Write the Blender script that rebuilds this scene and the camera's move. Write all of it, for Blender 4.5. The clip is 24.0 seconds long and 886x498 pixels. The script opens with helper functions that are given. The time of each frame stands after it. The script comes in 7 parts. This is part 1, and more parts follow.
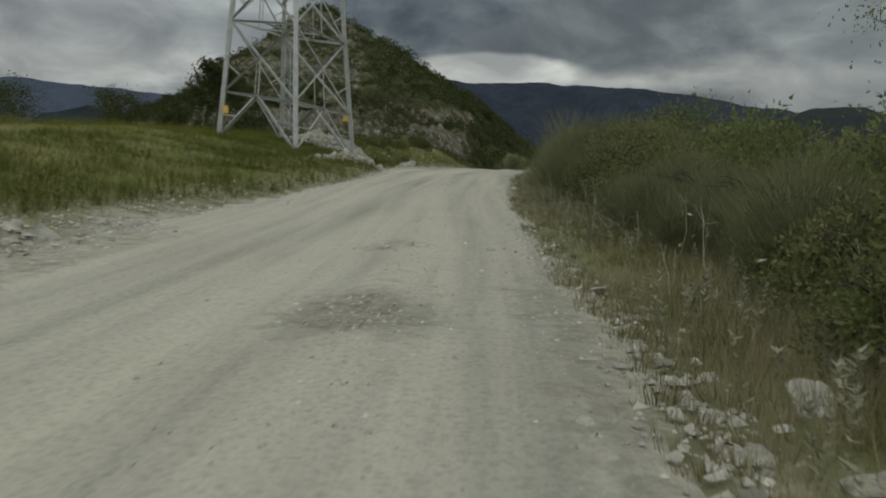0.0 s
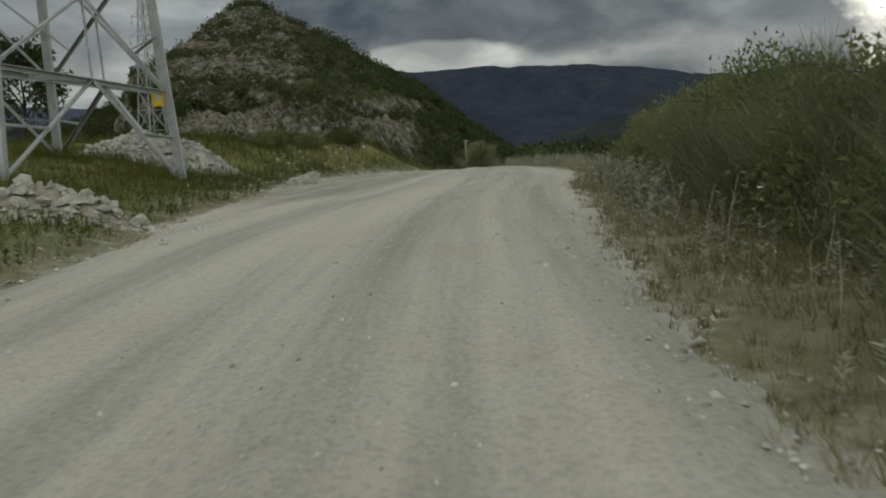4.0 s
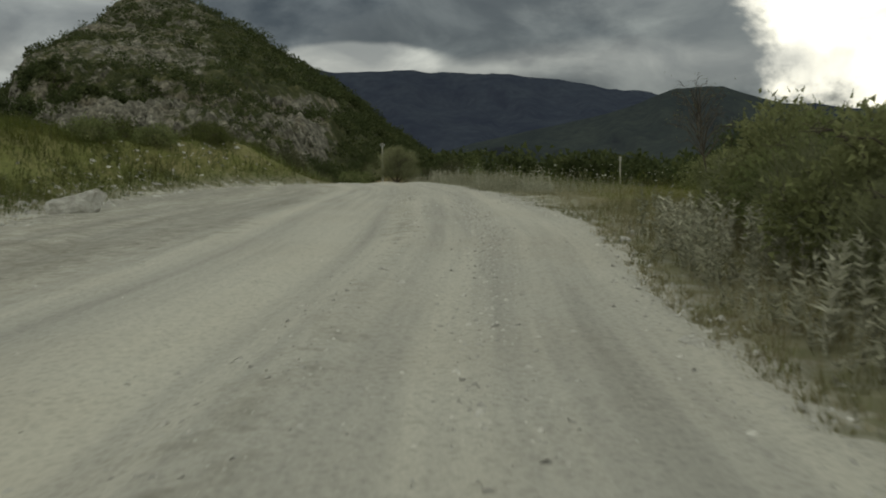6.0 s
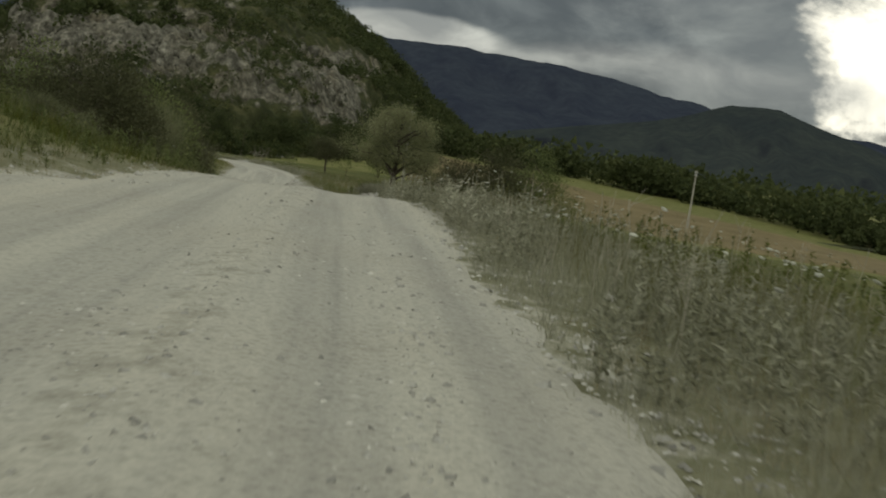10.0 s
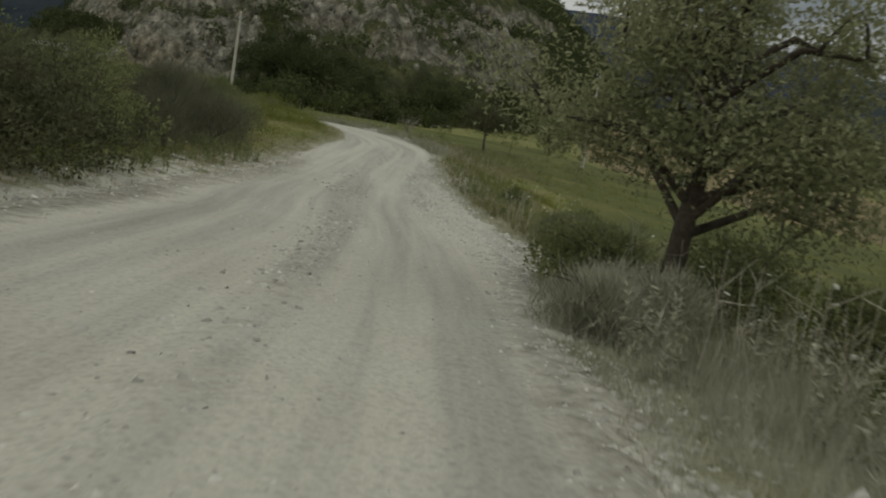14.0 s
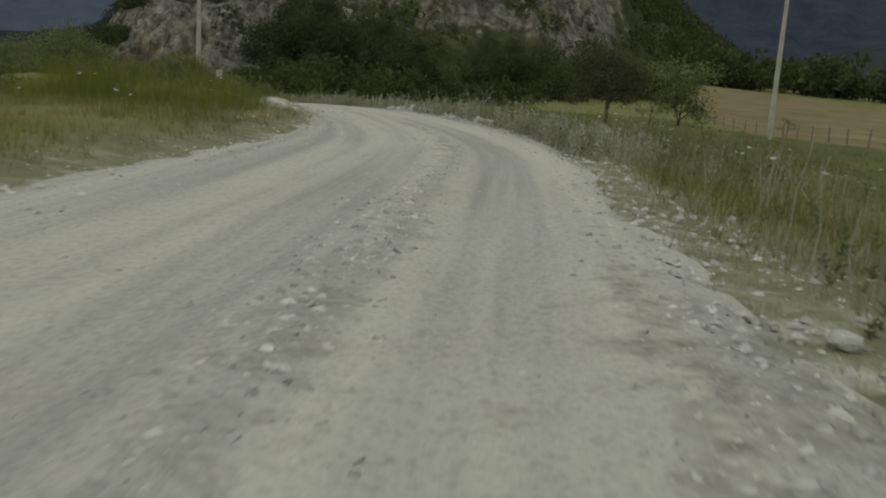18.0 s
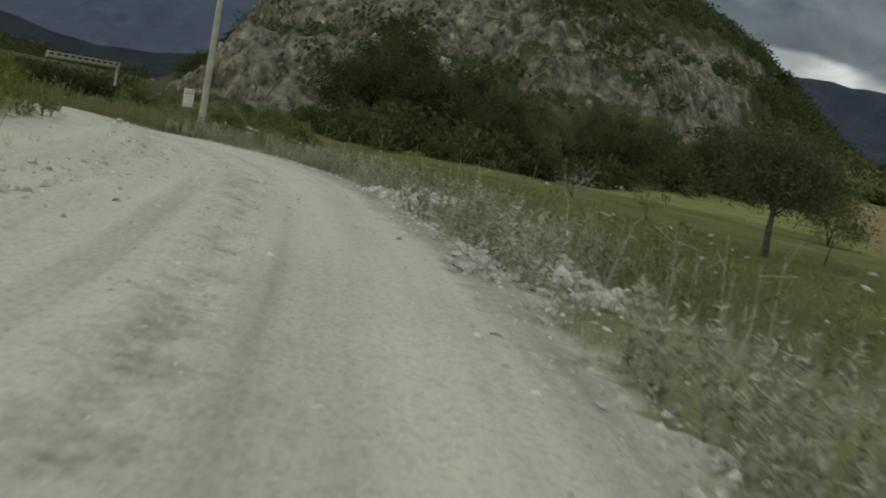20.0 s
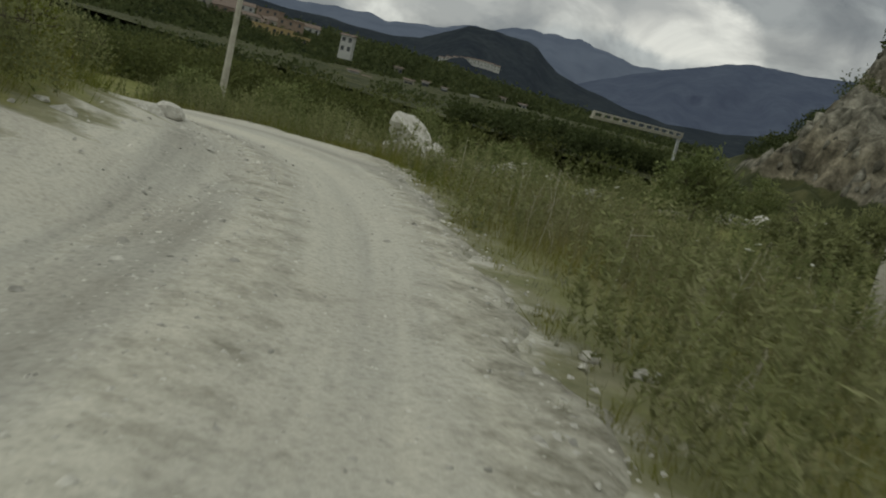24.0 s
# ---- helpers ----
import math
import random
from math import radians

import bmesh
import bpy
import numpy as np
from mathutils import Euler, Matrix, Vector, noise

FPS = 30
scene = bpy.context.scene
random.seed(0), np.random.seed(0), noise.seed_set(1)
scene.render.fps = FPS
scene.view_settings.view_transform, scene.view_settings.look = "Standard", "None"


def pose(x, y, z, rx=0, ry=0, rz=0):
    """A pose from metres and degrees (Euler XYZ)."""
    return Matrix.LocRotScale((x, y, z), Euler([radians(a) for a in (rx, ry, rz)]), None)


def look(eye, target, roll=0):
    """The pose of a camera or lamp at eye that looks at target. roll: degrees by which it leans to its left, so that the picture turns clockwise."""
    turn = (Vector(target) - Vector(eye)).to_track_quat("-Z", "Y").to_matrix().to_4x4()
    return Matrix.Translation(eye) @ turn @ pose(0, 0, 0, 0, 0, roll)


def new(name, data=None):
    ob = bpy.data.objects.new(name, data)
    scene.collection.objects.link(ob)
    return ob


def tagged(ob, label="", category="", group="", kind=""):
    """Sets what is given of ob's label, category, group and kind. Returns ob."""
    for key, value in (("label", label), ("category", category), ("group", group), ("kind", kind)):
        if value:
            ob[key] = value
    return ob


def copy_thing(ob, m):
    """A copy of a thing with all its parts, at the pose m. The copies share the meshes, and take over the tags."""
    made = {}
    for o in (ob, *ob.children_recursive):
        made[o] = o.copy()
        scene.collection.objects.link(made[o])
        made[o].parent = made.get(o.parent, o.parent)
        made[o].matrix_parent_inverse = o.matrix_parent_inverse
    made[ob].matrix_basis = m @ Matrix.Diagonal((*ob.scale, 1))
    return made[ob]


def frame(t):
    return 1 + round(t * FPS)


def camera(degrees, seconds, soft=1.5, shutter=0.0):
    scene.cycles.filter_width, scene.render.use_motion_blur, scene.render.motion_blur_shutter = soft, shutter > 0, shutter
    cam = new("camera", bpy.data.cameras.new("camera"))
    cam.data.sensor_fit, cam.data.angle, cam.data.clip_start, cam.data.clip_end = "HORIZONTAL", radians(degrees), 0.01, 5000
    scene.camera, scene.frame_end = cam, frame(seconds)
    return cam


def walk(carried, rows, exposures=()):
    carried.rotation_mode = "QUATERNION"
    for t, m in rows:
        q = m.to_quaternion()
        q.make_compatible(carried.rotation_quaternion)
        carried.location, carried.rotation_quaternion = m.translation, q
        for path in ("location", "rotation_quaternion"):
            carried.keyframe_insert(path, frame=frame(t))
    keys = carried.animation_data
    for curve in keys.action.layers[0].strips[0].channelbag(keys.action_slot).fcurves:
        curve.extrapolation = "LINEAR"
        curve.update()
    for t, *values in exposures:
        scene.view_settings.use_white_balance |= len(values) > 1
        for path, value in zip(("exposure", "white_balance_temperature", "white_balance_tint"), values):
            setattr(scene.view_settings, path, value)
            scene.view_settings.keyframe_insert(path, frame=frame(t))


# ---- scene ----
cam = camera(51.17, 24.0, soft=1.95, shutter=0.15)
PATH = [
    (0, pose(0.000, -0.000, 1.200, 85.59, -1.58, -0.04)),
    (0.5, pose(0.240, 3.786, 1.351, 84.24, 3.13, -3.93)),
    (1, pose(0.399, 7.631, 1.472, 84.71, -3.22, 0.78)),
    (1.5, pose(0.542, 11.467, 1.564, 85.89, 0.95, 0.85)),
    (2, pose(0.600, 15.234, 1.628, 84.73, -1.09, -0.10)),
    (2.5, pose(0.635, 18.974, 1.718, 85.27, 0.75, -0.09)),
    (3, pose(0.664, 22.684, 1.842, 84.77, -0.14, 1.68)),
    (3.5, pose(0.815, 26.316, 2.016, 85.07, 3.55, -2.78)),
    (5.5, pose(1.966, 40.911, 2.632, 84.25, 0.85, -4.82)),
    (6, pose(2.456, 45.179, 2.701, 85.02, 0.57, -8.02)),
    (6.5, pose(3.038, 49.512, 2.790, 85.14, -0.18, -5.78)),
    (7, pose(3.771, 53.576, 2.809, 83.35, 5.77, -13.79)),
    (7.5, pose(4.621, 57.676, 2.951, 84.74, -6.05, -12.93)),
    (8, pose(5.100, 61.709, 3.037, 84.64, -9.27, -4.09)),
    (8.5, pose(5.565, 65.634, 3.046, 83.83, -2.10, -5.59)),
    (9, pose(5.979, 69.522, 3.063, 83.69, -1.25, -5.64)),
    (9.5, pose(6.473, 73.305, 3.091, 83.14, -0.17, -8.32)),
    (10, pose(6.920, 77.119, 3.105, 83.58, -8.06, -5.57)),
    (10.5, pose(7.156, 80.977, 3.198, 83.76, -6.12, -0.80)),
    (12.5, pose(6.984, 93.914, 3.211, 79.36, -3.62, 1.05)),
    (13, pose(7.144, 97.699, 2.912, 79.08, -1.90, -1.79)),
    (13.5, pose(7.142, 101.601, 2.634, 78.80, -4.46, 2.17)),
    (14, pose(6.924, 105.783, 2.412, 80.27, -9.97, 4.85)),
    (14.5, pose(6.534, 110.213, 2.098, 78.15, -7.01, 11.06)),
    (15, pose(6.070, 114.837, 1.716, 79.77, -0.33, 6.72)),
    (15.5, pose(5.530, 119.675, 1.327, 79.25, -3.13, 8.50)),
    (16, pose(4.664, 124.375, 1.073, 79.30, -2.84, 9.69)),
    (16.5, pose(4.035, 129.190, 0.759, 78.79, 0.36, 6.80)),
    (17, pose(3.408, 134.191, 0.431, 79.77, -1.66, 5.95)),
    (17.5, pose(2.779, 139.129, 0.117, 78.67, -2.70, 7.98)),
    (19.5, pose(1.268, 158.448, -0.092, 81.65, -8.17, 10.75)),
    (20, pose(0.209, 163.314, -0.204, 81.98, -11.06, 15.22)),
    (20.5, pose(-1.398, 167.904, -0.230, 82.31, -12.14, 20.78)),
    (21, pose(-3.377, 172.455, -0.275, 82.04, -11.73, 26.58)),
    (21.5, pose(-5.542, 176.863, -0.432, 81.34, -9.43, 27.45)),
    (22, pose(-8.050, 180.844, -0.600, 81.03, -14.02, 34.37)),
    (22.5, pose(-10.801, 184.431, -0.790, 80.29, -12.66, 41.41)),
    (23, pose(-13.576, 187.719, -1.048, 80.50, -7.27, 42.21)),
    (23.5, pose(-16.419, 190.630, -1.237, 79.93, -11.68, 45.47)),
    (24, pose(-19.204, 193.150, -1.510, 79.31, -13.86, 49.68)),
]
# the camera's own exposure and white balance drift a little on the way
walk(cam, PATH, [(0, -0.05, 6500, 8), (3, -0.1, 6500, 8), (6, -0.12, 6650, 6), (7, -0.2, 6700, 6), (9, -0.16, 6750, 6), (10.5, -0.05, 6750, 7), (13, 0.03, 6600, 10), (17, -0.03, 6500, 8), (20, 0.12, 6400, 7), (22, 0.12, 6450, 7), (24, 0.1, 6550, 8)])

# ---- sky, sun ----
SUN_DIR = (-0.3, -0.5, 0.81)
world = bpy.data.worlds.new("overcast_sky")
scene.world = world
world.use_nodes = True
wn, wl = world.node_tree.nodes, world.node_tree.links
wn.clear()


def wnode(kind, **kw):
    n = wn.new(kind)
    for k, v in kw.items():
        n.inputs[k].default_value = v
    return n


def ramp(nodes, stops, mode="LINEAR"):
    n = nodes.new("ShaderNodeValToRGB")
    n.color_ramp.interpolation = mode
    e = n.color_ramp.elements
    while len(e) < len(stops):
        e.new(0.5)
    for el, (p, c) in zip(e, stops):
        el.position = p
        el.color = (*c, 1) if len(c) == 3 else c
    return n


def wmath(op, a, b=0.0, c=None):
    n = wn.new("ShaderNodeMath")
    n.operation = op
    for i, v in enumerate((a, b) if c is None else (a, b, c)):
        if isinstance(v, (int, float)):
            n.inputs[i].default_value = v
        else:
            wl.new(v, n.inputs[i])
    return n.outputs[0]


tc = wn.new("ShaderNodeTexCoord")
sep = wn.new("ShaderNodeSeparateXYZ")
wl.new(tc.outputs["Generated"], sep.inputs[0])
up = wmath("MAXIMUM", sep.outputs[2], 0.0)
# the cloud sheet
com = wn.new("ShaderNodeMapping")
com.inputs["Scale"].default_value = (1.0, 1.0, 1.5)
wl.new(tc.outputs["Generated"], com.inputs[0])
n1 = wnode("ShaderNodeTexNoise", Scale=5.2, Detail=10.0, Roughness=0.54, Distortion=0.55)
n2 = wnode("ShaderNodeTexNoise", Scale=13.0, Detail=7.0, Roughness=0.6)
wl.new(com.outputs[0], n1.inputs["Vector"]), wl.new(com.outputs[0], n2.inputs["Vector"])
cloud = wmath("ADD", wmath("MULTIPLY", n1.outputs[0], 0.7), wmath("MULTIPLY", n2.outputs[0], 0.3))
dark = ramp(wn, [(0.4, (0.07, 0.083, 0.095)), (0.5, (0.142, 0.16, 0.172)), (0.58, (0.27, 0.292, 0.298)), (0.68, (0.48, 0.5, 0.5))])
wl.new(cloud, dark.inputs[0])


def glow(b, e, wide, rough=0.25, sharp=0.5, flat=1.0):
    """How near a direction lies to a break in the clouds: 1 in it, 0 outside."""
    d = (-math.sin(radians(b)) * math.cos(radians(e)), math.cos(radians(b)) * math.cos(radians(e)), math.sin(radians(e)))
    off, squeeze, n = (wn.new("ShaderNodeVectorMath") for _ in range(3))
    off.operation, squeeze.operation, n.operation = "SUBTRACT", "MULTIPLY", "LENGTH"
    wl.new(tc.outputs["Generated"], off.inputs[0])
    off.inputs[1].default_value, squeeze.inputs[1].default_value = d, (1, 1, flat)
    wl.new(off.outputs[0], squeeze.inputs[0]), wl.new(squeeze.outputs[0], n.inputs[0])
    near = wmath("SUBTRACT", 1.0, wmath("DIVIDE", n.outputs["Value"], wide))
    near = wmath("ADD", near, wmath("MULTIPLY", wmath("SUBTRACT", cloud, 0.5), rough * 4))
    r = ramp(wn, [(0.0, (0, 0, 0)), (sharp, (1, 1, 1))], "EASE")
    wl.new(near, r.inputs[0])
    return r.outputs[0]


def wmix(fac, a, b):
    n = wn.new("ShaderNodeMix")
    n.data_type = "RGBA"
    wl.new(fac, n.inputs[0])
    for i, v in ((6, a), (7, b)):
        if isinstance(v, tuple):
            n.inputs[i].default_value = (*v, 1)
        else:
            wl.new(v, n.inputs[i])
    return n.outputs[2]


sky = dark.outputs[0]
BREAKS = [  # thin and thick places in the cloud: bearing, elevation, width, colour, ragged, sharp, flat
    (48, 9, 0.36, (0.32, 0.34, 0.345), 0.6, 0.5, 1), (-14, 12, 0.26, (0.115, 0.128, 0.134), 0.5, 0.5, 1), (-23, 11, 0.19, (0.25, 0.268, 0.265), 0.7, 0.6, 1), (19, 11, 0.2, (0.33, 0.35, 0.35), 0.5, 0.5, 1),
    (24, 7.0, 0.16, (0.27, 0.285, 0.285), 0.4, 0.4, 3), (-42, 8.0, 0.27, (1.7, 1.62, 1.4), 0.42, 0.22, 1),
    (-2.6, 6.55, 0.1, (0.44, 0.45, 0.43), 0.35, 0.35, 5),
    (30, 7.5, 0.1, (0.22, 0.232, 0.235), 0.8, 0.35, 2), (44, 7.5, 0.12, (0.42, 0.43, 0.415), 0.8, 0.35, 2), (36.8, 6.0, 0.085, (0.58, 0.58, 0.545), 0.9, 0.5, 2.2), (54, 5.0, 0.12, (0.5, 0.51, 0.49), 0.8, 0.35, 2.5)]
for b, e, wide, col, ragged, sharp, flat in BREAKS:
    sky = wmix(glow(b, e, wide, ragged, sharp, flat), sky, col)
# the low bright strip between ridge and cloud
strip = ramp(wn, [(0.0, (0, 0, 0)), (0.075, (0, 0, 0)), (0.112, (0.4, 0.4, 0.4)), (0.13, (0, 0, 0)), (1, (0, 0, 0))])
wl.new(wmath("ADD", sep.outputs[2], wmath("MULTIPLY", wmath("SUBTRACT", n1.outputs[0], 0.5), 0.06)), strip.inputs[0])
sky = wmix(strip.outputs[0], sky, (0.55, 0.55, 0.52))
# billows: darker bellies and lighter rims along the whole sheet
roll = wn.new("ShaderNodeMapping")
roll.inputs["Scale"].default_value = (1.0, 1.0, 1.8)
wl.new(tc.outputs["Generated"], roll.inputs[0])
n3 = wnode("ShaderNodeTexNoise", Scale=8.5, Detail=9.0, Roughness=0.55, Distortion=0.45)
wl.new(roll.outputs[0], n3.inputs["Vector"])
puff = ramp(wn, [(0.36, (0.68, 0.69, 0.71)), (0.49, (0.94, 0.94, 0.94)), (0.545, (1.12, 1.12, 1.11)), (0.64, (1.42, 1.41, 1.38))])
wl.new(n3.outputs[0], puff.inputs[0])
bill = wn.new("ShaderNodeMix")
bill.data_type, bill.blend_type = "RGBA", "MULTIPLY"
bill.inputs[0].default_value = 1.0
wl.new(sky, bill.inputs[6]), wl.new(puff.outputs[0], bill.inputs[7])
sky = bill.outputs[2]
# thinner, brighter cloud overhead and behind
over = wmath("MULTIPLY_ADD", sep.outputs[1], -0.55, wmath("MULTIPLY", up, 1.5))
thin = ramp(wn, [(0.0, (0, 0, 0)), (0.62, (1, 1, 1))], "EASE")
wl.new(over, thin.inputs[0])
sky = wmix(thin.outputs[0], sky, (0.66, 0.695, 0.645))
blue = wn.new("ShaderNodeTexSky")
blue.sky_type = "NISHITA"
blue.sun_disc = False
blue.sun_elevation, blue.sun_rotation = radians(54), radians(211)
bg1, bg2, add, wout = wn.new("ShaderNodeBackground"), wn.new("ShaderNodeBackground"), wn.new("ShaderNodeAddShader"), wn.new("ShaderNodeOutputWorld")
wl.new(sky, bg1.inputs[0]), wl.new(blue.outputs[0], bg2.inputs[0])
bg1.inputs[1].default_value, bg2.inputs[1].default_value = 0.93, 0.006
wl.new(bg1.outputs[0], add.inputs[0]), wl.new(bg2.outputs[0], add.inputs[1]), wl.new(add.outputs[0], wout.inputs[0])

sun = new("sun", bpy.data.lights.new("sun", "SUN"))
sun.data.energy, sun.data.angle, sun.data.color = 0.45, radians(25), (1.0, 0.96, 0.88)
sun.matrix_world = look((0, 0, 50), (-SUN_DIR[0], -SUN_DIR[1], 50 - SUN_DIR[2]))


# ---- materials ----
def mat(name, stops, scale=1.0, detail=6.0, rough=0.9, fine=None, bump=0.3, bump_scale=None, island=0.0, metal=0.0, emit=None, coords="Object", spec=0.25, thin=0.0, dist=0.02):
    """A surface with a coarse and a fine grain. stops: colours over the coarse noise; fine: (scale, amount); island: how much each loose piece varies in value."""
    m = bpy.data.materials.new(name)
    m.use_nodes = True
    n, l = m.node_tree.nodes, m.node_tree.links
    b = n["Principled BSDF"]
    b.inputs["Roughness"].default_value = rough
    b.inputs["Metallic"].default_value = metal
    b.inputs["Specular IOR Level"].default_value = spec
    t = n.new("ShaderNodeTexCoord")
    a = n.new("ShaderNodeTexNoise")
    a.inputs["Scale"].default_value, a.inputs["Detail"].default_value, a.inputs["Roughness"].default_value = scale, detail, 0.6
    l.new(t.outputs[coords], a.inputs["Vector"])
    r = ramp(n, stops)
    l.new(a.outputs[0], r.inputs[0])
    col = r.outputs[0]
    h = a.outputs[0]
    if fine:
        f = n.new("ShaderNodeTexNoise")
        f.inputs["Scale"].default_value, f.inputs["Detail"].default_value, f.inputs["Roughness"].default_value = fine[0], 4.0, 0.65
        l.new(t.outputs[coords], f.inputs["Vector"])
        mr = n.new("ShaderNodeMapRange")
        mr.inputs[1].default_value, mr.inputs[2].default_value = 0.3, 0.7
        mr.inputs[3].default_value, mr.inputs[4].default_value = 1 - fine[1], 1 + fine[1]
        l.new(f.outputs[0], mr.inputs[0])
        hs = n.new("ShaderNodeHueSaturation")
        l.new(mr.outputs[0], hs.inputs["Value"]), l.new(col, hs.inputs["Color"])
        col, h = hs.outputs[0], f.outputs[0]
    if island:
        g = n.new("ShaderNodeNewGeometry")
        mr = n.new("ShaderNodeMapRange")
        mr.inputs[3].default_value, mr.inputs[4].default_value = 1 - island, 1 + island
        l.new(g.outputs["Random Per Island"], mr.inputs[0])
        hs = n.new("ShaderNodeHueSaturation")
        l.new(mr.outputs[0], hs.inputs["Value"]), l.new(col, hs.inputs["Color"])
        col = hs.outputs[0]
    l.new(col, b.inputs["Base Color"])
    if bump:
        bp = n.new("ShaderNodeBump")
        bp.inputs["Strength"].default_value, bp.inputs["Distance"].default_value = bump, dist
        l.new(h, bp.inputs["Height"]), l.new(bp.outputs[0], b.inputs["Normal"])
    if thin:
        # leaves let some light through
        tr, mx, o = n.new("ShaderNodeBsdfTranslucent"), n.new("ShaderNodeMixShader"), n["Material Output"]
        l.new(col, tr.inputs[0])
        mx.inputs[0].default_value = thin
        l.new(b.outputs[0], mx.inputs[1]), l.new(tr.outputs[0], mx.inputs[2]), l.new(mx.outputs[0], o.inputs[0])
    if emit:
        b.inputs["Emission Color"].default_value = (*emit[:3], 1)
        b.inputs["Emission Strength"].default_value = emit[3]
    return m


M_STONE = mat("pale_limestone_stone", [(0.35, (0.27, 0.258, 0.225)), (0.55, (0.38, 0.368, 0.33)), (0.7, (0.48, 0.465, 0.425))], 3.0, 6, 0.9, (22.0, 0.16), 0.4, island=0.22)
M_PEBBLE = mat("road_pebble", [(0.3, (0.29, 0.28, 0.25)), (0.5, (0.39, 0.378, 0.338)), (0.7, (0.5, 0.485, 0.435))], 7.0, 4, 0.9, None, 0.0, island=0.36)
M_GRASS = mat("meadow_grass", [(0.3, (0.1, 0.123, 0.023)), (0.5, (0.15, 0.162, 0.034)), (0.68, (0.225, 0.2, 0.066))], 0.3, 5, 0.75, None, 0.0, island=0.2, thin=0.3, spec=0.1)
M_DRY = mat("dry_weeds", [(0.3, (0.207, 0.1882, 0.1066)), (0.5, (0.2948, 0.2634, 0.1631)), (0.7, (0.4014, 0.3638, 0.2383))], 0.5, 5, 0.85, None, 0.0, island=0.22, thin=0.2, spec=0.1)
M_DUST = mat("dust_coated_leaves", [(0.3, (0.2, 0.203, 0.138)), (0.5, (0.315, 0.31, 0.23)), (0.7, (0.45, 0.44, 0.35))], 0.6, 5, 0.9, None, 0.0, island=0.26, thin=0.15, spec=0.08)
M_BROOM = mat("broom_stems", [(0.3, (0.135, 0.145, 0.075)), (0.55, (0.19, 0.198, 0.112)), (0.72, (0.255, 0.255, 0.16))], 0.7, 5, 0.8, None, 0.0, island=0.22, thin=0.3, spec=0.1)
M_TWIG = mat("dead_broom_twigs", [(0.3, (0.085, 0.085, 0.055)), (0.55, (0.125, 0.122, 0.082)), (0.72, (0.175, 0.168, 0.118))], 0.7, 5, 0.85, None, 0.0, island=0.25, thin=0.25, spec=0.1)
M_LUSH = mat("lush_grass", [(0.3, (0.055, 0.078, 0.016)), (0.5, (0.09, 0.108, 0.024)), (0.68, (0.15, 0.145, 0.045))], 0.3, 5, 0.75, None, 0.0, island=0.24, thin=0.3, spec=0.1)
M_OLIVE = mat("olive_verge_grass", [(0.3, (0.115, 0.12, 0.05)), (0.5, (0.17, 0.165, 0.08)), (0.68, (0.25, 0.228, 0.13))], 0.4, 5, 0.8, None, 0.0, island=0.24, thin=0.25, spec=0.1)
M_LEAF = mat("shrub_leaves", [(0.3, (0.1044, 0.1313, 0.0474)), (0.52, (0.1707, 0.1929, 0.0791)), (0.72, (0.2609, 0.2688, 0.1265))], 0.6, 5, 0.75, None, 0.0, island=0.3, thin=0.35, spec=0.12)
M_DARK = mat("oak_leaves", [(0.3, (0.0425, 0.055, 0.0225)), (0.55, (0.07, 0.085, 0.0338)), (0.75, (0.1175, 0.1275, 0.0525))], 0.12, 5, 0.8, None, 0.0, island=0.2, thin=0.3, spec=0.08)
M_PALE = mat("olive_grey_leaves", [(0.3, (0.14, 0.1568, 0.065)), (0.55, (0.2072, 0.2184, 0.1008)), (0.75, (0.28, 0.2744, 0.1568))], 0.6, 5, 0.8, None, 0.0, island=0.22, thin=0.35, spec=0.1)
M_SCRUB = mat("hill_scrub_leaves", [(0.3, (0.055, 0.068, 0.022)), (0.52, (0.095, 0.108, 0.038)), (0.72, (0.15, 0.15, 0.062))], 0.1, 5, 0.8, None, 0.0, island=0.28, thin=0.3, spec=0.08)
M_THORN = mat("blackthorn_leaves", [(0.3, (0.062, 0.066, 0.034)), (0.52, (0.1, 0.103, 0.054)), (0.72, (0.155, 0.152, 0.088))], 0.6, 5, 0.8, None, 0.0, island=0.28, thin=0.3, spec=0.1)
M_CRAG = mat("weathered_limestone_crag", [(0.34, (0.05, 0.047, 0.036)), (0.46, (0.105, 0.099, 0.078)), (0.56, (0.185, 0.176, 0.143)), (0.68, (0.35, 0.332, 0.275))], 0.3, 9, 0.95, (1.6, 0.35), 0.9, island=0.25, spec=0.15, dist=0.5)
M_LOOSE = mat("loose_track_gravel", [(0.35, (0.25, 0.238, 0.2)), (0.6, (0.37, 0.355, 0.305))], 2.5, 7, 0.95, (20.0, 0.2), 0.5)
M_EARTH = mat("dusty_earth", [(0.35, (0.2, 0.185, 0.14)), (0.6, (0.31, 0.29, 0.235))], 2.5, 7, 0.95, (16.0, 0.2), 0.5)
M_PEAR = mat("wild_pear_leaves", [(0.3, (0.165, 0.176, 0.088)), (0.55, (0.25, 0.256, 0.14)), (0.75, (0.345, 0.34, 0.215))], 0.6, 5, 0.8, None, 0.0, island=0.25, thin=0.4, spec=0.1)
M_BARK = mat("tree_bark", [(0.3, (0.035, 0.028, 0.02)), (0.7, (0.12, 0.1, 0.075))], 4.0, 7, 0.95, (24.0, 0.3), 0.8, dist=0.02)
M_PETAL = mat("white_umbel", [(0.3, (0.46, 0.46, 0.39)), (0.7, (0.66, 0.66, 0.58))], 30.0, 3, 0.8, None, 0.0, island=0.12, thin=0.2)
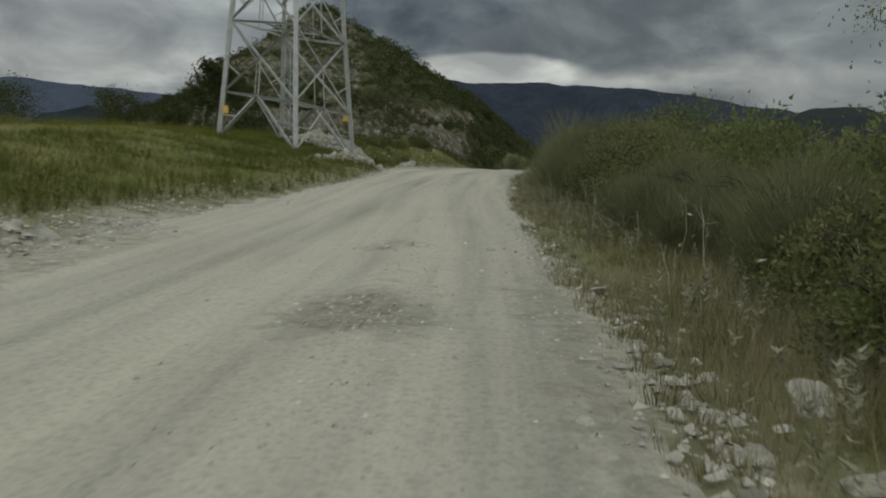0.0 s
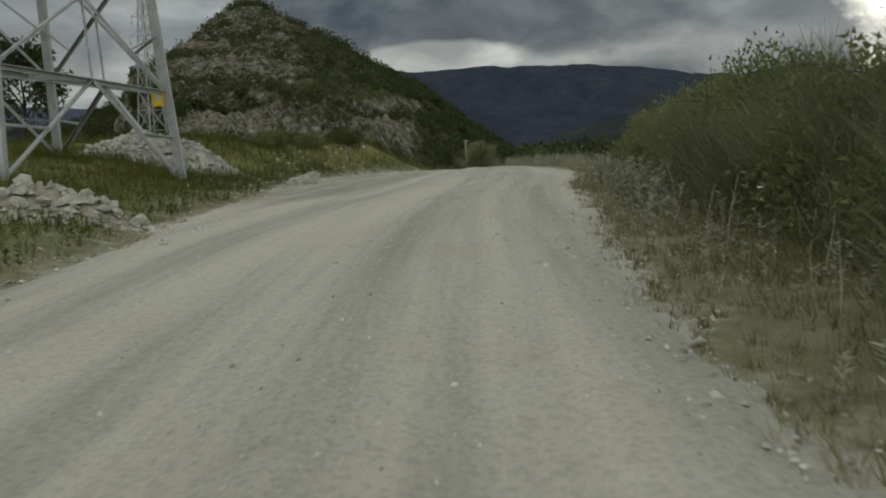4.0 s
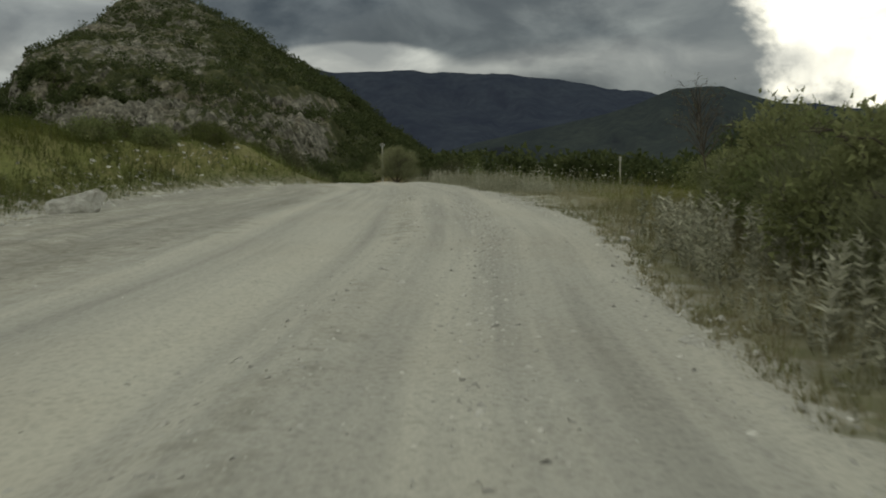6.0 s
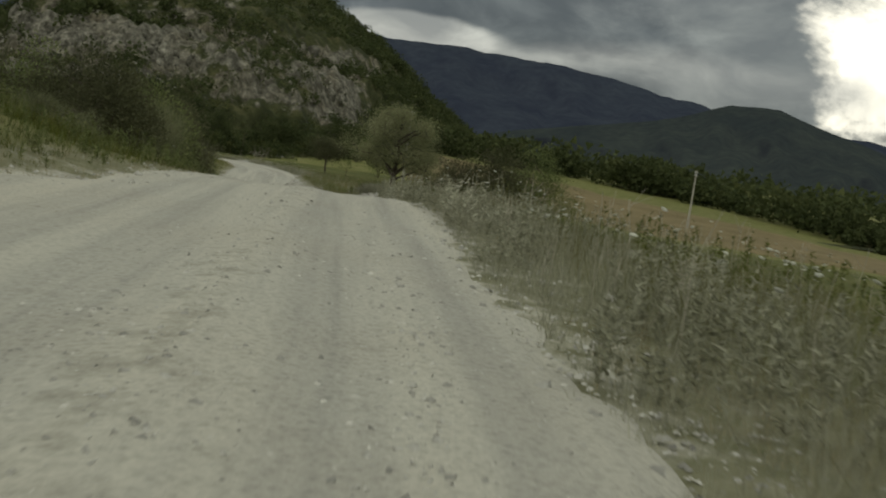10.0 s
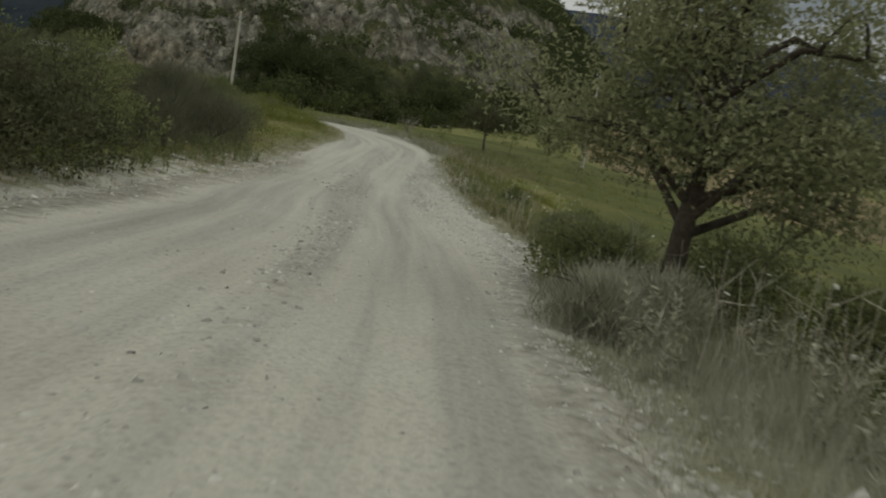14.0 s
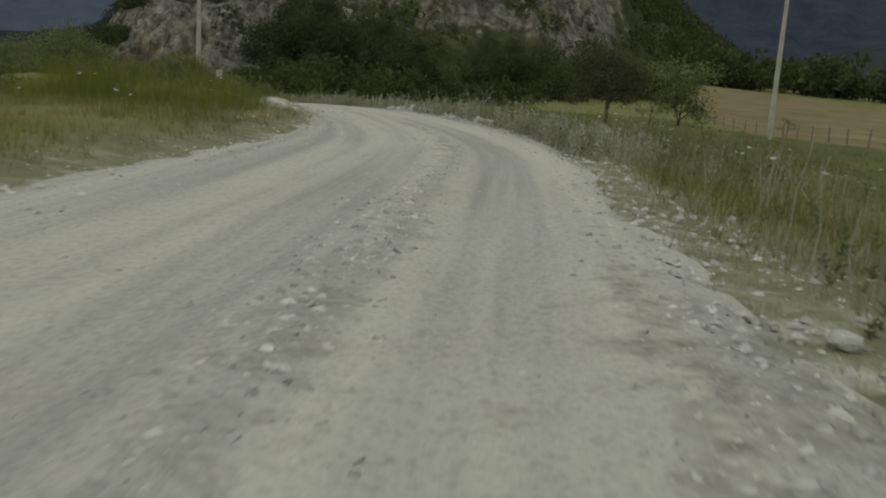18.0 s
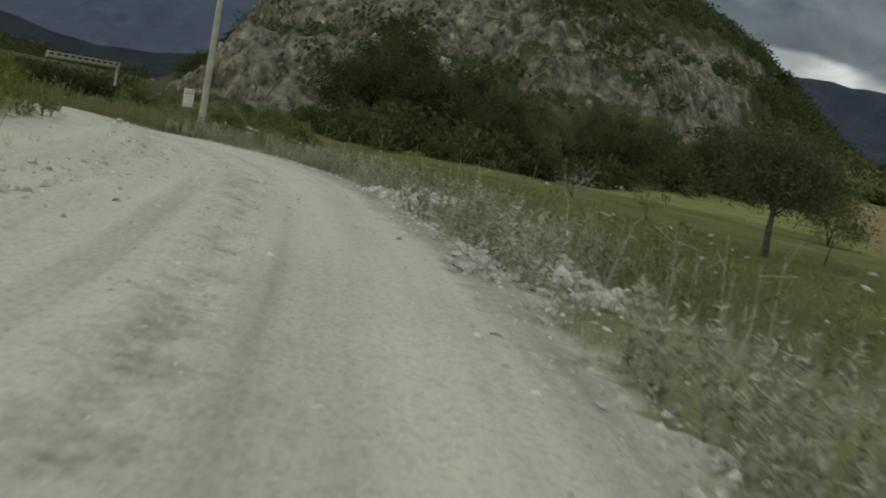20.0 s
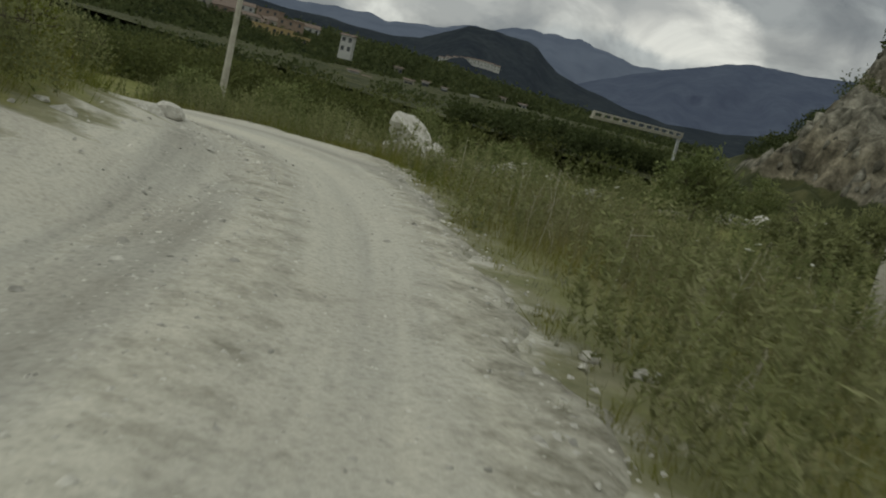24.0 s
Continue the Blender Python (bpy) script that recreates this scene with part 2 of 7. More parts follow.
M_STEEL = mat("galvanised_steel", [(0.3, (0.3, 0.31, 0.32)), (0.7, (0.46, 0.47, 0.48))], 2.5, 6, 0.55, (30.0, 0.1), 0.08, metal=0.55, spec=0.4)
M_CONC = mat("weathered_concrete", [(0.3, (0.3, 0.285, 0.24)), (0.7, (0.44, 0.42, 0.365))], 2.0, 7, 0.9, (26.0, 0.15), 0.3)
M_YELLOW = mat("yellow_enamel", [(0.3, (0.66, 0.4, 0.02)), (0.7, (0.8, 0.52, 0.03))], 5.0, 4, 0.5, None, 0.0)
M_WHITE = mat("faded_white_board", [(0.3, (0.62, 0.62, 0.58)), (0.7, (0.75, 0.75, 0.71))], 4.0, 5, 0.55, (30.0, 0.05), 0.05)
M_RED = mat("faded_red_paint", [(0.3, (0.5, 0.25, 0.21)), (0.7, (0.58, 0.34, 0.29))], 9.0, 4, 0.6, None, 0.0)
M_INK = mat("faded_grey_print", [(0.3, (0.4, 0.44, 0.44)), (0.7, (0.55, 0.58, 0.57))], 9.0, 4, 0.7, None, 0.0)
M_WOOD = mat("grey_weathered_wood", [(0.3, (0.13, 0.11, 0.085)), (0.7, (0.26, 0.235, 0.195))], 3.0, 7, 0.9, (30.0, 0.2), 0.4)
M_CROP = mat("stubble_field", [(0.3, (0.128, 0.1, 0.046)), (0.55, (0.18, 0.138, 0.065)), (0.75, (0.235, 0.185, 0.095))], 0.15, 7, 0.95, (4.0, 0.2), 0.5, dist=0.06)


def lane_mat(name, road):
    """Gravel that runs in streaks along the road; on the ground it gives way to soil and turf away from the track."""
    m = bpy.data.materials.new(name)
    m.use_nodes = True
    n, l = m.node_tree.nodes, m.node_tree.links
    b = n["Principled BSDF"]
    b.inputs["Roughness"].default_value, b.inputs["Specular IOR Level"].default_value = 0.95, 0.2
    at, tc = n.new("ShaderNodeAttribute"), n.new("ShaderNodeTexCoord")
    at.attribute_name = "lane"

    def tex(scale, detail, vec, rough=0.6, kind="ShaderNodeTexNoise"):
        t = n.new(kind)
        t.inputs["Scale"].default_value = scale
        if kind == "ShaderNodeTexNoise":
            t.inputs["Detail"].default_value, t.inputs["Roughness"].default_value = detail, rough
        l.new(vec, t.inputs["Vector"])
        return t.outputs[0]

    def mix(f, a, c):
        q = n.new("ShaderNodeMix")
        q.data_type = "RGBA"
        l.new(f, q.inputs[0]), l.new(a, q.inputs[6]), l.new(c, q.inputs[7])
        return q.outputs[2]

    def value(col, f, lo, hi, a=0.3, z=0.7):
        mr, hs = n.new("ShaderNodeMapRange"), n.new("ShaderNodeHueSaturation")
        for k, v in enumerate((a, z, lo, hi)):
            mr.inputs[k + 1].default_value = v
        l.new(f, mr.inputs[0]), l.new(mr.outputs[0], hs.inputs["Value"]), l.new(col, hs.inputs["Color"])
        return hs.outputs[0]

    mp = n.new("ShaderNodeMapping")
    mp.inputs["Scale"].default_value = (1.25, 0.035, 1.0)
    l.new(at.outputs["Vector"], mp.inputs["Vector"])
    streak = ramp(n, [(0.3, (0.2, 0.195, 0.172)), (0.42, (0.3, 0.292, 0.258)), (0.55, (0.405, 0.39, 0.335)), (0.68, (0.46, 0.44, 0.37))])
    l.new(tex(1.0, 5, mp.outputs[0], 0.62), streak.inputs[0])
    blot = ramp(n, [(0.36, (0.335, 0.305, 0.25)), (0.56, (0.39, 0.375, 0.325))])
    l.new(tex(0.45, 7, tc.outputs["Object"]), blot.inputs[0])
    half = n.new("ShaderNodeMix")
    half.data_type = "RGBA"
    half.inputs[0].default_value = 0.27
    l.new(streak.outputs[0], half.inputs[6]), l.new(blot.outputs[0], half.inputs[7])
    col = half.outputs[2]
    grain = tex(42.0, 5, tc.outputs["Object"], 0.7)
    cell = tex(17.0, 0, tc.outputs["Object"], kind="ShaderNodeTexVoronoi")
    col = value(col, grain, 0.86, 1.2)
    col = value(col, cell, 0.86, 1.1, 0.0, 0.55)
    if road:
        # rough patches: bare earth and coarse grey stones
        sx = n.new("ShaderNodeSeparateXYZ")
        l.new(at.outputs["Vector"], sx.inputs[0])
        ad = n.new("ShaderNodeMath")
        ad.operation = "MULTIPLY_ADD"
        l.new(tex(3.2, 7, tc.outputs["Object"], 0.7), ad.inputs[0])
        ad.inputs[1].default_value = 1.4
        l.new(sx.outputs[2], ad.inputs[2])
        mr = n.new("ShaderNodeMapRange")
        mr.inputs[1].default_value, mr.inputs[2].default_value = 0.86, 1.3
        l.new(ad.outputs[0], mr.inputs[0])
        dirt = ramp(n, [(0.35, (0.13, 0.12, 0.088)), (0.5, (0.22, 0.208, 0.168)), (0.65, (0.33, 0.315, 0.265))])
        l.new(tex(9.0, 6, tc.outputs["Object"], 0.7), dirt.inputs[0])
        col = mix(mr.outputs[0], col, dirt.outputs[0])
    if not road:
        soil = ramp(n, [(0.3, (0.093, 0.104, 0.026)), (0.48, (0.135, 0.143, 0.04)), (0.62, (0.185, 0.17, 0.07)), (0.76, (0.245, 0.218, 0.13))])
        l.new(tex(0.4, 9, tc.outputs["Object"], 0.65), soil.inputs[0])
        turf = value(soil.outputs[0], tex(12.0, 4, tc.outputs["Object"], 0.7), 0.7, 1.3)
        sx = n.new("ShaderNodeSeparateXYZ")
        l.new(at.outputs["Vector"], sx.inputs[0])
        # trodden grey-brown earth with dead grass near the track
        dry = n.new("ShaderNodeMapRange")
        dry.inputs[1].default_value, dry.inputs[2].default_value, dry.inputs[4].default_value = 0.02, 0.2, 0.85
        l.new(sx.outputs[2], dry.inputs[0])
        earth = ramp(n, [(0.35, (0.125, 0.125, 0.073)), (0.52, (0.19, 0.183, 0.118)), (0.68, (0.27, 0.255, 0.185))])
        l.new(tex(2.2, 8, tc.outputs["Object"], 0.72), earth.inputs[0])
        turf = mix(dry.outputs[0], turf, earth.outputs[0])
        ad = n.new("ShaderNodeMath")
        ad.operation = "MULTIPLY_ADD"
        l.new(tex(1.6, 7, tc.outputs["Object"], 0.7), ad.inputs[0])
        ad.inputs[1].default_value = 1.7
        l.new(sx.outputs[2], ad.inputs[2])
        mr = n.new("ShaderNodeMapRange")
        mr.inputs[1].default_value, mr.inputs[2].default_value = 1.15, 1.5
        l.new(ad.outputs[0], mr.inputs[0])
        col = mix(mr.outputs[0], turf, col)
    l.new(col, b.inputs["Base Color"])
    bp = n.new("ShaderNodeBump")
    bp.inputs["Strength"].default_value, bp.inputs["Distance"].default_value = 0.6, 0.012
    l.new(grain, bp.inputs["Height"]), l.new(bp.outputs[0], b.inputs["Normal"])
    return m


M_ROAD = lane_mat("limestone_gravel_track", True)
M_GROUND = lane_mat("meadow_soil_and_turf", False)


# ---- mesh helpers ----
def npmesh(name, V, F, material, smooth=False):
    """A mesh from arrays: points, and faces that all have the same number of corners."""
    V, F = np.asarray(V, np.float32), np.asarray(F, np.int32)
    me = bpy.data.meshes.new(name)
    me.vertices.add(len(V))
    me.vertices.foreach_set("co", V.ravel())
    k = F.shape[1]
    me.loops.add(F.size)
    me.loops.foreach_set("vertex_index", F.ravel())
    me.polygons.add(len(F))
    me.polygons.foreach_set("loop_start", np.arange(0, F.size, k, dtype=np.int32))
    if smooth:
        me.polygons.foreach_set("use_smooth", np.ones(len(F), bool))
    me.update(calc_edges=True)
    me.materials.append(material)
    return me


def thing(name, label="", category="", group="", kind="", at=(0, 0, 0)):
    ob = new(name)
    ob.location = at
    ob.empty_display_size = 0.2
    return tagged(ob, label, category, group, kind)


def part(name, data, material, parent, label=""):
    """Links a mesh, or a bmesh, as one object under a thing or a part."""
    if isinstance(data, bmesh.types.BMesh):
        me = bpy.data.meshes.new(name)
        data.to_mesh(me)
        data.free()
        me.materials.append(material)
        data = me
    ob = new(name, data)
    ob.parent = parent
    return tagged(ob, label)


def grid_faces(nu, nv):
    i = np.arange((nu - 1) * (nv - 1))
    a = (i // (nv - 1)) * nv + i % (nv - 1)
    return np.stack([a, a + nv, a + nv + 1, a + 1], 1)


def smooth01(a, b, x):
    t = np.clip((np.asarray(x, float) - a) / (b - a), 0, 1)
    return t * t * (3 - 2 * t)


def vnoise(x, y, seed=0):
    """Value noise in -1..1, one octave, of period one metre."""
    x, y = np.asarray(x, float), np.asarray(y, float)
    xi, yi = np.floor(x).astype(np.int64), np.floor(y).astype(np.int64)
    u, v = x - xi, y - yi
    u, v = u * u * (3 - 2 * u), v * v * (3 - 2 * v)

    def h(a, b):
        n = (a * 374761393 + b * 668265263 + seed * 974634777) & 0x7FFFFFFF
        n = ((n ^ (n >> 13)) * 1274126177) & 0x7FFFFFFF
        return ((n ^ (n >> 16)) & 0xFFFF) / 32767.5 - 1

    return (h(xi, yi) * (1 - u) + h(xi + 1, yi) * u) * (1 - v) + (h(xi, yi + 1) * (1 - u) + h(xi + 1, yi + 1) * u) * v


def fbm(x, y, octaves=4, seed=0, gain=0.5):
    out, amp = 0.0, 1.0
    for k in range(octaves):
        out = out + amp * vnoise(x * 2**k + 17.3 * k, y * 2**k - 9.1 * k, seed + k)
        amp *= gain
    return out


# ---- the lie of the land ----
# the ridden line: eye height above the road is 1.2 m
EYE = 1.2
rode = np.array([m.translation for _, m in PATH])
line = np.vstack([[(-0.7, -40, EYE + 0.1), (-0.35, -12, EYE)], rode,
                  [(-22.2, 195.6, -1.62), (-25.8, 198.2, -1.72), (-29.8, 200.3, -1.9), (-33.8, 201.3, -2.15), (-38.5, 201.6, -2.5), (-46.0, 201.2, -3.2), (-62.0, 200.0, -4.8), (-85.0, 200.0, -6.5)]])
line[:, 2] -= EYE
chain = np.r_[0, np.cumsum(np.hypot(*np.diff(line[:, :2], axis=0).T))]
CS = np.arange(0, chain[-1], 0.4)
CX, CY, CZ = (np.interp(CS, chain, line[:, k]) for k in range(3))


def soft(v, n):
    k = np.hanning(n + 2)[1:-1]
    return np.convolve(np.pad(v, n // 2, "edge"), k / k.sum(), "same")[n // 2: n // 2 + len(v)]


CX, CY, CZ = soft(CX, 15), soft(CY, 15), soft(CZ, 21)
CS = np.r_[0, np.cumsum(np.hypot(np.diff(CX), np.diff(CY)))]
S0 = CS[np.hypot(CX - rode[0, 0], CY - rode[0, 1]).argmin()]
CS = CS - S0  # 0 where the ride begins
TX, TY = np.gradient(CX), np.gradient(CY)
TL = np.hypot(TX, TY)
TX, TY = TX / TL, TY / TL
# the road's edges beside the ridden line
RS = (-40, 0, 5, 10, 15, 20, 25, 30, 37, 45, 55, 60, 69, 74, 79, 86, 92, 98, 104, 109, 113, 117, 121, 126, 131, 141, 148, 155, 162, 168, 172, 176, 182, 188, 194, 200, 205, 209, 213, 217, 222, 240, 300)
RR = (0.7, 0.7, 0.8, 0.65, 0.75, 0.95, 1.1, 1.15, 1.1, 1.65, 1.75, 1.95, 1.8, 1.65, 1.1, 1.0, 1.35, 0.9, 1.0, 1.25, 1.25, 1.6, 1.95, 2.0, 1.85, 1.85, 1.45, 1.0, 1.2, 1.6, 1.55, 1.35, 1.4, 1.3, 1.25, 1.15, 1.0, 0.95, 1.4, 2.8, 3.0, 1.5, 1.5)
LS = (-40, 0, 8, 14, 20, 26, 32, 42, 50, 54, 61, 70, 78, 83, 86, 90, 97, 104, 111, 122, 128, 136, 148, 155, 163, 172, 178, 186, 190, 196, 205, 209, 216, 230, 300)
LL = (4.6, 4.6, 4.6, 5.0, 4.6, 4.4, 4.1, 4.6, 6.2, 6.9, 7.9, 9.0, 9.3, 8.2, 6.2, 3.6, 3.1, 4.0, 4.3, 4.4, 3.7, 3.8, 4.1, 4.0, 3.6, 2.6, 2.35, 2.25, 2.2, 2.05, 1.7, 1.25, 1.15, 1.4, 1.5)


def to_road(x, y):
    """Along and across the ridden line (right is positive), and the road's height there."""
    x, y = np.asarray(x, float).ravel(), np.asarray(y, float).ravel()
    s, l, z = (np.empty(len(x)) for _ in range(3))
    for a in range(0, len(x), 20000):
        b = slice(a, a + 20000)
        i = ((x[b, None] - CX[None, ::2]) ** 2 + (y[b, None] - CY[None, ::2]) ** 2).argmin(1) * 2
        dx, dy = x[b] - CX[i], y[b] - CY[i]
        s[b] = CS[i] + dx * TX[i] + dy * TY[i]
        l[b] = dx * TY[i] - dy * TX[i]
        z[b] = CZ[i] + (dx * TX[i] + dy * TY[i]) * np.gradient(CZ, CS)[i]
    far = np.abs(l) > 60
    return np.where(far, np.clip(s, -60, 300), s), l, np.clip(z, -9, 3)


def on_road(s, l):
    """The place at s along and l across."""
    s = np.asarray(s, float)
    x, y, tx, ty = (np.interp(s, CS, v) for v in (CX, CY, TX, TY))
    return x + np.asarray(l) * ty, y - np.asarray(l) * tx


def rut(s, l):
    """Wheel ruts and loose gravel ridges of the road."""
    r = -0.03 * np.exp(-((l + 0.05) / 0.42) ** 2) - 0.035 * np.exp(-((l + 1.75 + 0.25 * np.sin(s * 0.09)) / 0.45) ** 2)
    r += 0.04 * np.exp(-((l + 0.9) / 0.25) ** 2) * (0.7 + 0.4 * vnoise(s * 0.2, l, 5))
    # two potholes, and the deep tread of a tractor at the bend
    for ps, pl in ((6.3, -0.9), (11.0, -1.1)):
        r = r - 0.05 * np.exp(-(((s - ps) / 0.5) ** 2) - ((l - pl) / 0.4) ** 2)
    t = smooth01(158, 164, s) * smooth01(186, 178, s) * np.exp(-(((l + 0.72 + 0.1 * np.sin(s * 0.2)) / 0.16) ** 2))
    r = r - 0.03 * t + 0.014 * t * np.sin(s * 26 + 5 * np.abs(l + 0.72))
    return r + 0.022 * fbm(s * 0.1, l * 1.3, 3, 9) + 0.004 * fbm(s * 1.4, l * 2.2, 3, 11)


def rough(s, l):
    """Where the track is broken up: potholes, stony shoulders, ridges of loose stone."""
    L, R = np.interp(s, LS, LL), np.interp(s, RS, RR)
    r = 0.55 * np.exp(-(((s - 6.3) / 0.9) ** 2) - ((l + 0.9) / 0.6) ** 2) + 0.45 * np.exp(-(((s - 11) / 0.8) ** 2) - ((l + 1.1) / 0.5) ** 2)
    r = r + 0.5 * smooth01(1.4, 0.2, l + L) * (smooth01(16, 8, s) + smooth01(98, 104, s) * smooth01(150, 138, s)) + 0.16 * smooth01(0.5, 0.1, l + L) * smooth01(168, 176, s)
    r = r + 0.45 * smooth01(0.9, 0.1, R - l) * (smooth01(98, 106, s) * smooth01(124, 118, s) + smooth01(138, 143, s) * smooth01(152, 147, s) + smooth01(166, 172, s) + smooth01(12, 6, s))
    r = r + 0.35 * smooth01(-2.8, -4.5, l) * smooth01(46, 54, s) * smooth01(94, 84, s)
    r = r + 0.2 * np.exp(-(((l + 0.95 + 0.2 * np.sin(s * 0.11)) / 0.3) ** 2)) * smooth01(40, 48, s)
    r = r + 0.28 * np.exp(-(((l - 0.75) / 0.25) ** 2)) * smooth01(118, 126, s) * smooth01(160, 150, s)
    r = r + 0.14 * smooth01(158, 164, s) * smooth01(186, 178, s) * np.exp(-(((l + 0.72) / 0.22) ** 2))
    r = r + 0.2 * np.exp(-(((l + 0.62 + 0.12 * np.sin(s * 0.3)) / 0.3) ** 2)) * smooth01(186, 198, s)  # the dark crown of the track past the bend
    return np.clip(r + 0.1 * fbm(s * 0.25, l, 2, 13), 0, 1)


VY = (-400, -50, 20, 55, 80, 95, 110, 125, 140, 165, 200, 260, 300, 380, 600, 1200, 5000)
VZ = (-3, 0.3, 0.9, 1.3, 1.0, 0.1, -0.9, -1.8, -2.4, -2.8, -3.3, -4.3, -3.0, 0.4, 4, -10, -20)
WY = (-400, -50, 0, 30, 60, 75, 88, 98, 108, 120, 132, 145, 165, 200, 240, 300, 600, 5000)
WZ = (0, 1.0, 1.9, 2.7, 3.3, 4.2, 4.7, 3.8, 2.1, 1.2, 0.1, -1.1, -1.7, -2.9, -4.2, -4.5, -8, -20)


def shelf(s):
    """Width of the bare shelf of dirt beside the track at the bend."""
    return np.interp(s, (164, 172, 178, 195, 202, 207, 211, 240), (0.3, 1.5, 1.8, 2.2, 2.1, 1.4, 1.0, 0.4))


def land(x, y):
    """Height of the ground sheet."""
    shape = np.shape(x)
    x, y = np.asarray(x, float).ravel(), np.asarray(y, float).ravel()
    s, l, zr = to_road(x, y)
    R, L = np.interp(s, RS, RR), np.interp(s, LS, LL)
    out = np.maximum(l - R, -l - L)
    ro, lo = l - R, -l - L
    right = -0.05 * smooth01(0, 0.6, ro) - 0.13 * np.clip(ro - 0.8, 0, 9) * smooth01(72, 92, s)
    right += 0.15 * smooth01(1.5, 4, ro) * (1 - smooth01(48, 62, s))
    left = 0.14 * smooth01(0, 1.2, lo) + 0.125 * np.clip(lo - 0.6, 0, 11) * (1 - smooth01(82, 98, s)) + 0.06 * np.clip(lo - 1, 0, 6) * smooth01(92, 100, s) * smooth01(142, 128, s)
    left += 1.7 * smooth01(0.3, 5.0, lo) * smooth01(70, 80, s) * smooth01(98, 91, s)  # the grassy mound behind the apron
    left += (0.08 * smooth01(-0.05, 0.2, lo) + 0.05 * fbm(x * 0.9, y * 0.9, 3, 25) * smooth01(0, 0.4, lo) + 0.5 * smooth01(0, 2.2, lo - shelf(s))) * smooth01(164, 182, s) * (1 - smooth01(236, 250, s))
    left += (0.02 + 0.1 * fbm(x * 0.5, y * 0.5, 2, 23)) * np.exp(-((lo - 0.4) / 0.5) ** 2) * smooth01(172, 182, s) * (1 - smooth01(232, 240, s))
    near = zr + np.where(l > 0, right, left)
    near += 0.10 * fbm(x * 0.35, y * 0.35, 3, 21) * smooth01(0.3, 3, out) + 0.03 * fbm(x * 1.7, y * 1.7, 2, 27) * smooth01(0, 0.5, out)
    vale = np.interp(y, VY, VZ) - 0.03 * np.clip(x - 14, 0, 160)
    west = np.interp(y, WY, WZ) - 5.5 * smooth01(-30, -75, x) - 9 * smooth01(-90, -400, x)
    side = smooth01(-2, -10, x)
    vale = vale * (1 - side) + west * side + 0.35 * fbm(x * 0.05, y * 0.05, 3, 31)
    w = smooth01(8, 22, np.abs(l)) * smooth01(-70, -30, s)
    z = near * (1 - w) + vale * w
    d = np.hypot(x, y - 180)
    z = z + 3.6 * fbm(x * 0.012, y * 0.012, 3, 41) * smooth01(300, 560, d)
    # the slope that climbs to the town
    d = np.hypot(x + 19, y - 193)
    b = np.degrees(np.arctan2(-(x + 19), y - 193))
    z = np.where((b > 30) & (b < 140), np.maximum(z, town_height(b, d)), z)
    return z.reshape(shape)


def town_height(b, d):
    crest = np.interp(b, (30, 44, 48, 52, 56, 60, 66, 80, 110, 140), (-1.5, -0.6, -0.2, 0.1, 0.2, 0.3, 0.7, 1.2, 1.6, 0))
    return -24 + (540 * np.tan(np.radians(crest)) + 22) * smooth01(120, 520, d)


def hill(x, y):
    """The rocky hill at the end of the valley, with a quarried face on its near flank."""
    dx, dy = x + 85, y - 619
    wob = 10 * fbm(x * 0.025, y * 0.025, 3, 51)
    kx = np.where(dx > 0, 0.62 + 0.07 * smooth01(60, 130, dx), 1.18)
    a = 113 - np.sqrt((kx * dx) ** 2 + ((0.345 + 0.12 * (dy > 0)) * (dy + wob)) ** 2 + 16)
    b = 61 - np.sqrt((0.6 * (x + 163)) ** 2 + (0.6 * (y - 640)) ** 2 + 30)
    a = np.maximum(a, b)
    w = 3.0 * fbm(x * 0.03, y * 0.03, 3, 55)
    t = np.interp(a + w, (-40, -3, 1, 6, 11, 20, 25, 34, 37, 60, 140), (-40, -4, 3, 6, 19, 22.5, 33, 36.5, 41, 60, 140)) - w
    k = smooth01(25, -8, x - 0.1 * (y - 330))
    t = t * k + a * (1 - k)
    t = t + 1.5 * fbm(x * 0.08, y * 0.08, 4, 57) + 1.6 * np.abs(fbm(x * 0.16, y * 0.16, 3, 59))
    # gullies and buttresses that run down the rocky front
    crag = smooth01(1, 6, t) * smooth01(46, 34, t) * smooth01(18, 4, x - 0.06 * (y - 336)) * smooth01(450, 420, y)
    u, v = x + 5 * fbm(x * 0.05, y * 0.05, 2, 64), y + 6 * fbm(x * 0.04, y * 0.04, 2, 65)
    rib = 3.4 * (0.55 - np.abs(vnoise(u * 0.1, v * 0.035, 66))) + 2.4 * (0.5 - np.abs(vnoise(u * 0.24, v * 0.07, 67))) + 0.9 * (0.5 - np.abs(vnoise(u * 0.55, v * 0.2, 68)))
    t = t + crag * (rib + 0.9 * np.sign(vnoise(u * 0.3, v * 0.3, 69)) * np.abs(vnoise(u * 0.16, v * 0.16, 70)))
    edge = x - (-84.5 - 0.275 * (y - 300)) + 3 * fbm(x * 0.1, y * 0.1, 2, 61) + 2.2 * fbm(x * 0.3, y * 0.3, 3, 72)
    front = y - 286 - 0.22 * np.clip(x + 40, 0, 60) + 5 * fbm(x * 0.06, y * 0.06, 3, 63) + 3.0 * fbm(x * 0.25, y * 0.25, 3, 73)
    cut = np.clip((edge + 1) / 15, 0, 1) ** 0.75 * smooth01(0, 17, front)
    return -7 + (t + 7) * np.maximum(cut, smooth01(480, 560, y))


def axis(*runs):
    """Grid lines: (from, to, step) runs, one after another."""
    return np.unique(np.concatenate([np.arange(a, b, d) for a, b, d in runs] + [[runs[-1][1]]]))


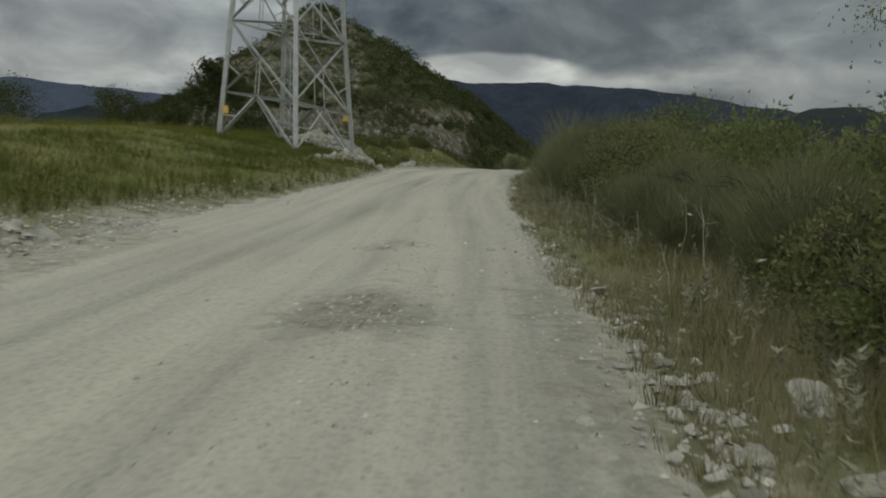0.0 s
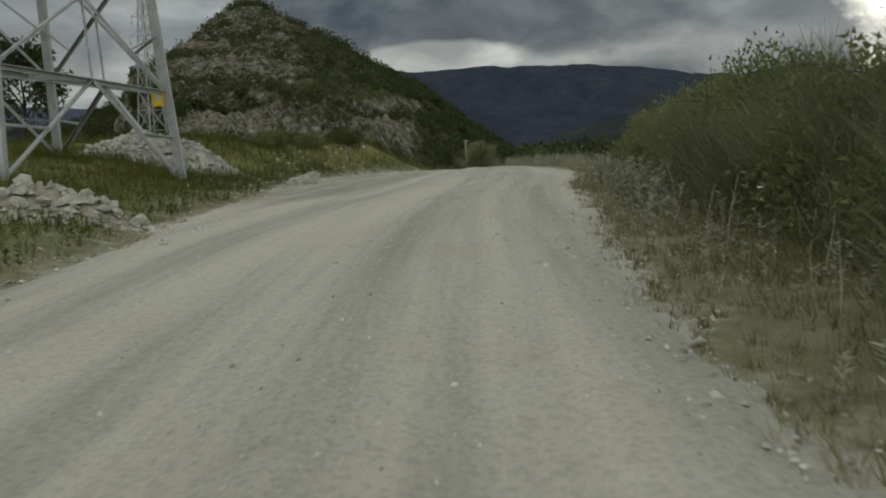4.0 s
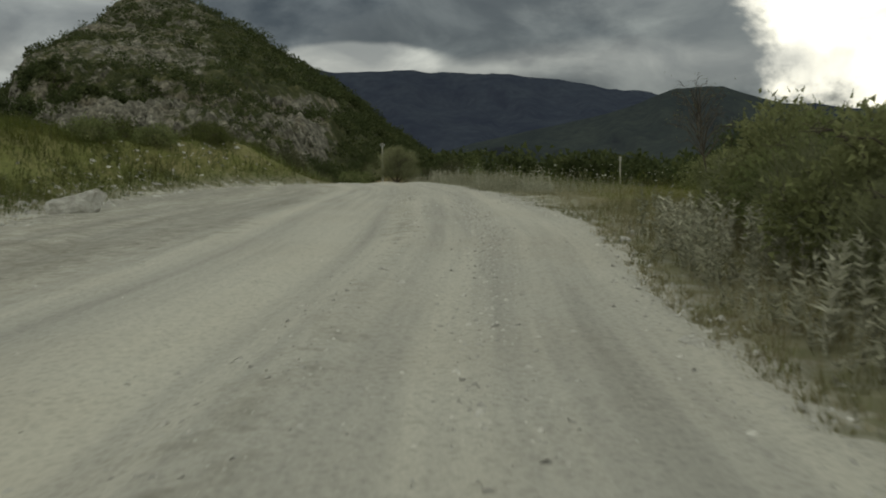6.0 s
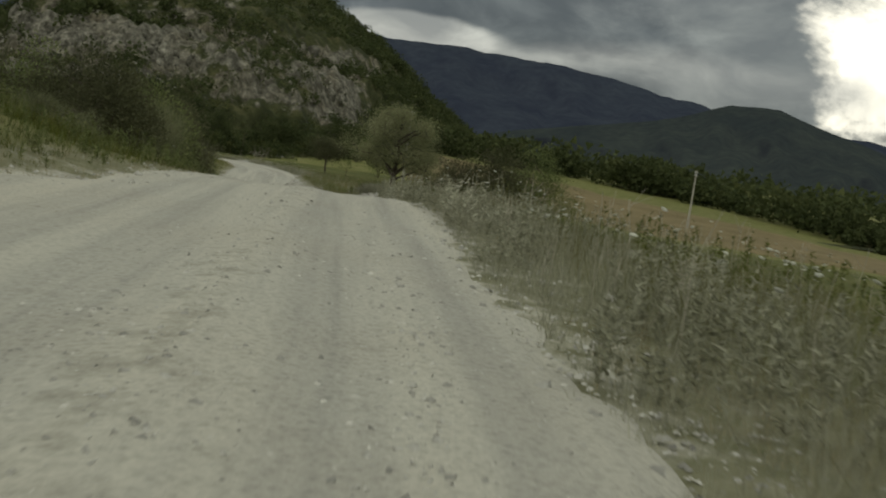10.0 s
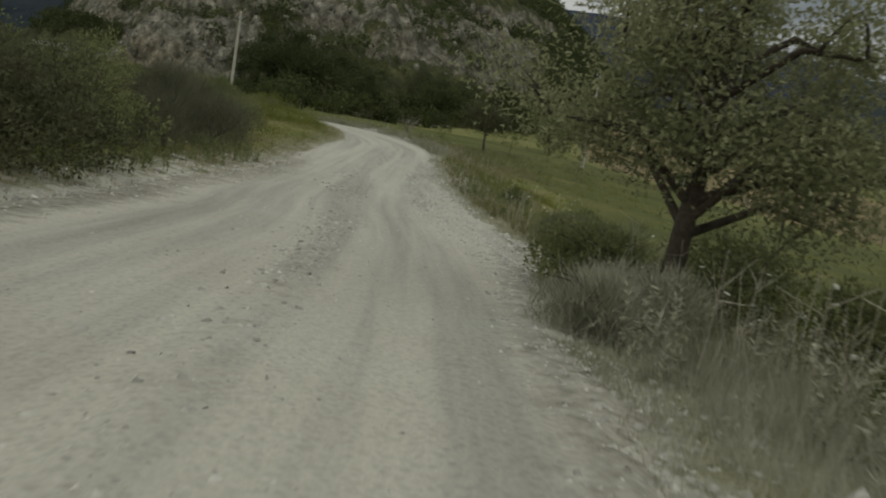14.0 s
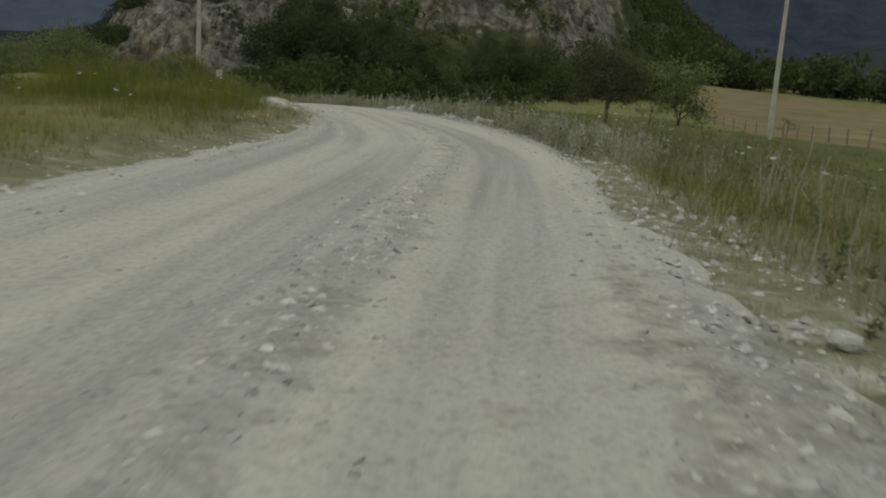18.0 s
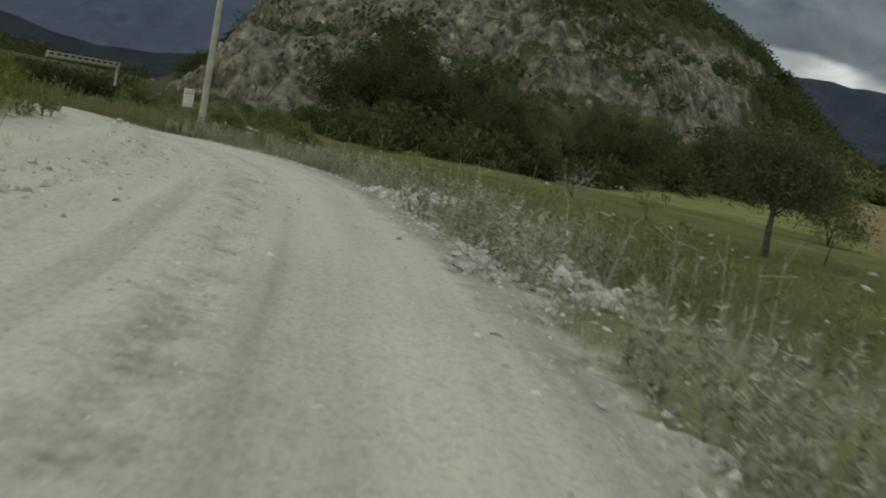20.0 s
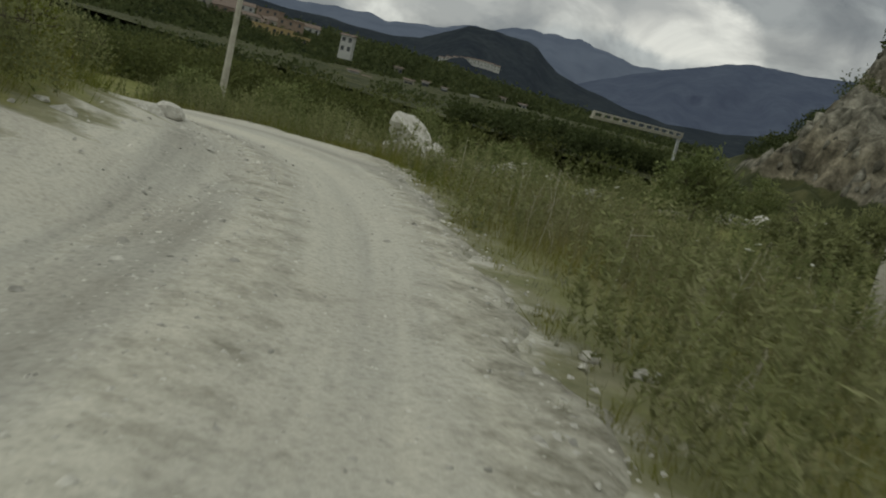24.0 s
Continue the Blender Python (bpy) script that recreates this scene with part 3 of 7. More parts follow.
gx = axis((-4200, -900, 300), (-900, -200, 50), (-200, -60, 8), (-60, -40, 1.5), (-40, -26, 0.9), (-26, 20, 0.6), (20, 70, 2), (70, 200, 8), (200, 900, 50), (900, 4200, 300))
gy = axis((-1500, -300, 200), (-300, -20, 20), (-20, 212, 0.7), (212, 300, 2), (300, 560, 8), (560, 1000, 40), (1000, 4200, 300))
GX, GY = np.meshgrid(gx, gy, indexing="ij")
GZ = land(GX, GY)
gs_, gl_, _ = to_road(GX, GY)
inside = np.minimum(np.interp(gs_, RS, RR) - gl_, gl_ + np.interp(gs_, LS, LL)).reshape(GX.shape)
GZ = np.where((inside > -0.4) & (gs_.reshape(GX.shape) > -38) & (gs_.reshape(GX.shape) < 262), GZ - 0.05 * smooth01(-0.4, 0.2, inside) - 0.1 * smooth01(0.3, 1.1, inside), GZ)
gd, gb = np.hypot(GX + 19, GY - 193), np.degrees(np.arctan2(-(GX + 19), GY - 193))
GZ = np.where((gb > 31) & (gb < 113), GZ - 5 * smooth01(135, 175, gd), GZ)  # under the wooded slope
gm = npmesh("ground", np.stack([GX, GY, GZ], -1).reshape(-1, 3), grid_faces(len(gx), len(gy)), M_GROUND, True)
# worn bare by the traffic: near the road, on the stony apron, on the spoil at the bend
gr, gl = gl_ - np.interp(gs_, RS, RR), -gl_ - np.interp(gs_, LS, LL)
worn = np.where(gl_ > 0, smooth01(0.2, -0.4, gr) + (0.3 - 0.18 * smooth01(156, 164, gs_) - 0.16 * smooth01(48, 20, gs_)) * smooth01(3.0, 0.1, gr) + 0.2 * smooth01(7, 0.5, gr) * smooth01(56, 62, gs_) * smooth01(82, 76, gs_),
                smooth01(0.2, -0.4, gl) + 0.2 * smooth01(2.5, 0.1, gl) + 0.25 * smooth01(1.5, 0.5, gl) * smooth01(24, 15, gs_) + 0.45 * smooth01(1.3, 0.2, gl) * smooth01(54, 62, gs_) * smooth01(94, 88, gs_) + 0.3 * smooth01(2.0, 0.6, gl) * smooth01(98, 106, gs_) * smooth01(150, 135, gs_) + 0.9 * smooth01(0.4, -0.3, gl - shelf(gs_)) * smooth01(168, 178, gs_) * smooth01(236, 228, gs_))
worn = np.where((gs_ > -39) & (gs_ < 262) & (np.abs(gl_) < 30), np.clip(worn, 0, 1), 0)
gm.attributes.new("lane", "FLOAT_VECTOR", "POINT").data.foreach_set("vector", np.stack([gl_, gs_, worn], 1).astype(np.float32).ravel())
ground = new("ground", gm)
tagged(ground, "rough green and straw-coloured meadow ground along the road", "ground", kind="structure")

# the road: a strip with ragged edges that run out under the verge
rs, rl = axis((-38, 160, 0.3), (160, 184, 0.08), (184, 262, 0.3)), np.linspace(0, 1, 64)
SS, UU = np.meshgrid(rs, rl, indexing="ij")
LE, RE = np.interp(SS, LS, LL) + 0.7, np.interp(SS, RS, RR) + 0.7
LT = -LE + UU * (LE + RE)
RX, RY = on_road(SS, LT)
edge = np.minimum(LT + LE, RE - LT) - 0.7 + 0.2 * fbm(RX * 1.3, RY * 1.3, 4, 71, 0.6)
RZ = np.interp(SS, CS, CZ) + rut(SS, LT) - 0.2 * smooth01(0.12, -0.5, edge) + 0.02
rm = npmesh("road", np.stack([RX, RY, RZ], -1).reshape(-1, 3), grid_faces(len(rs), len(rl)), M_ROAD, True)
rm.attributes.new("lane", "FLOAT_VECTOR", "POINT").data.foreach_set("vector", np.stack([LT, SS, rough(SS, LT)], -1).astype(np.float32).ravel())
road = new("road", rm)
tagged(road, "pale crushed limestone track with wheel ruts and loose gravel", "road", kind="structure")


def road_z(s, l):
    return np.interp(s, CS, CZ) + rut(s, l) + 0.02


# the hill: scrub over pale rock where it is steep
hx, hy = axis((-330, -112, 4.0), (-112, 26, 0.8), (26, 170, 3.0)), axis((276, 400, 0.8), (400, 440, 1.5), (440, 720, 3.0))
HX, HY = np.meshgrid(hx, hy, indexing="ij")
HZ = hill(HX, HY)
hgx, hgy = np.gradient(HZ, hx, hy)
steep = np.hypot(hgx, hgy)
M_SLOPE = bpy.data.materials.new("rock_and_scrub_slope")
M_SLOPE.use_nodes = True
n, l = M_SLOPE.node_tree.nodes, M_SLOPE.node_tree.links
bs = n["Principled BSDF"]
bs.inputs["Roughness"].default_value, bs.inputs["Specular IOR Level"].default_value = 0.95, 0.15
tcn, att = n.new("ShaderNodeTexCoord"), n.new("ShaderNodeAttribute")
att.attribute_name = "bare"
tall = n.new("ShaderNodeMapping")  # crags stand upright
tall.inputs["Scale"].default_value = (1.0, 1.0, 0.75)
l.new(tcn.outputs["Object"], tall.inputs["Vector"])
na, nb, nc = (n.new("ShaderNodeTexNoise") for _ in range(3))
for q, sc, de in ((na, 0.11, 9), (nb, 0.5, 9), (nc, 0.16, 8)):
    q.inputs["Scale"].default_value, q.inputs["Detail"].default_value, q.inputs["Roughness"].default_value = sc, de, 0.7
    l.new(tall.outputs[0] if q is nb else tcn.outputs["Object"], q.inputs["Vector"])
green = ramp(n, [(0.35, (0.025, 0.031, 0.013)), (0.5, (0.048, 0.053, 0.022)), (0.65, (0.1, 0.098, 0.045))])
stone = ramp(n, [(0.33, (0.04, 0.038, 0.028)), (0.42, (0.087, 0.082, 0.064)), (0.5, (0.137, 0.129, 0.104)), (0.58, (0.21, 0.198, 0.16)), (0.7, (0.35, 0.33, 0.27))])
l.new(nc.outputs[0], green.inputs[0]), l.new(nb.outputs[0], stone.inputs[0])
nd = n.new("ShaderNodeTexNoise")
nd.inputs["Scale"].default_value, nd.inputs["Detail"].default_value = 0.06, 5
l.new(tcn.outputs["Object"], nd.inputs["Vector"])
stain = ramp(n, [(0.45, (1, 1, 1)), (0.66, (1.0, 0.94, 0.84))])
l.new(nd.outputs[0], stain.inputs[0])
tan = n.new("ShaderNodeMix")
vc = n.new("ShaderNodeTexVoronoi")  # fractures
vc.feature = "DISTANCE_TO_EDGE"
vc.inputs["Scale"].default_value = 0.28
warp = n.new("ShaderNodeMix")
warp.data_type = "RGBA"
warp.blend_type = "LINEAR_LIGHT"
warp.inputs[0].default_value = 1.0
l.new(tall.outputs[0], warp.inputs[6])
wob_ = n.new("ShaderNodeTexNoise")
wob_.inputs["Scale"].default_value, wob_.inputs["Detail"].default_value = 0.25, 6
wide_ = n.new("ShaderNodeVectorMath")
wide_.operation = "SCALE"
wide_.inputs["Scale"].default_value = 4.0
l.new(tcn.outputs["Object"], wob_.inputs["Vector"]), l.new(wob_.outputs["Color"], wide_.inputs[0]), l.new(wide_.outputs[0], warp.inputs[7])
l.new(warp.outputs[2], vc.inputs["Vector"])
crack = ramp(n, [(0.0, (0.4, 0.38, 0.35)), (0.09, (1, 1, 1))])
l.new(vc.outputs[0], crack.inputs[0])
split = n.new("ShaderNodeMix")
split.data_type, split.blend_type = "RGBA", "MULTIPLY"
split.inputs[0].default_value = 0.35
l.new(stone.outputs[0], split.inputs[6]), l.new(crack.outputs[0], split.inputs[7])
tan.data_type, tan.blend_type = "RGBA", "MULTIPLY"
tan.inputs[0].default_value = 1.0
l.new(split.outputs[2], tan.inputs[6]), l.new(stain.outputs[0], tan.inputs[7])
ad = n.new("ShaderNodeMath")
ad.operation = "MULTIPLY_ADD"
l.new(na.outputs[0], ad.inputs[0])
ad.inputs[1].default_value = 2.2
l.new(att.outputs["Fac"], ad.inputs[2])
mp = n.new("ShaderNodeMapRange")
mp.inputs[1].default_value, mp.inputs[2].default_value = 1.5, 1.64
l.new(ad.outputs[0], mp.inputs[0])
mx = n.new("ShaderNodeMix")
mx.data_type = "RGBA"
l.new(mp.outputs[0], mx.inputs[0]), l.new(green.outputs[0], mx.inputs[6]), l.new(tan.outputs[2], mx.inputs[7])
l.new(mx.outputs[2], bs.inputs["Base Color"])
bp = n.new("ShaderNodeBump")
bp.inputs["Strength"].default_value, bp.inputs["Distance"].default_value = 0.65, 1.2
vo = n.new("ShaderNodeTexVoronoi")
vo.inputs["Scale"].default_value = 0.5
l.new(warp.outputs[2], vo.inputs["Vector"])
hh = n.new("ShaderNodeMath")
hh.operation = "MULTIPLY_ADD"
l.new(vo.outputs[0], hh.inputs[0])
hh.inputs[1].default_value = -0.15
l.new(nb.outputs[0], hh.inputs[2])
l.new(hh.outputs[0], bp.inputs["Height"]), l.new(bp.outputs[0], bs.inputs["Normal"])


def bare(x, y, z, slope):
    """How bare the hill's rock lies: the quarried face, the crags of the front, the rib at their end."""
    quarry = smooth01(-38, -48, x - 0.3 * (y - 300)) * smooth01(350, 325, y) * smooth01(-4.5, -2.5, z)
    front = smooth01(4, 9, z) * smooth01(38, 27, z) * smooth01(14, 2, x - 0.06 * (y - 336)) * (0.1 + 0.36 * smooth01(0.5, 1.0, slope))
    rib = np.exp(-(((x - 3 + 0.1 * (y - 336)) / 9) ** 2)) * smooth01(2, 6, z) * smooth01(36, 26, z) * smooth01(430, 400, y)
    return np.clip(np.maximum(np.maximum(quarry * 0.72, front), rib * 0.95) + 0.15 * smooth01(0.8, 1.3, slope) + 0.52 * smooth01(28, 45, z) * smooth01(114, 104, z) * smooth01(-16, -44, x + 0.35 * (z - 40)) * smooth01(-150, -120, x), 0, 1)


hm = npmesh("hill", np.stack([HX, HY, HZ], -1).reshape(-1, 3), grid_faces(len(hx), len(hy)), M_SLOPE)
hm.attributes.new("bare", "FLOAT", "POINT").data.foreach_set("value", bare(HX, HY, HZ, steep).ravel().astype(np.float32))
hill_ob = new("hill", hm)
tagged(hill_ob, "steep hill of pale limestone crags and dark green scrub", "hill", kind="structure")


# far ranges, in the order from the nearest
def ridge(name, label, dist, crest, foot, material, seed, depth=0.35, rough=0.18):
    """A range of mountains: (bearing, elevation) of its crest, as seen from the middle of the ride."""
    b = np.arange(crest[0][0], crest[-1][0], 0.16)
    e = np.interp(b, [c[0] for c in crest], [c[1] for c in crest])
    e = e + rough * fbm(b * 0.5, b * 0 + seed, 4, seed)
    t = np.linspace(0, 1, 16)
    B, T = np.meshgrid(b, t, indexing="ij")
    top = 0 + dist * np.tan(np.radians(e))
    D = dist * (1 - depth * (1 - T) * 1.0)
    D = D + dist * 0.05 * fbm(B * 0.35, T * 3, 3, seed + 5) * np.sin(np.pi * T)
    Z = foot + (top[:, None] - foot) * (T**1.15)
    X, Y = -np.sin(np.radians(B)) * D, 80 + np.cos(np.radians(B)) * D
    ob = new(name, npmesh(name, np.stack([X, Y, Z], -1).reshape(-1, 3), grid_faces(len(b), len(t)), material, True))
    return tagged(ob, label, "mountains", kind="structure")


# distance haze is put into these colours: a bluer base and a faint glow
M_FAR1 = mat("hazed_wooded_mountain", [(0.35, (0.011, 0.016, 0.019)), (0.6, (0.022, 0.029, 0.031))], 0.006, 9, 1.0, (0.03, 0.3), 0.0, emit=(0.0165, 0.0185, 0.03, 0.9), spec=0.0)
M_FAR2 = mat("hazed_wooded_hill", [(0.35, (0.011, 0.016, 0.012)), (0.6, (0.023, 0.029, 0.02))], 0.01, 9, 1.0, (0.06, 0.35), 0.0, emit=(0.019, 0.022, 0.027, 0.8), spec=0.0)
M_FAR3 = mat("hazed_distant_mountain", [(0.35, (0.03, 0.038, 0.05)), (0.6, (0.05, 0.06, 0.074))], 0.004, 8, 1.0, None, 0.0, emit=(0.048, 0.058, 0.078, 0.9), spec=0.0)
M_FAR4 = mat("hazed_table_hill", [(0.35, (0.009, 0.012, 0.013)), (0.6, (0.018, 0.022, 0.022))], 0.02, 9, 1.0, (0.1, 0.35), 0.0, emit=(0.012, 0.015, 0.02, 0.8), spec=0.0)
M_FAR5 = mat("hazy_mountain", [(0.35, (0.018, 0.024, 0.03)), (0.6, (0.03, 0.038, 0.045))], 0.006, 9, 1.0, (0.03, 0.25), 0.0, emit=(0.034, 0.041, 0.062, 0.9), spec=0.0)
ridge("backdrop_range", "dark haze-blue wooded mountain under low cloud", 3400, [(-80, 3.2), (-50, 3.2), (-36, 2.9), (-28, 3.7), (-20.5, 4.5), (-15.5, 5.3), (-10.4, 5.9), (-5.2, 6.05), (0.3, 6.1), (8, 5.8), (13, 4.4), (17, 2)], -40, M_FAR1, 3, rough=0.12)
ridge("backdrop_range_north", "pale haze-blue mountain beyond the wooded one", 3900, [(4, 3.0), (9, 4.6), (17, 4.6), (22.5, 4.8), (25.4, 5.0), (27.5, 4.75), (29.8, 4.6), (31.5, 4.6), (33, 4.35), (34.5, 3.8), (36.2, 3.2), (38, 2.5), (41, 1.2), (44, -0.5)], -50, M_FAR5, 5, rough=0.09)
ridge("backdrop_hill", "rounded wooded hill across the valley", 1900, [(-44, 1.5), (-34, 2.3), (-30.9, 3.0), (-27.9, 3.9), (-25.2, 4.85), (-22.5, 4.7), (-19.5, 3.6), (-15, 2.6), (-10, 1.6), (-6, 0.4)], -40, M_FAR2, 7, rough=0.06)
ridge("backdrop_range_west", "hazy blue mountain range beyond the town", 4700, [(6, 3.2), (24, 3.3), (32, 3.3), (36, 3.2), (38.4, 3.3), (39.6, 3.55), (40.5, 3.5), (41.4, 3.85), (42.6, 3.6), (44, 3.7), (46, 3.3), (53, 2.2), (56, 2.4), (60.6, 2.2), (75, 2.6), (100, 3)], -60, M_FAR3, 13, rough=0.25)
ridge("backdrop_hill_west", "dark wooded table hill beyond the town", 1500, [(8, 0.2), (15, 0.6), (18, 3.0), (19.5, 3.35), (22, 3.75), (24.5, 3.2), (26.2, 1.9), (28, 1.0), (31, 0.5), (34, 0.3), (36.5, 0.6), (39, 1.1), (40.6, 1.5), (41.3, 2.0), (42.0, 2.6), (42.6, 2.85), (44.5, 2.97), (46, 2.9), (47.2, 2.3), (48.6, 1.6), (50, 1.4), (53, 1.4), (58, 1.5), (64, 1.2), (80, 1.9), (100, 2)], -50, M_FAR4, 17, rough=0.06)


# ---- plants: leaves, blades, stems ----
def rand(seed):
    return np.random.default_rng(seed)


def unit(v):
    return v / np.maximum(np.linalg.norm(v, axis=-1, keepdims=True), 1e-9)


def leaf_quads(P, length, width, rng, up=0.3, ways=None):
    """Pointed leaves at the points P."""
    n = len(P)
    d = rng.normal(size=(n, 3)) if ways is None else ways + 0.5 * rng.normal(size=(n, 3))
    d[:, 2] += up
    d = unit(d)
    side = unit(np.cross(d, rng.normal(size=(n, 3))))
    L = length * rng.uniform(0.6, 1.3, (n, 1))
    Wd = width * rng.uniform(0.7, 1.3, (n, 1))
    a, b = P, P + d * L
    m = P + d * L * 0.45
    V = np.stack([a, m + side * Wd / 2, b, m - side * Wd / 2], 1).reshape(-1, 3)
    return V, np.arange(4 * n).reshape(-1, 4)


def leaf_tris(P, length, width, rng, up=0.3, ways=None):
    """Small leaves seen from afar: a triangle each."""
    n = len(P)
    d = rng.normal(size=(n, 3)) if ways is None else ways + 0.5 * rng.normal(size=(n, 3))
    d[:, 2] += up
    d = unit(d)
    side = unit(np.cross(d, rng.normal(size=(n, 3)))) * (width * rng.uniform(0.45, 0.8, (n, 1)))
    V = np.stack([P - side, P + side, P + d * length * rng.uniform(0.7, 1.4, (n, 1))], 1).reshape(-1, 3)
    return V, np.arange(3 * n).reshape(-1, 3)


def blades(P, H, Wd, rng, lean=0.35, ways=None):
    """Tapering blades that stand on the points P."""
    n = len(P)
    a = rng.uniform(0, 2 * np.pi, n)
    side = np.stack([np.cos(a), np.sin(a), np.zeros(n)], 1) * (Wd / 2)[:, None]
    if ways is None:
        b = rng.uniform(0, 2 * np.pi, n)
        out = np.stack([np.cos(b), np.sin(b), np.zeros(n)], 1) * rng.uniform(0, lean, n)[:, None]
    else:
        out = ways
    tip = P + (np.array([0, 0, 0.97]) + out * 1.2) * H[:, None]
    V = np.stack([P - side, P + side, tip], 1).reshape(-1, 3)
    F = np.arange(3 * n).reshape(-1, 3)
    return V, F


def tube(pts, radii, sides=6):
    """A tapering round branch along some points."""
    pts, radii = np.asarray(pts, float), np.asarray(radii, float)
    t = unit(np.gradient(pts, axis=0))
    ref = np.array([0.31, 0.95, 0.05])
    u = unit(np.cross(t, ref))
    v = np.cross(t, u)
    a = np.linspace(0, 2 * np.pi, sides, endpoint=False)
    V = pts[:, None] + radii[:, None, None] * (np.cos(a)[None, :, None] * u[:, None] + np.sin(a)[None, :, None] * v[:, None])
    k = len(pts)
    i, j = np.meshgrid(np.arange(k - 1), np.arange(sides), indexing="ij")
    F = np.stack([i * sides + j, i * sides + (j + 1) % sides, (i + 1) * sides + (j + 1) % sides, (i + 1) * sides + j], -1).reshape(-1, 4)
    return V.reshape(-1, 3), F


def merge(parts_):
    V, F, n = [], [], 0
    for v, f in parts_:
        V.append(v), F.append(f + n)
        n += len(v)
    return np.concatenate(V), np.concatenate(F)


def branches(h, spread, rng, stems=1, limbs=7, base_r=0.1, first=0.3, droop=0.0):
    """Trunk and limbs of a tree that stands at the origin, and the ends of its twigs."""
    wood, ends = [], []
    for _ in range(stems):
        a0 = rng.uniform(0, 6.28)
        tilt = 0.12 if stems == 1 else 0.45
        top = np.array([np.cos(a0) * tilt * h * 0.5, np.sin(a0) * tilt * h * 0.5, h * 0.86])
        ts = np.linspace(0, 1, 7)
        stem = ts[:, None] * top + np.stack([np.sin(ts * 5 + a0), np.cos(ts * 4 + a0), 0 * ts], 1) * 0.03 * h * ts[:, None]
        stem[0] -= (0, 0, 0.15)
        wood.append(tube(stem, base_r * (1 - 0.8 * ts) * (1 if stems == 1 else 0.6), 7))
        ends.append(stem[-1])
        for k in range(limbs):
            f = first + (0.95 - first) * (k + rng.uniform(0, 0.8)) / limbs
            o = np.array([np.interp(f, ts, stem[:, q]) for q in range(3)])
            a = k * 2.4 + rng.uniform(-0.5, 0.5)
            reach = spread * math.sqrt(max(0.2, 1 - ((f - 0.48) / 0.54) ** 2)) * rng.uniform(0.7, 1.05)
            rise = h * rng.uniform(0.1, 0.28) - droop * reach
            e = o + (np.cos(a) * reach, np.sin(a) * reach, rise)
            m = (o + e) / 2 + (0, 0, 0.08 * h)
            wood.append(tube([o, m, e], [base_r * 0.45 * (1 - 0.5 * f), base_r * 0.26, base_r * 0.07], 5))
            ends += [e, m * 0.4 + e * 0.6]
            for _ in range(3):
                g = m + (e - m) * rng.uniform(0.1, 0.9)
                q = g + unit(rng.normal(size=3) + (0, 0, 0.5)) * reach * rng.uniform(0.25, 0.5)
                wood.append(tube([g, (g + q) / 2 + (0, 0, 0.02 * h), q], [base_r * 0.16, base_r * 0.1, base_r * 0.03], 4))
                ends.append(q)
    return merge(wood), np.array(ends)


def crown(ends, n, clump, length, width, rng, up=0.2, flat=0.75):
    """Leaves in clumps round the twig ends."""
    k = rng.integers(0, len(ends), n)
    r = rng.normal(size=(n, 3)) * clump * (0.55 + 0.6 * rng.random((len(ends), 1))[k])
    r[:, 2] *= flat
    return (leaf_tris if length > 0.25 or n > 30000 else leaf_quads)(ends[k] + r, length, width, rng, up)


def plant_tree(name, label, category, x, y, h, spread, leaf_mat, n, leaf, seed, stems=1, base_r=0.1, first=0.3, clump=None, limbs=7, group="", sink=0.0, z=None, droop=0.0):
    rng = rand(seed)
    (wv, wf), ends = branches(h, spread, rng, stems, limbs, base_r, first, droop)
    z = float(land(np.array([x]), np.array([y]))[0]) - sink if z is None else z
    t = thing(name, label, category, group, at=(x, y, z))
    part("trunk", npmesh("trunk", wv, wf, M_BARK, True), M_BARK, t)
    cv, cf = crown(ends, n, clump or spread * 0.24, leaf, leaf * 0.45, rng)
    part("crown", npmesh("crown", cv, cf, leaf_mat), leaf_mat, t)
    return t


def far_copy(src, x, y, z, size, turn, wide=1.0):
    m = Matrix.LocRotScale((x, y, z), Euler((0, 0, turn)), (size * wide, size * wide, size))
    c = copy_thing(src, m)
    c.matrix_basis = m
    return c


def height(x, y):
    return float(land(np.array([float(x)]), np.array([float(y)]))[0])


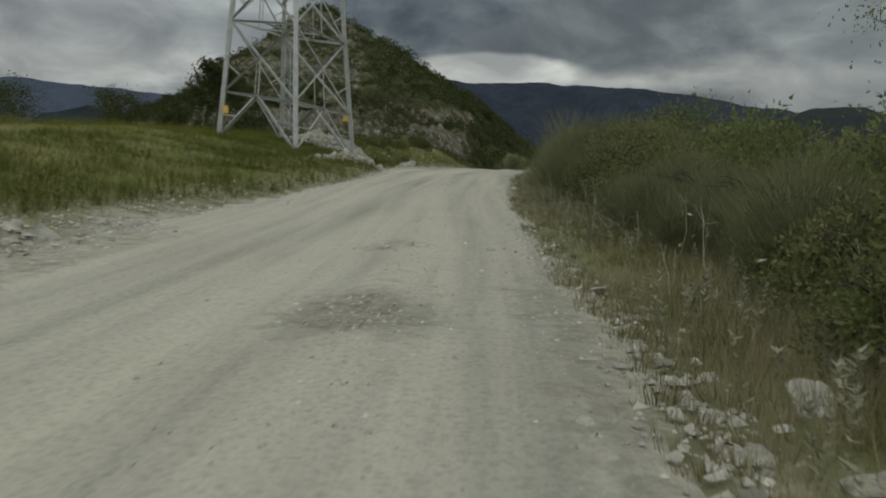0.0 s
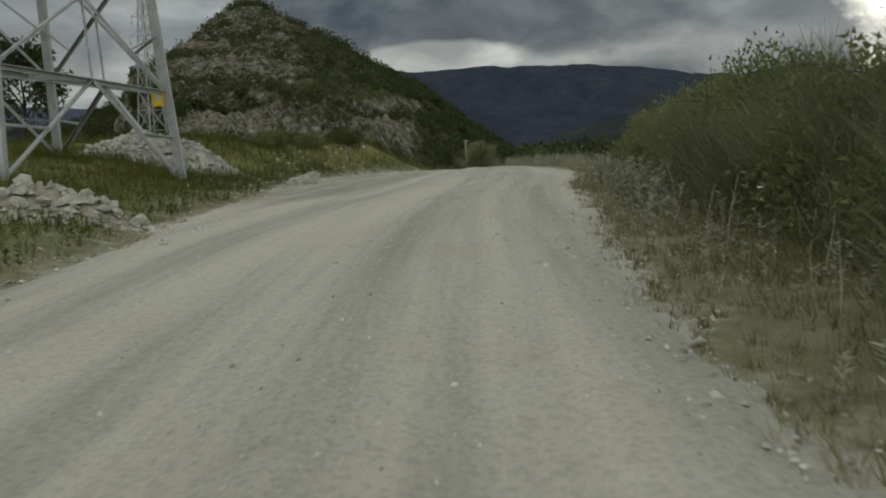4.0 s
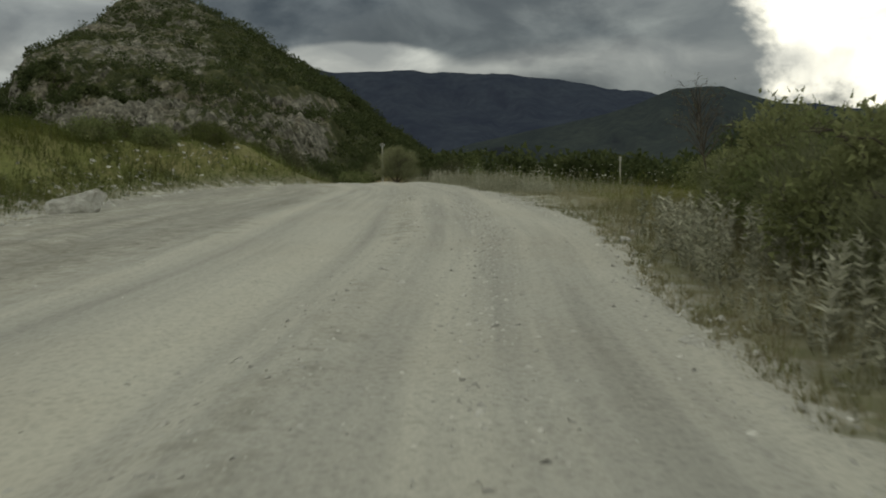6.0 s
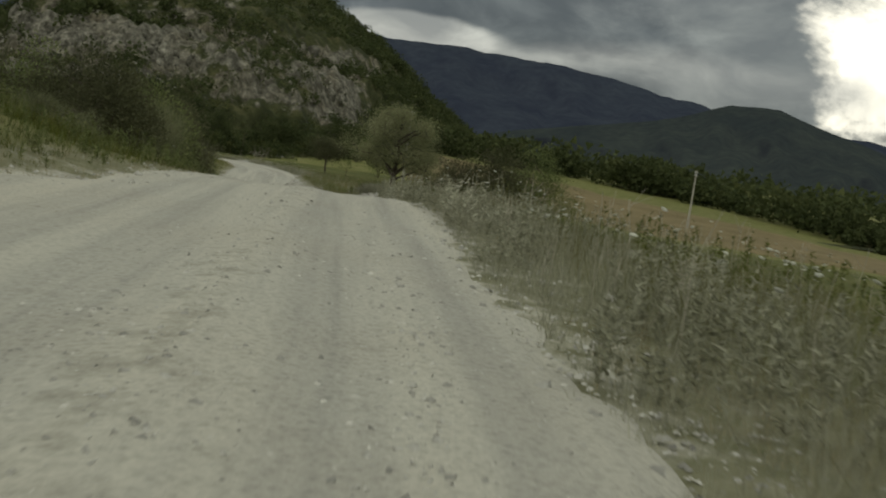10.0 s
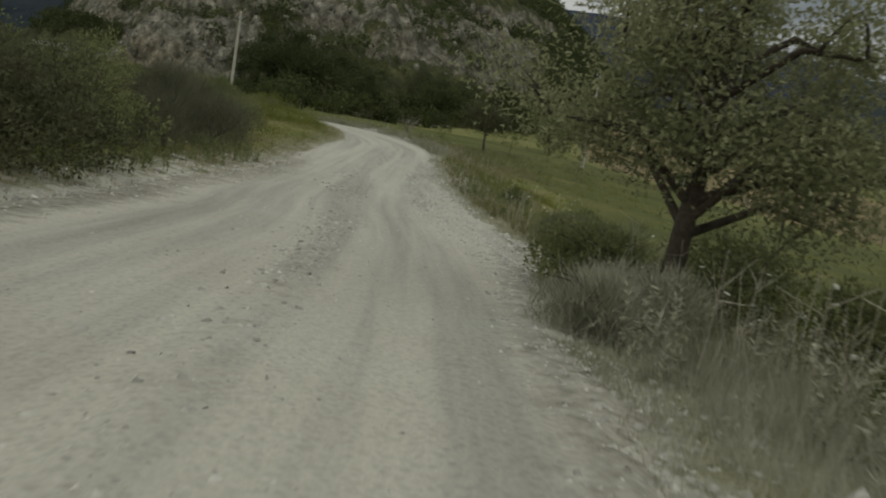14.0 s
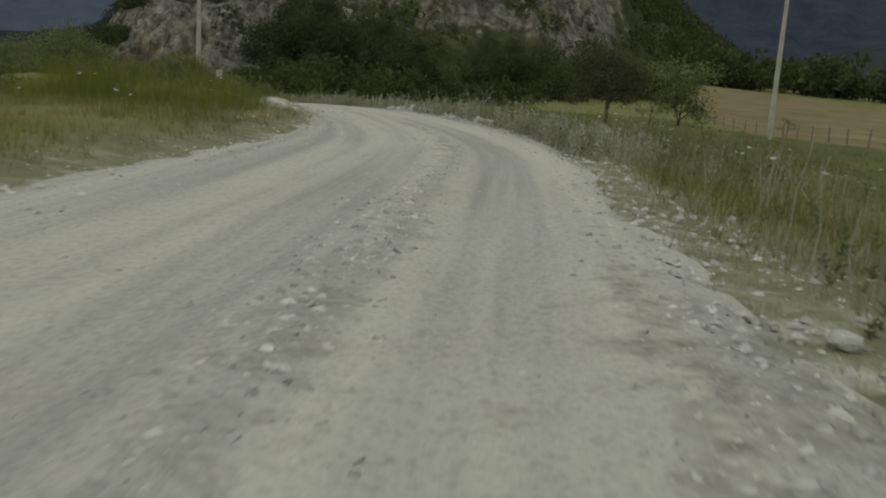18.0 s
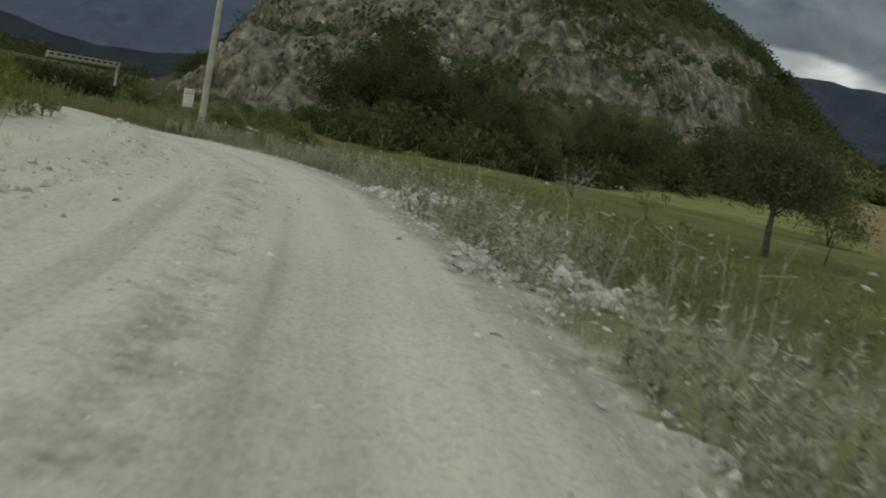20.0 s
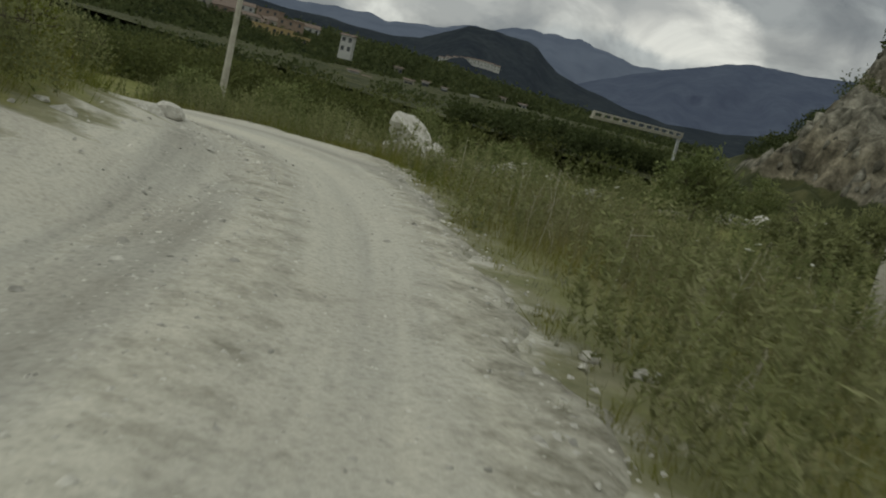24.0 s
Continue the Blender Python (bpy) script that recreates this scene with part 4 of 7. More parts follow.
def broom(name, label, x, y, h, wide, n, seed, material=M_BROOM, group=""):
    """A rush-stemmed shrub: fans of thin upright stems from woody forks."""
    rng = rand(seed)
    (wv, wf), ends = branches(h * 0.6, wide * 0.7, rng, 3, 5, 0.05, 0.2)
    t = thing(name, label, "shrub", group, at=(x, y, height(x, y) - 0.05))
    part("trunk", npmesh("trunk", wv, wf, M_BARK, True), M_BARK, t)
    # a few domes of stems that fan out and up
    domes = np.stack([rng.normal(size=5) * wide * 0.42, rng.normal(size=5) * wide * 0.42, rng.uniform(0.08, 0.4, 5) * h], 1)
    size = rng.uniform(0.45, 0.75, 5)
    k = rng.integers(0, 5, n)
    d = unit(rng.normal(size=(n, 3)) + (0, 0, 0.45))
    d[:, 2] = np.abs(d[:, 2])
    r = rng.random((n, 1)) ** 0.45
    P = domes[k] + d * r * size[k][:, None] * (wide * 0.75, wide * 0.75, h * 0.62)
    low = rng.random(n) < 0.3
    a = rng.uniform(0, 6.28, n)
    P[low] = (np.stack([np.cos(a), np.sin(a), 0 * a], 1) * (wide * 0.85 * np.sqrt(rng.random((n, 1)))) + (0, 0, 1) * rng.random((n, 1)) * 0.45 * h)[low]
    P[:, 2] = np.maximum(P[:, 2], 0.02)
    ways = np.concatenate([d[:, :2] * 0.75 + rng.normal(size=(n, 2)) * 0.3, np.zeros((n, 1))], 1)
    H = h * rng.uniform(0.07, 0.2, n)
    part("crown", npmesh("stems", *blades(P, H, rng.uniform(0.005, 0.011, n), rng, ways=ways), material), material, t)
    return t


def bush(name, label, x, y, h, wide, leaf_mat, n, leaf, seed, group="", lobes=17, bare=0.0):
    """A rounded, dense shrub: forked stems under many leafy lobes; bare: how far its feet are leafless."""
    rng = rand(seed)
    (wv, wf), ends = branches(h * 0.8, wide * 0.8, rng, 4, 5, 0.035, 0.1)
    t = thing(name, label, "shrub", group, at=(x, y, height(x, y) - 0.05))
    part("trunk", npmesh("trunk", wv, wf, M_BARK, True), M_BARK, t)
    a, u = np.arange(lobes) * 2.4 + rng.uniform(-0.4, 0.4, lobes), np.sqrt((np.arange(lobes) + 0.5) / lobes)
    R = wide * rng.uniform(0.18, 0.4, lobes)
    C = np.stack([np.cos(a) * u * wide * 0.72, np.sin(a) * u * wide * 0.72, h * (0.78 - 0.45 * u**2) * rng.uniform(0.72, 1.18, lobes) - R * 0.35], 1)
    k = rng.choice(lobes, n, p=R**2 / (R**2).sum())
    d = unit(rng.normal(size=(n, 3)) + (0, 0, 0.25))
    r = R[k] * rng.random(n) ** 0.3 * (1 + 0.22 * np.sin(d[:, 0] * 6 + k) * np.cos(d[:, 1] * 7 + 2 * k)) * (1 + np.minimum(0.3 * rng.exponential(0.5, n), 0.4))
    P = C[k] + d * r[:, None] * (1, 1, 0.95)
    low = P[:, 2] < 0.05 + bare * h
    P[low, 2] = bare * h + rng.uniform(0.03, 0.35 * h, low.sum())
    part("crown", npmesh("crown", *(leaf_tris if leaf > 0.067 else leaf_quads)(P, leaf, leaf * 0.5, rng, 0.15, d * 0.8), leaf_mat), leaf_mat, t)
    return t


# ---- rocks and stones ----
def rock_mesh(name, seed, material=M_STONE, sub=2, rough=0.28, flat=0.7):
    bm = bmesh.new()
    bmesh.ops.create_icosphere(bm, subdivisions=sub, radius=1)
    rng = rand(seed)
    o = Vector(rng.uniform(-50, 50, 3))
    cuts = [(Vector(unit(rng.normal(size=3))), rng.uniform(0.55, 0.85)) for _ in range(7)]
    for v in bm.verts:
        p = v.co.copy()
        for nrm, dd in cuts:
            q = p.dot(nrm)
            if q > dd:
                p -= nrm * (q - dd)
        p *= 1 + rough * noise.noise(p * 1.3 + o) + 0.35 * rough * noise.noise(p * 3.7 + o)
        v.co = (p.x, p.y * 0.85, p.z * flat)
    me = bpy.data.meshes.new(name)
    bm.to_mesh(me)
    bm.free()
    me.materials.append(material)
    return me


STONES = [rock_mesh("stone", 100 + k, sub=1 if k < 5 else 2) for k in range(8)]
BOULDERS = [rock_mesh("boulder", 130 + k, sub=3, rough=0.4) for k in range(4)]


def stone(name, label, x, y, z, r, turn, k, group="", shape=(1, 1, 1), store=STONES, cat="stone"):
    ob = new(name, store[k % len(store)])
    ob.matrix_basis = Matrix.LocRotScale((x, y, z + r * 0.3 * shape[2]), Euler((0.2 * math.sin(k * 3.1), 0.2 * math.cos(k * 1.7), turn)), (r * shape[0], r * shape[1], r * shape[2]))
    return tagged(ob, label, cat, group)


def pebbles(P, R, rng):
    """Small angular stones."""
    n = len(P)
    base = np.array([[1, -0.7, -0.5], [1, 0.7, -0.5], [-1, 0.7, -0.5], [-1, -0.7, -0.5], [0.5, 0, 0.75], [-0.5, 0, 0.75]], float)
    V = base[None] * rng.uniform(0.6, 1.2, (n, 6, 1)) + rng.normal(size=(n, 6, 3)) * 0.22
    a = rng.uniform(0, 6.28, n)
    c, s = np.cos(a)[:, None], np.sin(a)[:, None]
    V = np.stack([V[..., 0] * c - V[..., 1] * s, V[..., 0] * s + V[..., 1] * c, V[..., 2] * 0.6], -1)
    V = V * R[:, None, None] + P[:, None]
    f = np.array([[0, 1, 4], [1, 2, 5], [1, 5, 4], [2, 3, 5], [3, 0, 4], [3, 4, 5]])
    F = (np.arange(n)[:, None, None] * 6 + f[None]).reshape(-1, 3)
    return V.reshape(-1, 3), F


# ---- bars and posts ----
def bar_mesh(name, a, b, w, material, d=None):
    """An angle-iron bar from a to b."""
    a, b = Vector(a), Vector(b)
    t = (b - a).normalized()
    u = t.cross(Vector((0, 0, 1)) if abs(t.z) < 0.95 else Vector((1, 0, 0))).normalized()
    v = t.cross(u)
    d = d or w * 0.16
    prof = [(0, 0), (w, 0), (w, d), (d, d), (d, w), (0, w)]
    V = [p + u * (q[0] - w / 2) + v * (q[1] - w / 2) for p in (a, b) for q in prof]
    me = bpy.data.meshes.new(name)
    me.from_pydata([tuple(q) for q in V], [], [(k, (k + 1) % 6, 6 + (k + 1) % 6, 6 + k) for k in range(6)] + [tuple(range(5, -1, -1)), tuple(range(6, 12))])
    me.materials.append(material)
    return me


def box_mesh(name, size, material, bevel=0.0, centre=(0, 0, 0)):
    bm = bmesh.new()
    bmesh.ops.create_cube(bm, size=1, matrix=Matrix.Translation(centre) @ Matrix.Diagonal((*size, 1)))
    if bevel:
        bmesh.ops.bevel(bm, geom=bm.edges[:], offset=bevel, segments=2, affect="EDGES")
    me = bpy.data.meshes.new(name)
    bm.to_mesh(me)
    bm.free()
    me.materials.append(material)
    return me


# ---- power line ----
def pylon(label, corners, top, size, wide_top, arm, lean_z=None, detail=True, signs=False):
    """A lattice pylon on four feet."""
    feet = [Vector(c) for c in corners]
    mid = sum(feet, Vector()) / 4
    t = thing("pylon", label, "pylon", at=mid)
    tops = [mid + (f - mid) * (wide_top / (f - mid).length) for f in feet]
    for q in tops:
        q.z = mid.z + top

    def at(k, h):
        f = h / top
        p = feet[k].lerp(tops[k], f)
        return p

    def bar(name, a, b, w):
        part(name, bar_mesh(name, a - mid, b - mid, w * size, M_STEEL), M_STEEL, t)

    lv = [0.0, 2.5, 6.4, 10.2, 13.8, 17.2, 20.4, 23.2, 25.8, 28.2, 30.4]
    lv = [h * top / 30.4 for h in lv]
    for k in range(4):
        bar("leg", at(k, -0.4), at(k, top * 0.35), 0.26)
        bar("leg", at(k, top * 0.35), at(k, top), 0.19)
        j = (k + 1) % 4
        for i, h in enumerate(lv):
            a, b = at(k, h), at(j, h)
            if i:
                bar("crossbar", a, b, 0.13 if i < 4 else 0.09)
            if i + 1 == len(lv):
                continue
            c, d = at(k, lv[i + 1]), at(j, lv[i + 1])
            if i == 0:
                m = (c + d) / 2
                bar("brace", a, m, 0.13), bar("brace", b, m, 0.13)
                bar("strut", a.lerp(m, 0.5), at(k, lv[1] * 0.5), 0.07), bar("strut", b.lerp(m, 0.5), at(j, lv[1] * 0.5), 0.07)
            else:
                bar("brace", a, d, 0.11 if i < 4 else 0.08), bar("brace", b, c, 0.11 if i < 4 else 0.08)
                if detail and i < 4:
                    x = (a + b + c + d) / 4
                    bar("strut", a.lerp(d, 0.25), at(k, lv[i] + (lv[i + 1] - lv[i]) * 0.4), 0.06)
                    bar("strut", b.lerp(c, 0.25), at(j, lv[i] + (lv[i + 1] - lv[i]) * 0.4), 0.06)
                    bar("strut", (a + b) / 2, x, 0.06)
    if detail:
        for h in (lv[1], lv[2]):
            bar("diaphragm", (at(0, h) + at(1, h)) / 2, (at(2, h) + at(3, h)) / 2, 0.09)
            bar("diaphragm", (at(1, h) + at(2, h)) / 2, (at(3, h) + at(0, h)) / 2, 0.09)
    ax = (feet[1] - feet[0]).normalized()
    for f, reach in ((0.8, arm), (0.92, arm * 0.8)):
        c = mid + Vector((0, 0, top * f))
        for sg in (-1, 1):
            e = c + ax * reach * sg
            bar("arm", c + Vector((0, 0, -0.5 * size)), e, 0.12), bar("arm", c + Vector((0, 0, 1.4 * size)), e, 0.09)
            bar("insulator", e, e - Vector((0, 0, 2.0 * size)), 0.13)
    if signs:
        for k, hh in ((2, 4.8 - feet[2].z), (0, 5.0 - feet[0].z)):
            p = at(k, hh) - mid
            out = (at(k, hh) - at((k + 2) % 4, hh)).normalized()
            s = part("warning_plate", box_mesh("warning_plate", (0.34, 0.03, 0.46), M_YELLOW, 0.006), M_YELLOW, t, "yellow enamel warning plate")
            s.location = p + Vector((-0.25, -0.22, 0)) if k == 2 else p + Vector((0.28, -0.2, 0))
            s.rotation_euler = (0, 0, 0.2)
            part("symbol", box_mesh("symbol", (0.16, 0.006, 0.2), M_INK, 0.0, (0, -0.019, 0.04)), M_INK, s)
    return t


zM = [height(*p) - 0.1 for p in ((-13.7, 56.8), (-8.3, 52.3), (-5.8, 59.9), (-11.2, 64.4))]
pylon("tall galvanised lattice pylon on a grassy bank with yellow plates", [(-13.7, 56.8, zM[0]), (-8.3, 52.3, zM[1]), (-5.8, 59.9, zM[2]), (-11.2, 64.4, zM[3])], 34, 1.0, 1.1, 6.5, signs=True)
pz = height(-16.1, 97.3) - 0.2
pylon("slender lattice mast with short arms on the grassy rise", [(-17.2, 97.0, pz), (-16.0, 96.2, pz), (-15.0, 97.6, pz), (-16.2, 98.4, pz)], 11.5, 0.34, 0.3, 1.5, detail=False)


def utility_pole(label, x, y, z, h, r0, r1, group, lean=(0, 0), arms=0, turn=0.0):
    """A round concrete pole with its steel cap and insulators."""
    t = thing("utility_pole", label, "pole", group, at=(x, y, z))
    ts = np.linspace(0, 1, 8)
    P = np.stack([lean[0] * ts * h, lean[1] * ts * h, -0.4 + ts * (h + 0.4)], 1)
    v, f = tube(P, r0 + (r1 - r0) * ts, 14)
    part("shaft", npmesh("shaft", v, f, M_CONC, True), M_CONC, t)
    tp = P[-1]
    v, f = tube([tp - (0, 0, 0.02), tp + (0, 0, 0.06)], [r1 * 1.1, r1 * 0.4], 12)
    part("cap", npmesh("cap", v, f, M_CONC, True), M_CONC, t)
    v, f = tube([tp - (0, 0, 0.75), tp - (0, 0, 0.55)], [r1 * 1.5, r1 * 1.5], 12)
    part("clamp", npmesh("clamp", v, f, M_STEEL, True), M_STEEL, t)
    for k in range(arms):
        q = tp - (0, 0, 0.35 + 0.55 * k)
        a = part("crossarm", box_mesh("crossarm", (0.95, 0.07, 0.07), M_STEEL, 0.008), M_STEEL, t)
        a.location, a.rotation_euler = Vector(q), (0, 0, turn)
        for sg in (-0.42, 0.42):
            v, f = tube([(sg, 0, 0.03), (sg, 0, 0.12), (sg, 0, 0.2)], [0.045, 0.06, 0.03], 8)
            part("insulator", npmesh("insulator", v, f, M_WHITE, True), M_WHITE, a)
    return t


utility_pole("pale concrete utility pole standing in a green meadow", 14.75, 208.6, height(14.75, 208.6), 10.5, 0.2, 0.12, "utility poles", arms=1, turn=0.4)
utility_pole("concrete utility pole at the edge of a stubble field", 65.8, 231.1, height(65.8, 231.1), 10.2, 0.2, 0.12, "utility poles", arms=2, turn=0.6)
utility_pole("leaning concrete utility pole among weeds behind a sign", -25.3, 208.5, height(-25.3, 208.5), 11.0, 0.2, 0.13, "utility poles", lean=(0.0, 0.0))
utility_pole("concrete utility pole beside the road towards the town", -65.8, 217.6, height(-65.8, 217.6) , 10.0, 0.22, 0.13, "utility poles", arms=1, turn=1.0)


# ---- the sign ----
def bars(parent, x0, x1, z, h, n, rng, material):
    """A line of print that cannot be read: plain bars of its size."""
    w = (x1 - x0) / n
    for k in range(n):
        b = part("print", box_mesh("print", (w * rng.uniform(0.6, 0.8), 0.004, h), material), material, parent)
        b.location = (x0 + w * (k + 0.5), -0.013, z)


def sign():
    x, y = -18.03, 194.45
    z = height(x, y)
    t = thing("notice_board", "faded white notice board wired to wooden stakes among weeds", "sign", at=(x, y, z))
    t.rotation_euler = (0, 0, math.atan2(0.61, 0.06))
    w, h, c = 0.61, 0.9, -1.265 - z
    bd = part("board", box_mesh("board", (w, 0.018, h), M_WHITE, 0.003), M_WHITE, t)
    bd.location, bd.scale = (0, 0, c), (1, 1, 0.75)
    for sg in (-1, 1):
        p = part("stake", box_mesh("stake", (0.035, 0.03, c + 0.35), M_WOOD, 0.006, (0, 0, c / 2 - 0.05)), M_WOOD, t)
        p.location = (sg * 0.22, 0.028, 0)
        p.rotation_euler = (0, 0.02 * sg, 0)

    def disc(r0, r1, name):
        bm = bmesh.new()
        n = 36
        o = [bm.verts.new((r1 * math.cos(6.2832 * k / n), -0.0125, r1 * math.sin(6.2832 * k / n))) for k in range(n)]
        if r0:
            i = [bm.verts.new((r0 * math.cos(6.2832 * k / n), -0.0125, r0 * math.sin(6.2832 * k / n))) for k in range(n)]
            for k in range(n):
                bm.faces.new((o[k], i[k], i[(k + 1) % n], o[(k + 1) % n]))
        else:
            bm.faces.new(o[::-1])
        ext = bmesh.ops.extrude_face_region(bm, geom=bm.faces[:])
        bmesh.ops.translate(bm, verts=[v for v in ext["geom"] if isinstance(v, bmesh.types.BMVert)], vec=(0, 0.004, 0))
        return bm

    ring = part("ring_symbol", disc(0.085, 0.118, "ring"), M_RED, bd, "faded red ring of a no-entry-on-foot symbol")
    ring.location = (-0.145, 0, 0.28)
    sl = part("slash", box_mesh("slash", (0.19, 0.004, 0.026), M_RED, 0, (0, -0.0125, 0)), M_RED, bd)
    sl.location, sl.rotation_euler = (-0.145, 0, 0.28), (0, 0.8, 0)
    wk = part("symbol", box_mesh("symbol", (0.04, 0.003, 0.11), M_INK, 0, (0, -0.0115, 0)), M_INK, bd)
    wk.location = (-0.145, 0, 0.28)
    dd = part("disc_symbol", disc(0, 0.12, "disc"), M_RED, bd, "faded red no-entry disc")
    dd.location = (0.145, 0, 0.28)
    hb = part("disc_bar", box_mesh("disc_bar", (0.17, 0.004, 0.035), M_WHITE, 0, (0, -0.0165, 0)), M_WHITE, bd)
    hb.location = (0.145, 0, 0.29)
    rng = rand(5)
    bars(bd, -0.2, 0.2, 0.07, 0.06, 7, rng, M_INK)
    bars(bd, -0.24, 0.26, -0.08, 0.06, 9, rng, M_INK)
    bars(bd, -0.2, 0.16, -0.22, 0.035, 10, rng, M_INK)
    bars(bd, -0.24, 0.24, -0.315, 0.03, 12, rng, M_INK)
    for zz in (0.21, -0.385):
        v, f = tube([(-0.34, -0.016, zz), (0, -0.02, zz - 0.01), (0.34, -0.016, zz - 0.012)], [0.006, 0.006, 0.006], 6)
        part("tie_wire", npmesh("tie_wire", v, f, M_BARK, True), M_BARK, bd, "rusty tie wire")


sign()

# ---- heaps and rocks ----
def heap(name, label, cat, x, y, rx, ry, h, n_parts, n_rest, size, seed, body=M_EARTH):
    """A mound of broken stone: its body, stones that can be told apart, and rubble."""
    rng = rand(seed)
    z = height(x, y)
    t = thing(name, label, cat, at=(x, y, z))
    u = np.linspace(0, 1, 16)
    a = np.linspace(0, 2 * np.pi, 40, endpoint=False)
    U, A = np.meshgrid(u, a, indexing="ij")

    def top(px, py):
        r = np.hypot(px / rx, py / ry)
        gz = land(px + x, py + y) - z
        return gz + h * np.clip(1 - r**1.15, -0.15, 1) * (1 + 0.25 * fbm(px * 0.6 + seed, py * 0.6, 2, seed)) + 0.05 * fbm(px * 3, py * 3, 2, seed)

    X, Y = U * 1.08 * rx * np.cos(A), U * 1.08 * ry * np.sin(A)
    V = np.stack([X, Y, top(X, Y) - 0.04], -1).reshape(-1, 3)
    i, j = np.meshgrid(np.arange(15), np.arange(40), indexing="ij")
    F = np.stack([i * 40 + j, (i + 1) * 40 + j, (i + 1) * 40 + (j + 1) % 40, i * 40 + (j + 1) % 40], -1).reshape(-1, 4)
    part("mound", npmesh("mound", V, F, body, True), body, t)
    r, b = np.sqrt(rng.random(n_rest)) * 1.1, rng.uniform(0, 6.28, n_rest)
    px, py = r * rx * np.cos(b), r * ry * np.sin(b)
    s = size * rng.gamma(2.0, 0.22, n_rest)
    tagged(part("rubble", npmesh("rubble", *pebbles(np.stack([px, py, top(px, py)], 1), s, rng), M_STONE), M_STONE, t), kind="stuff")
    for k in range(n_parts):
        r, b = math.sqrt(rng.random()) * 1.05, rng.uniform(0, 6.28)
        px, py = r * rx * math.cos(b), r * ry * math.sin(b)
        q = part("stone", STONES[k % 8], M_STONE, t)
        sc = size * rng.uniform(0.6, 1.5)
        q.matrix_basis = Matrix.LocRotScale((px, py, float(top(np.array([px]), np.array([py]))[0]) + 0.02), Euler(rng.uniform(0, 3, 3)), (sc, sc, sc * 0.8))
    return t


heap("gravel_pile", "tall pile of white broken limestone beside the pylon", "gravel pile", -8.3, 67.8, 3.4, 2.6, 1.5, 90, 1800, 0.16, 3, M_STONE)
heap("rubble_heap", "low heap of white limestone rubble in the grass", "rubble heap", -4.6, 44.4, 1.7, 1.0, 0.5, 40, 500, 0.14, 4)
heap("rubble_heap", "low mound of grey rubble on the road shoulder", "rubble heap", 8.9, 108.8, 1.3, 0.9, 0.22, 34, 420, 0.1, 14)
heap("rubble_heap", "stony berm along the edge of the track", "rubble heap", 5.3, 144.6, 0.75, 2.8, 0.16, 26, 800, 0.055, 15)
heap("earth_mound", "narrow earthy gravel mound ridged up on the track", "earth mound", 5.55, 102.3, 0.42, 1.1, 0.16, 5, 260, 0.028, 16, M_LOOSE)
heap("rubble_heap", "scraped-up stones along the grassy edge of the track", "rubble heap", -5.2, 8.6, 0.8, 2.6, 0.22, 40, 520, 0.1, 17)
for q, (s, l) in enumerate(((179.4, 2.35), (173.0, 2.3))):
    x, y = (float(v) for v in on_road(s, l))
    heap("rubble_heap", "loose heap of broken white stones on the verge", "rubble heap", x, y, 1.0, 1.9, 0.24 - 0.14 * q, 130 - 70 * q, 900, 0.11 - 0.035 * q, 18 + q, M_LOOSE)
for k, (bx, by, r) in enumerate([(-23.9, 193.75, 0.3), (-24.3, 194.3, 0.26), (-23.3, 193.5, 0.28), (-22.6, 193.2, 0.24), (-23.0, 193.1, 0.2), (-22.1, 192.75, 0.3), (-24.8, 194.5, 0.16), (-31.5, 198.9, 0.4), (-27.4, 194.9, 0.2), (-28.4, 196.1, 0.22), (-29.2, 196.9, 0.15)]):
    stone("stone", "flat crust of crumbled white limestone at the edge of the shelf", bx, by, height(bx, by) - 0.03, 0.55 * r, 0.9 * k, k, "crumbled stones at the bend", (1.5, 1.0, 0.55 if k != 7 else 1.0))
heap("rubble_heap", "spread of quarried stone blocks at the road bend", "rubble heap", -52.0, 219.0, 7.0, 3.0, 1.1, 40, 500, 0.5, 6)
stone("boulder", "white limestone block lying on the road shoulder", -2.5, 65.5, height(-2.5, 65.5), 0.46, 0.4, 2, shape=(1.3, 0.8, 1.1), store=BOULDERS, cat="boulder")
for k, (bx, by, r, lab) in enumerate([(-46.7, 215.9, 1.45, "huge pale limestone boulder beside the road bend"), (-48.6, 218.6, 1.25, "pale brown boulder leaning on a larger one"), (-46.0, 219.6, 1.15, "broken grey boulder among weeds"),
                                      (-50.5, 214.5, 1.0, "long flat limestone slab beside the track"), (-41.0, 219.8, 0.7, "small rounded boulder in the grass")]):
    stone("boulder", lab, bx, by, height(bx, by) + (0.3 if k == 0 else -0.1), r, 0.7 * k, k, "boulders at the bend", (1.1, 0.8, 1.3) if k == 0 else (1.1, 0.8, 1.15), BOULDERS, "boulder")
rng = rand(77)
for k, (b, d) in enumerate([(33.6, 92), (32.4, 96), (31.3, 93), (30.2, 95), (29.0, 92), (27.0, 108), (34.6, 99)]):
    bx, by = -3.4 - math.sin(radians(b)) * d, 172.5 + math.cos(radians(b)) * d
    stone("boulder", "white quarry block at the foot of the cut face", bx, by, height(bx, by), rng.uniform(1.1, 1.9), k * 1.1, k, "quarry blocks", (1.5, 0.9, 0.9), BOULDERS, "boulder")

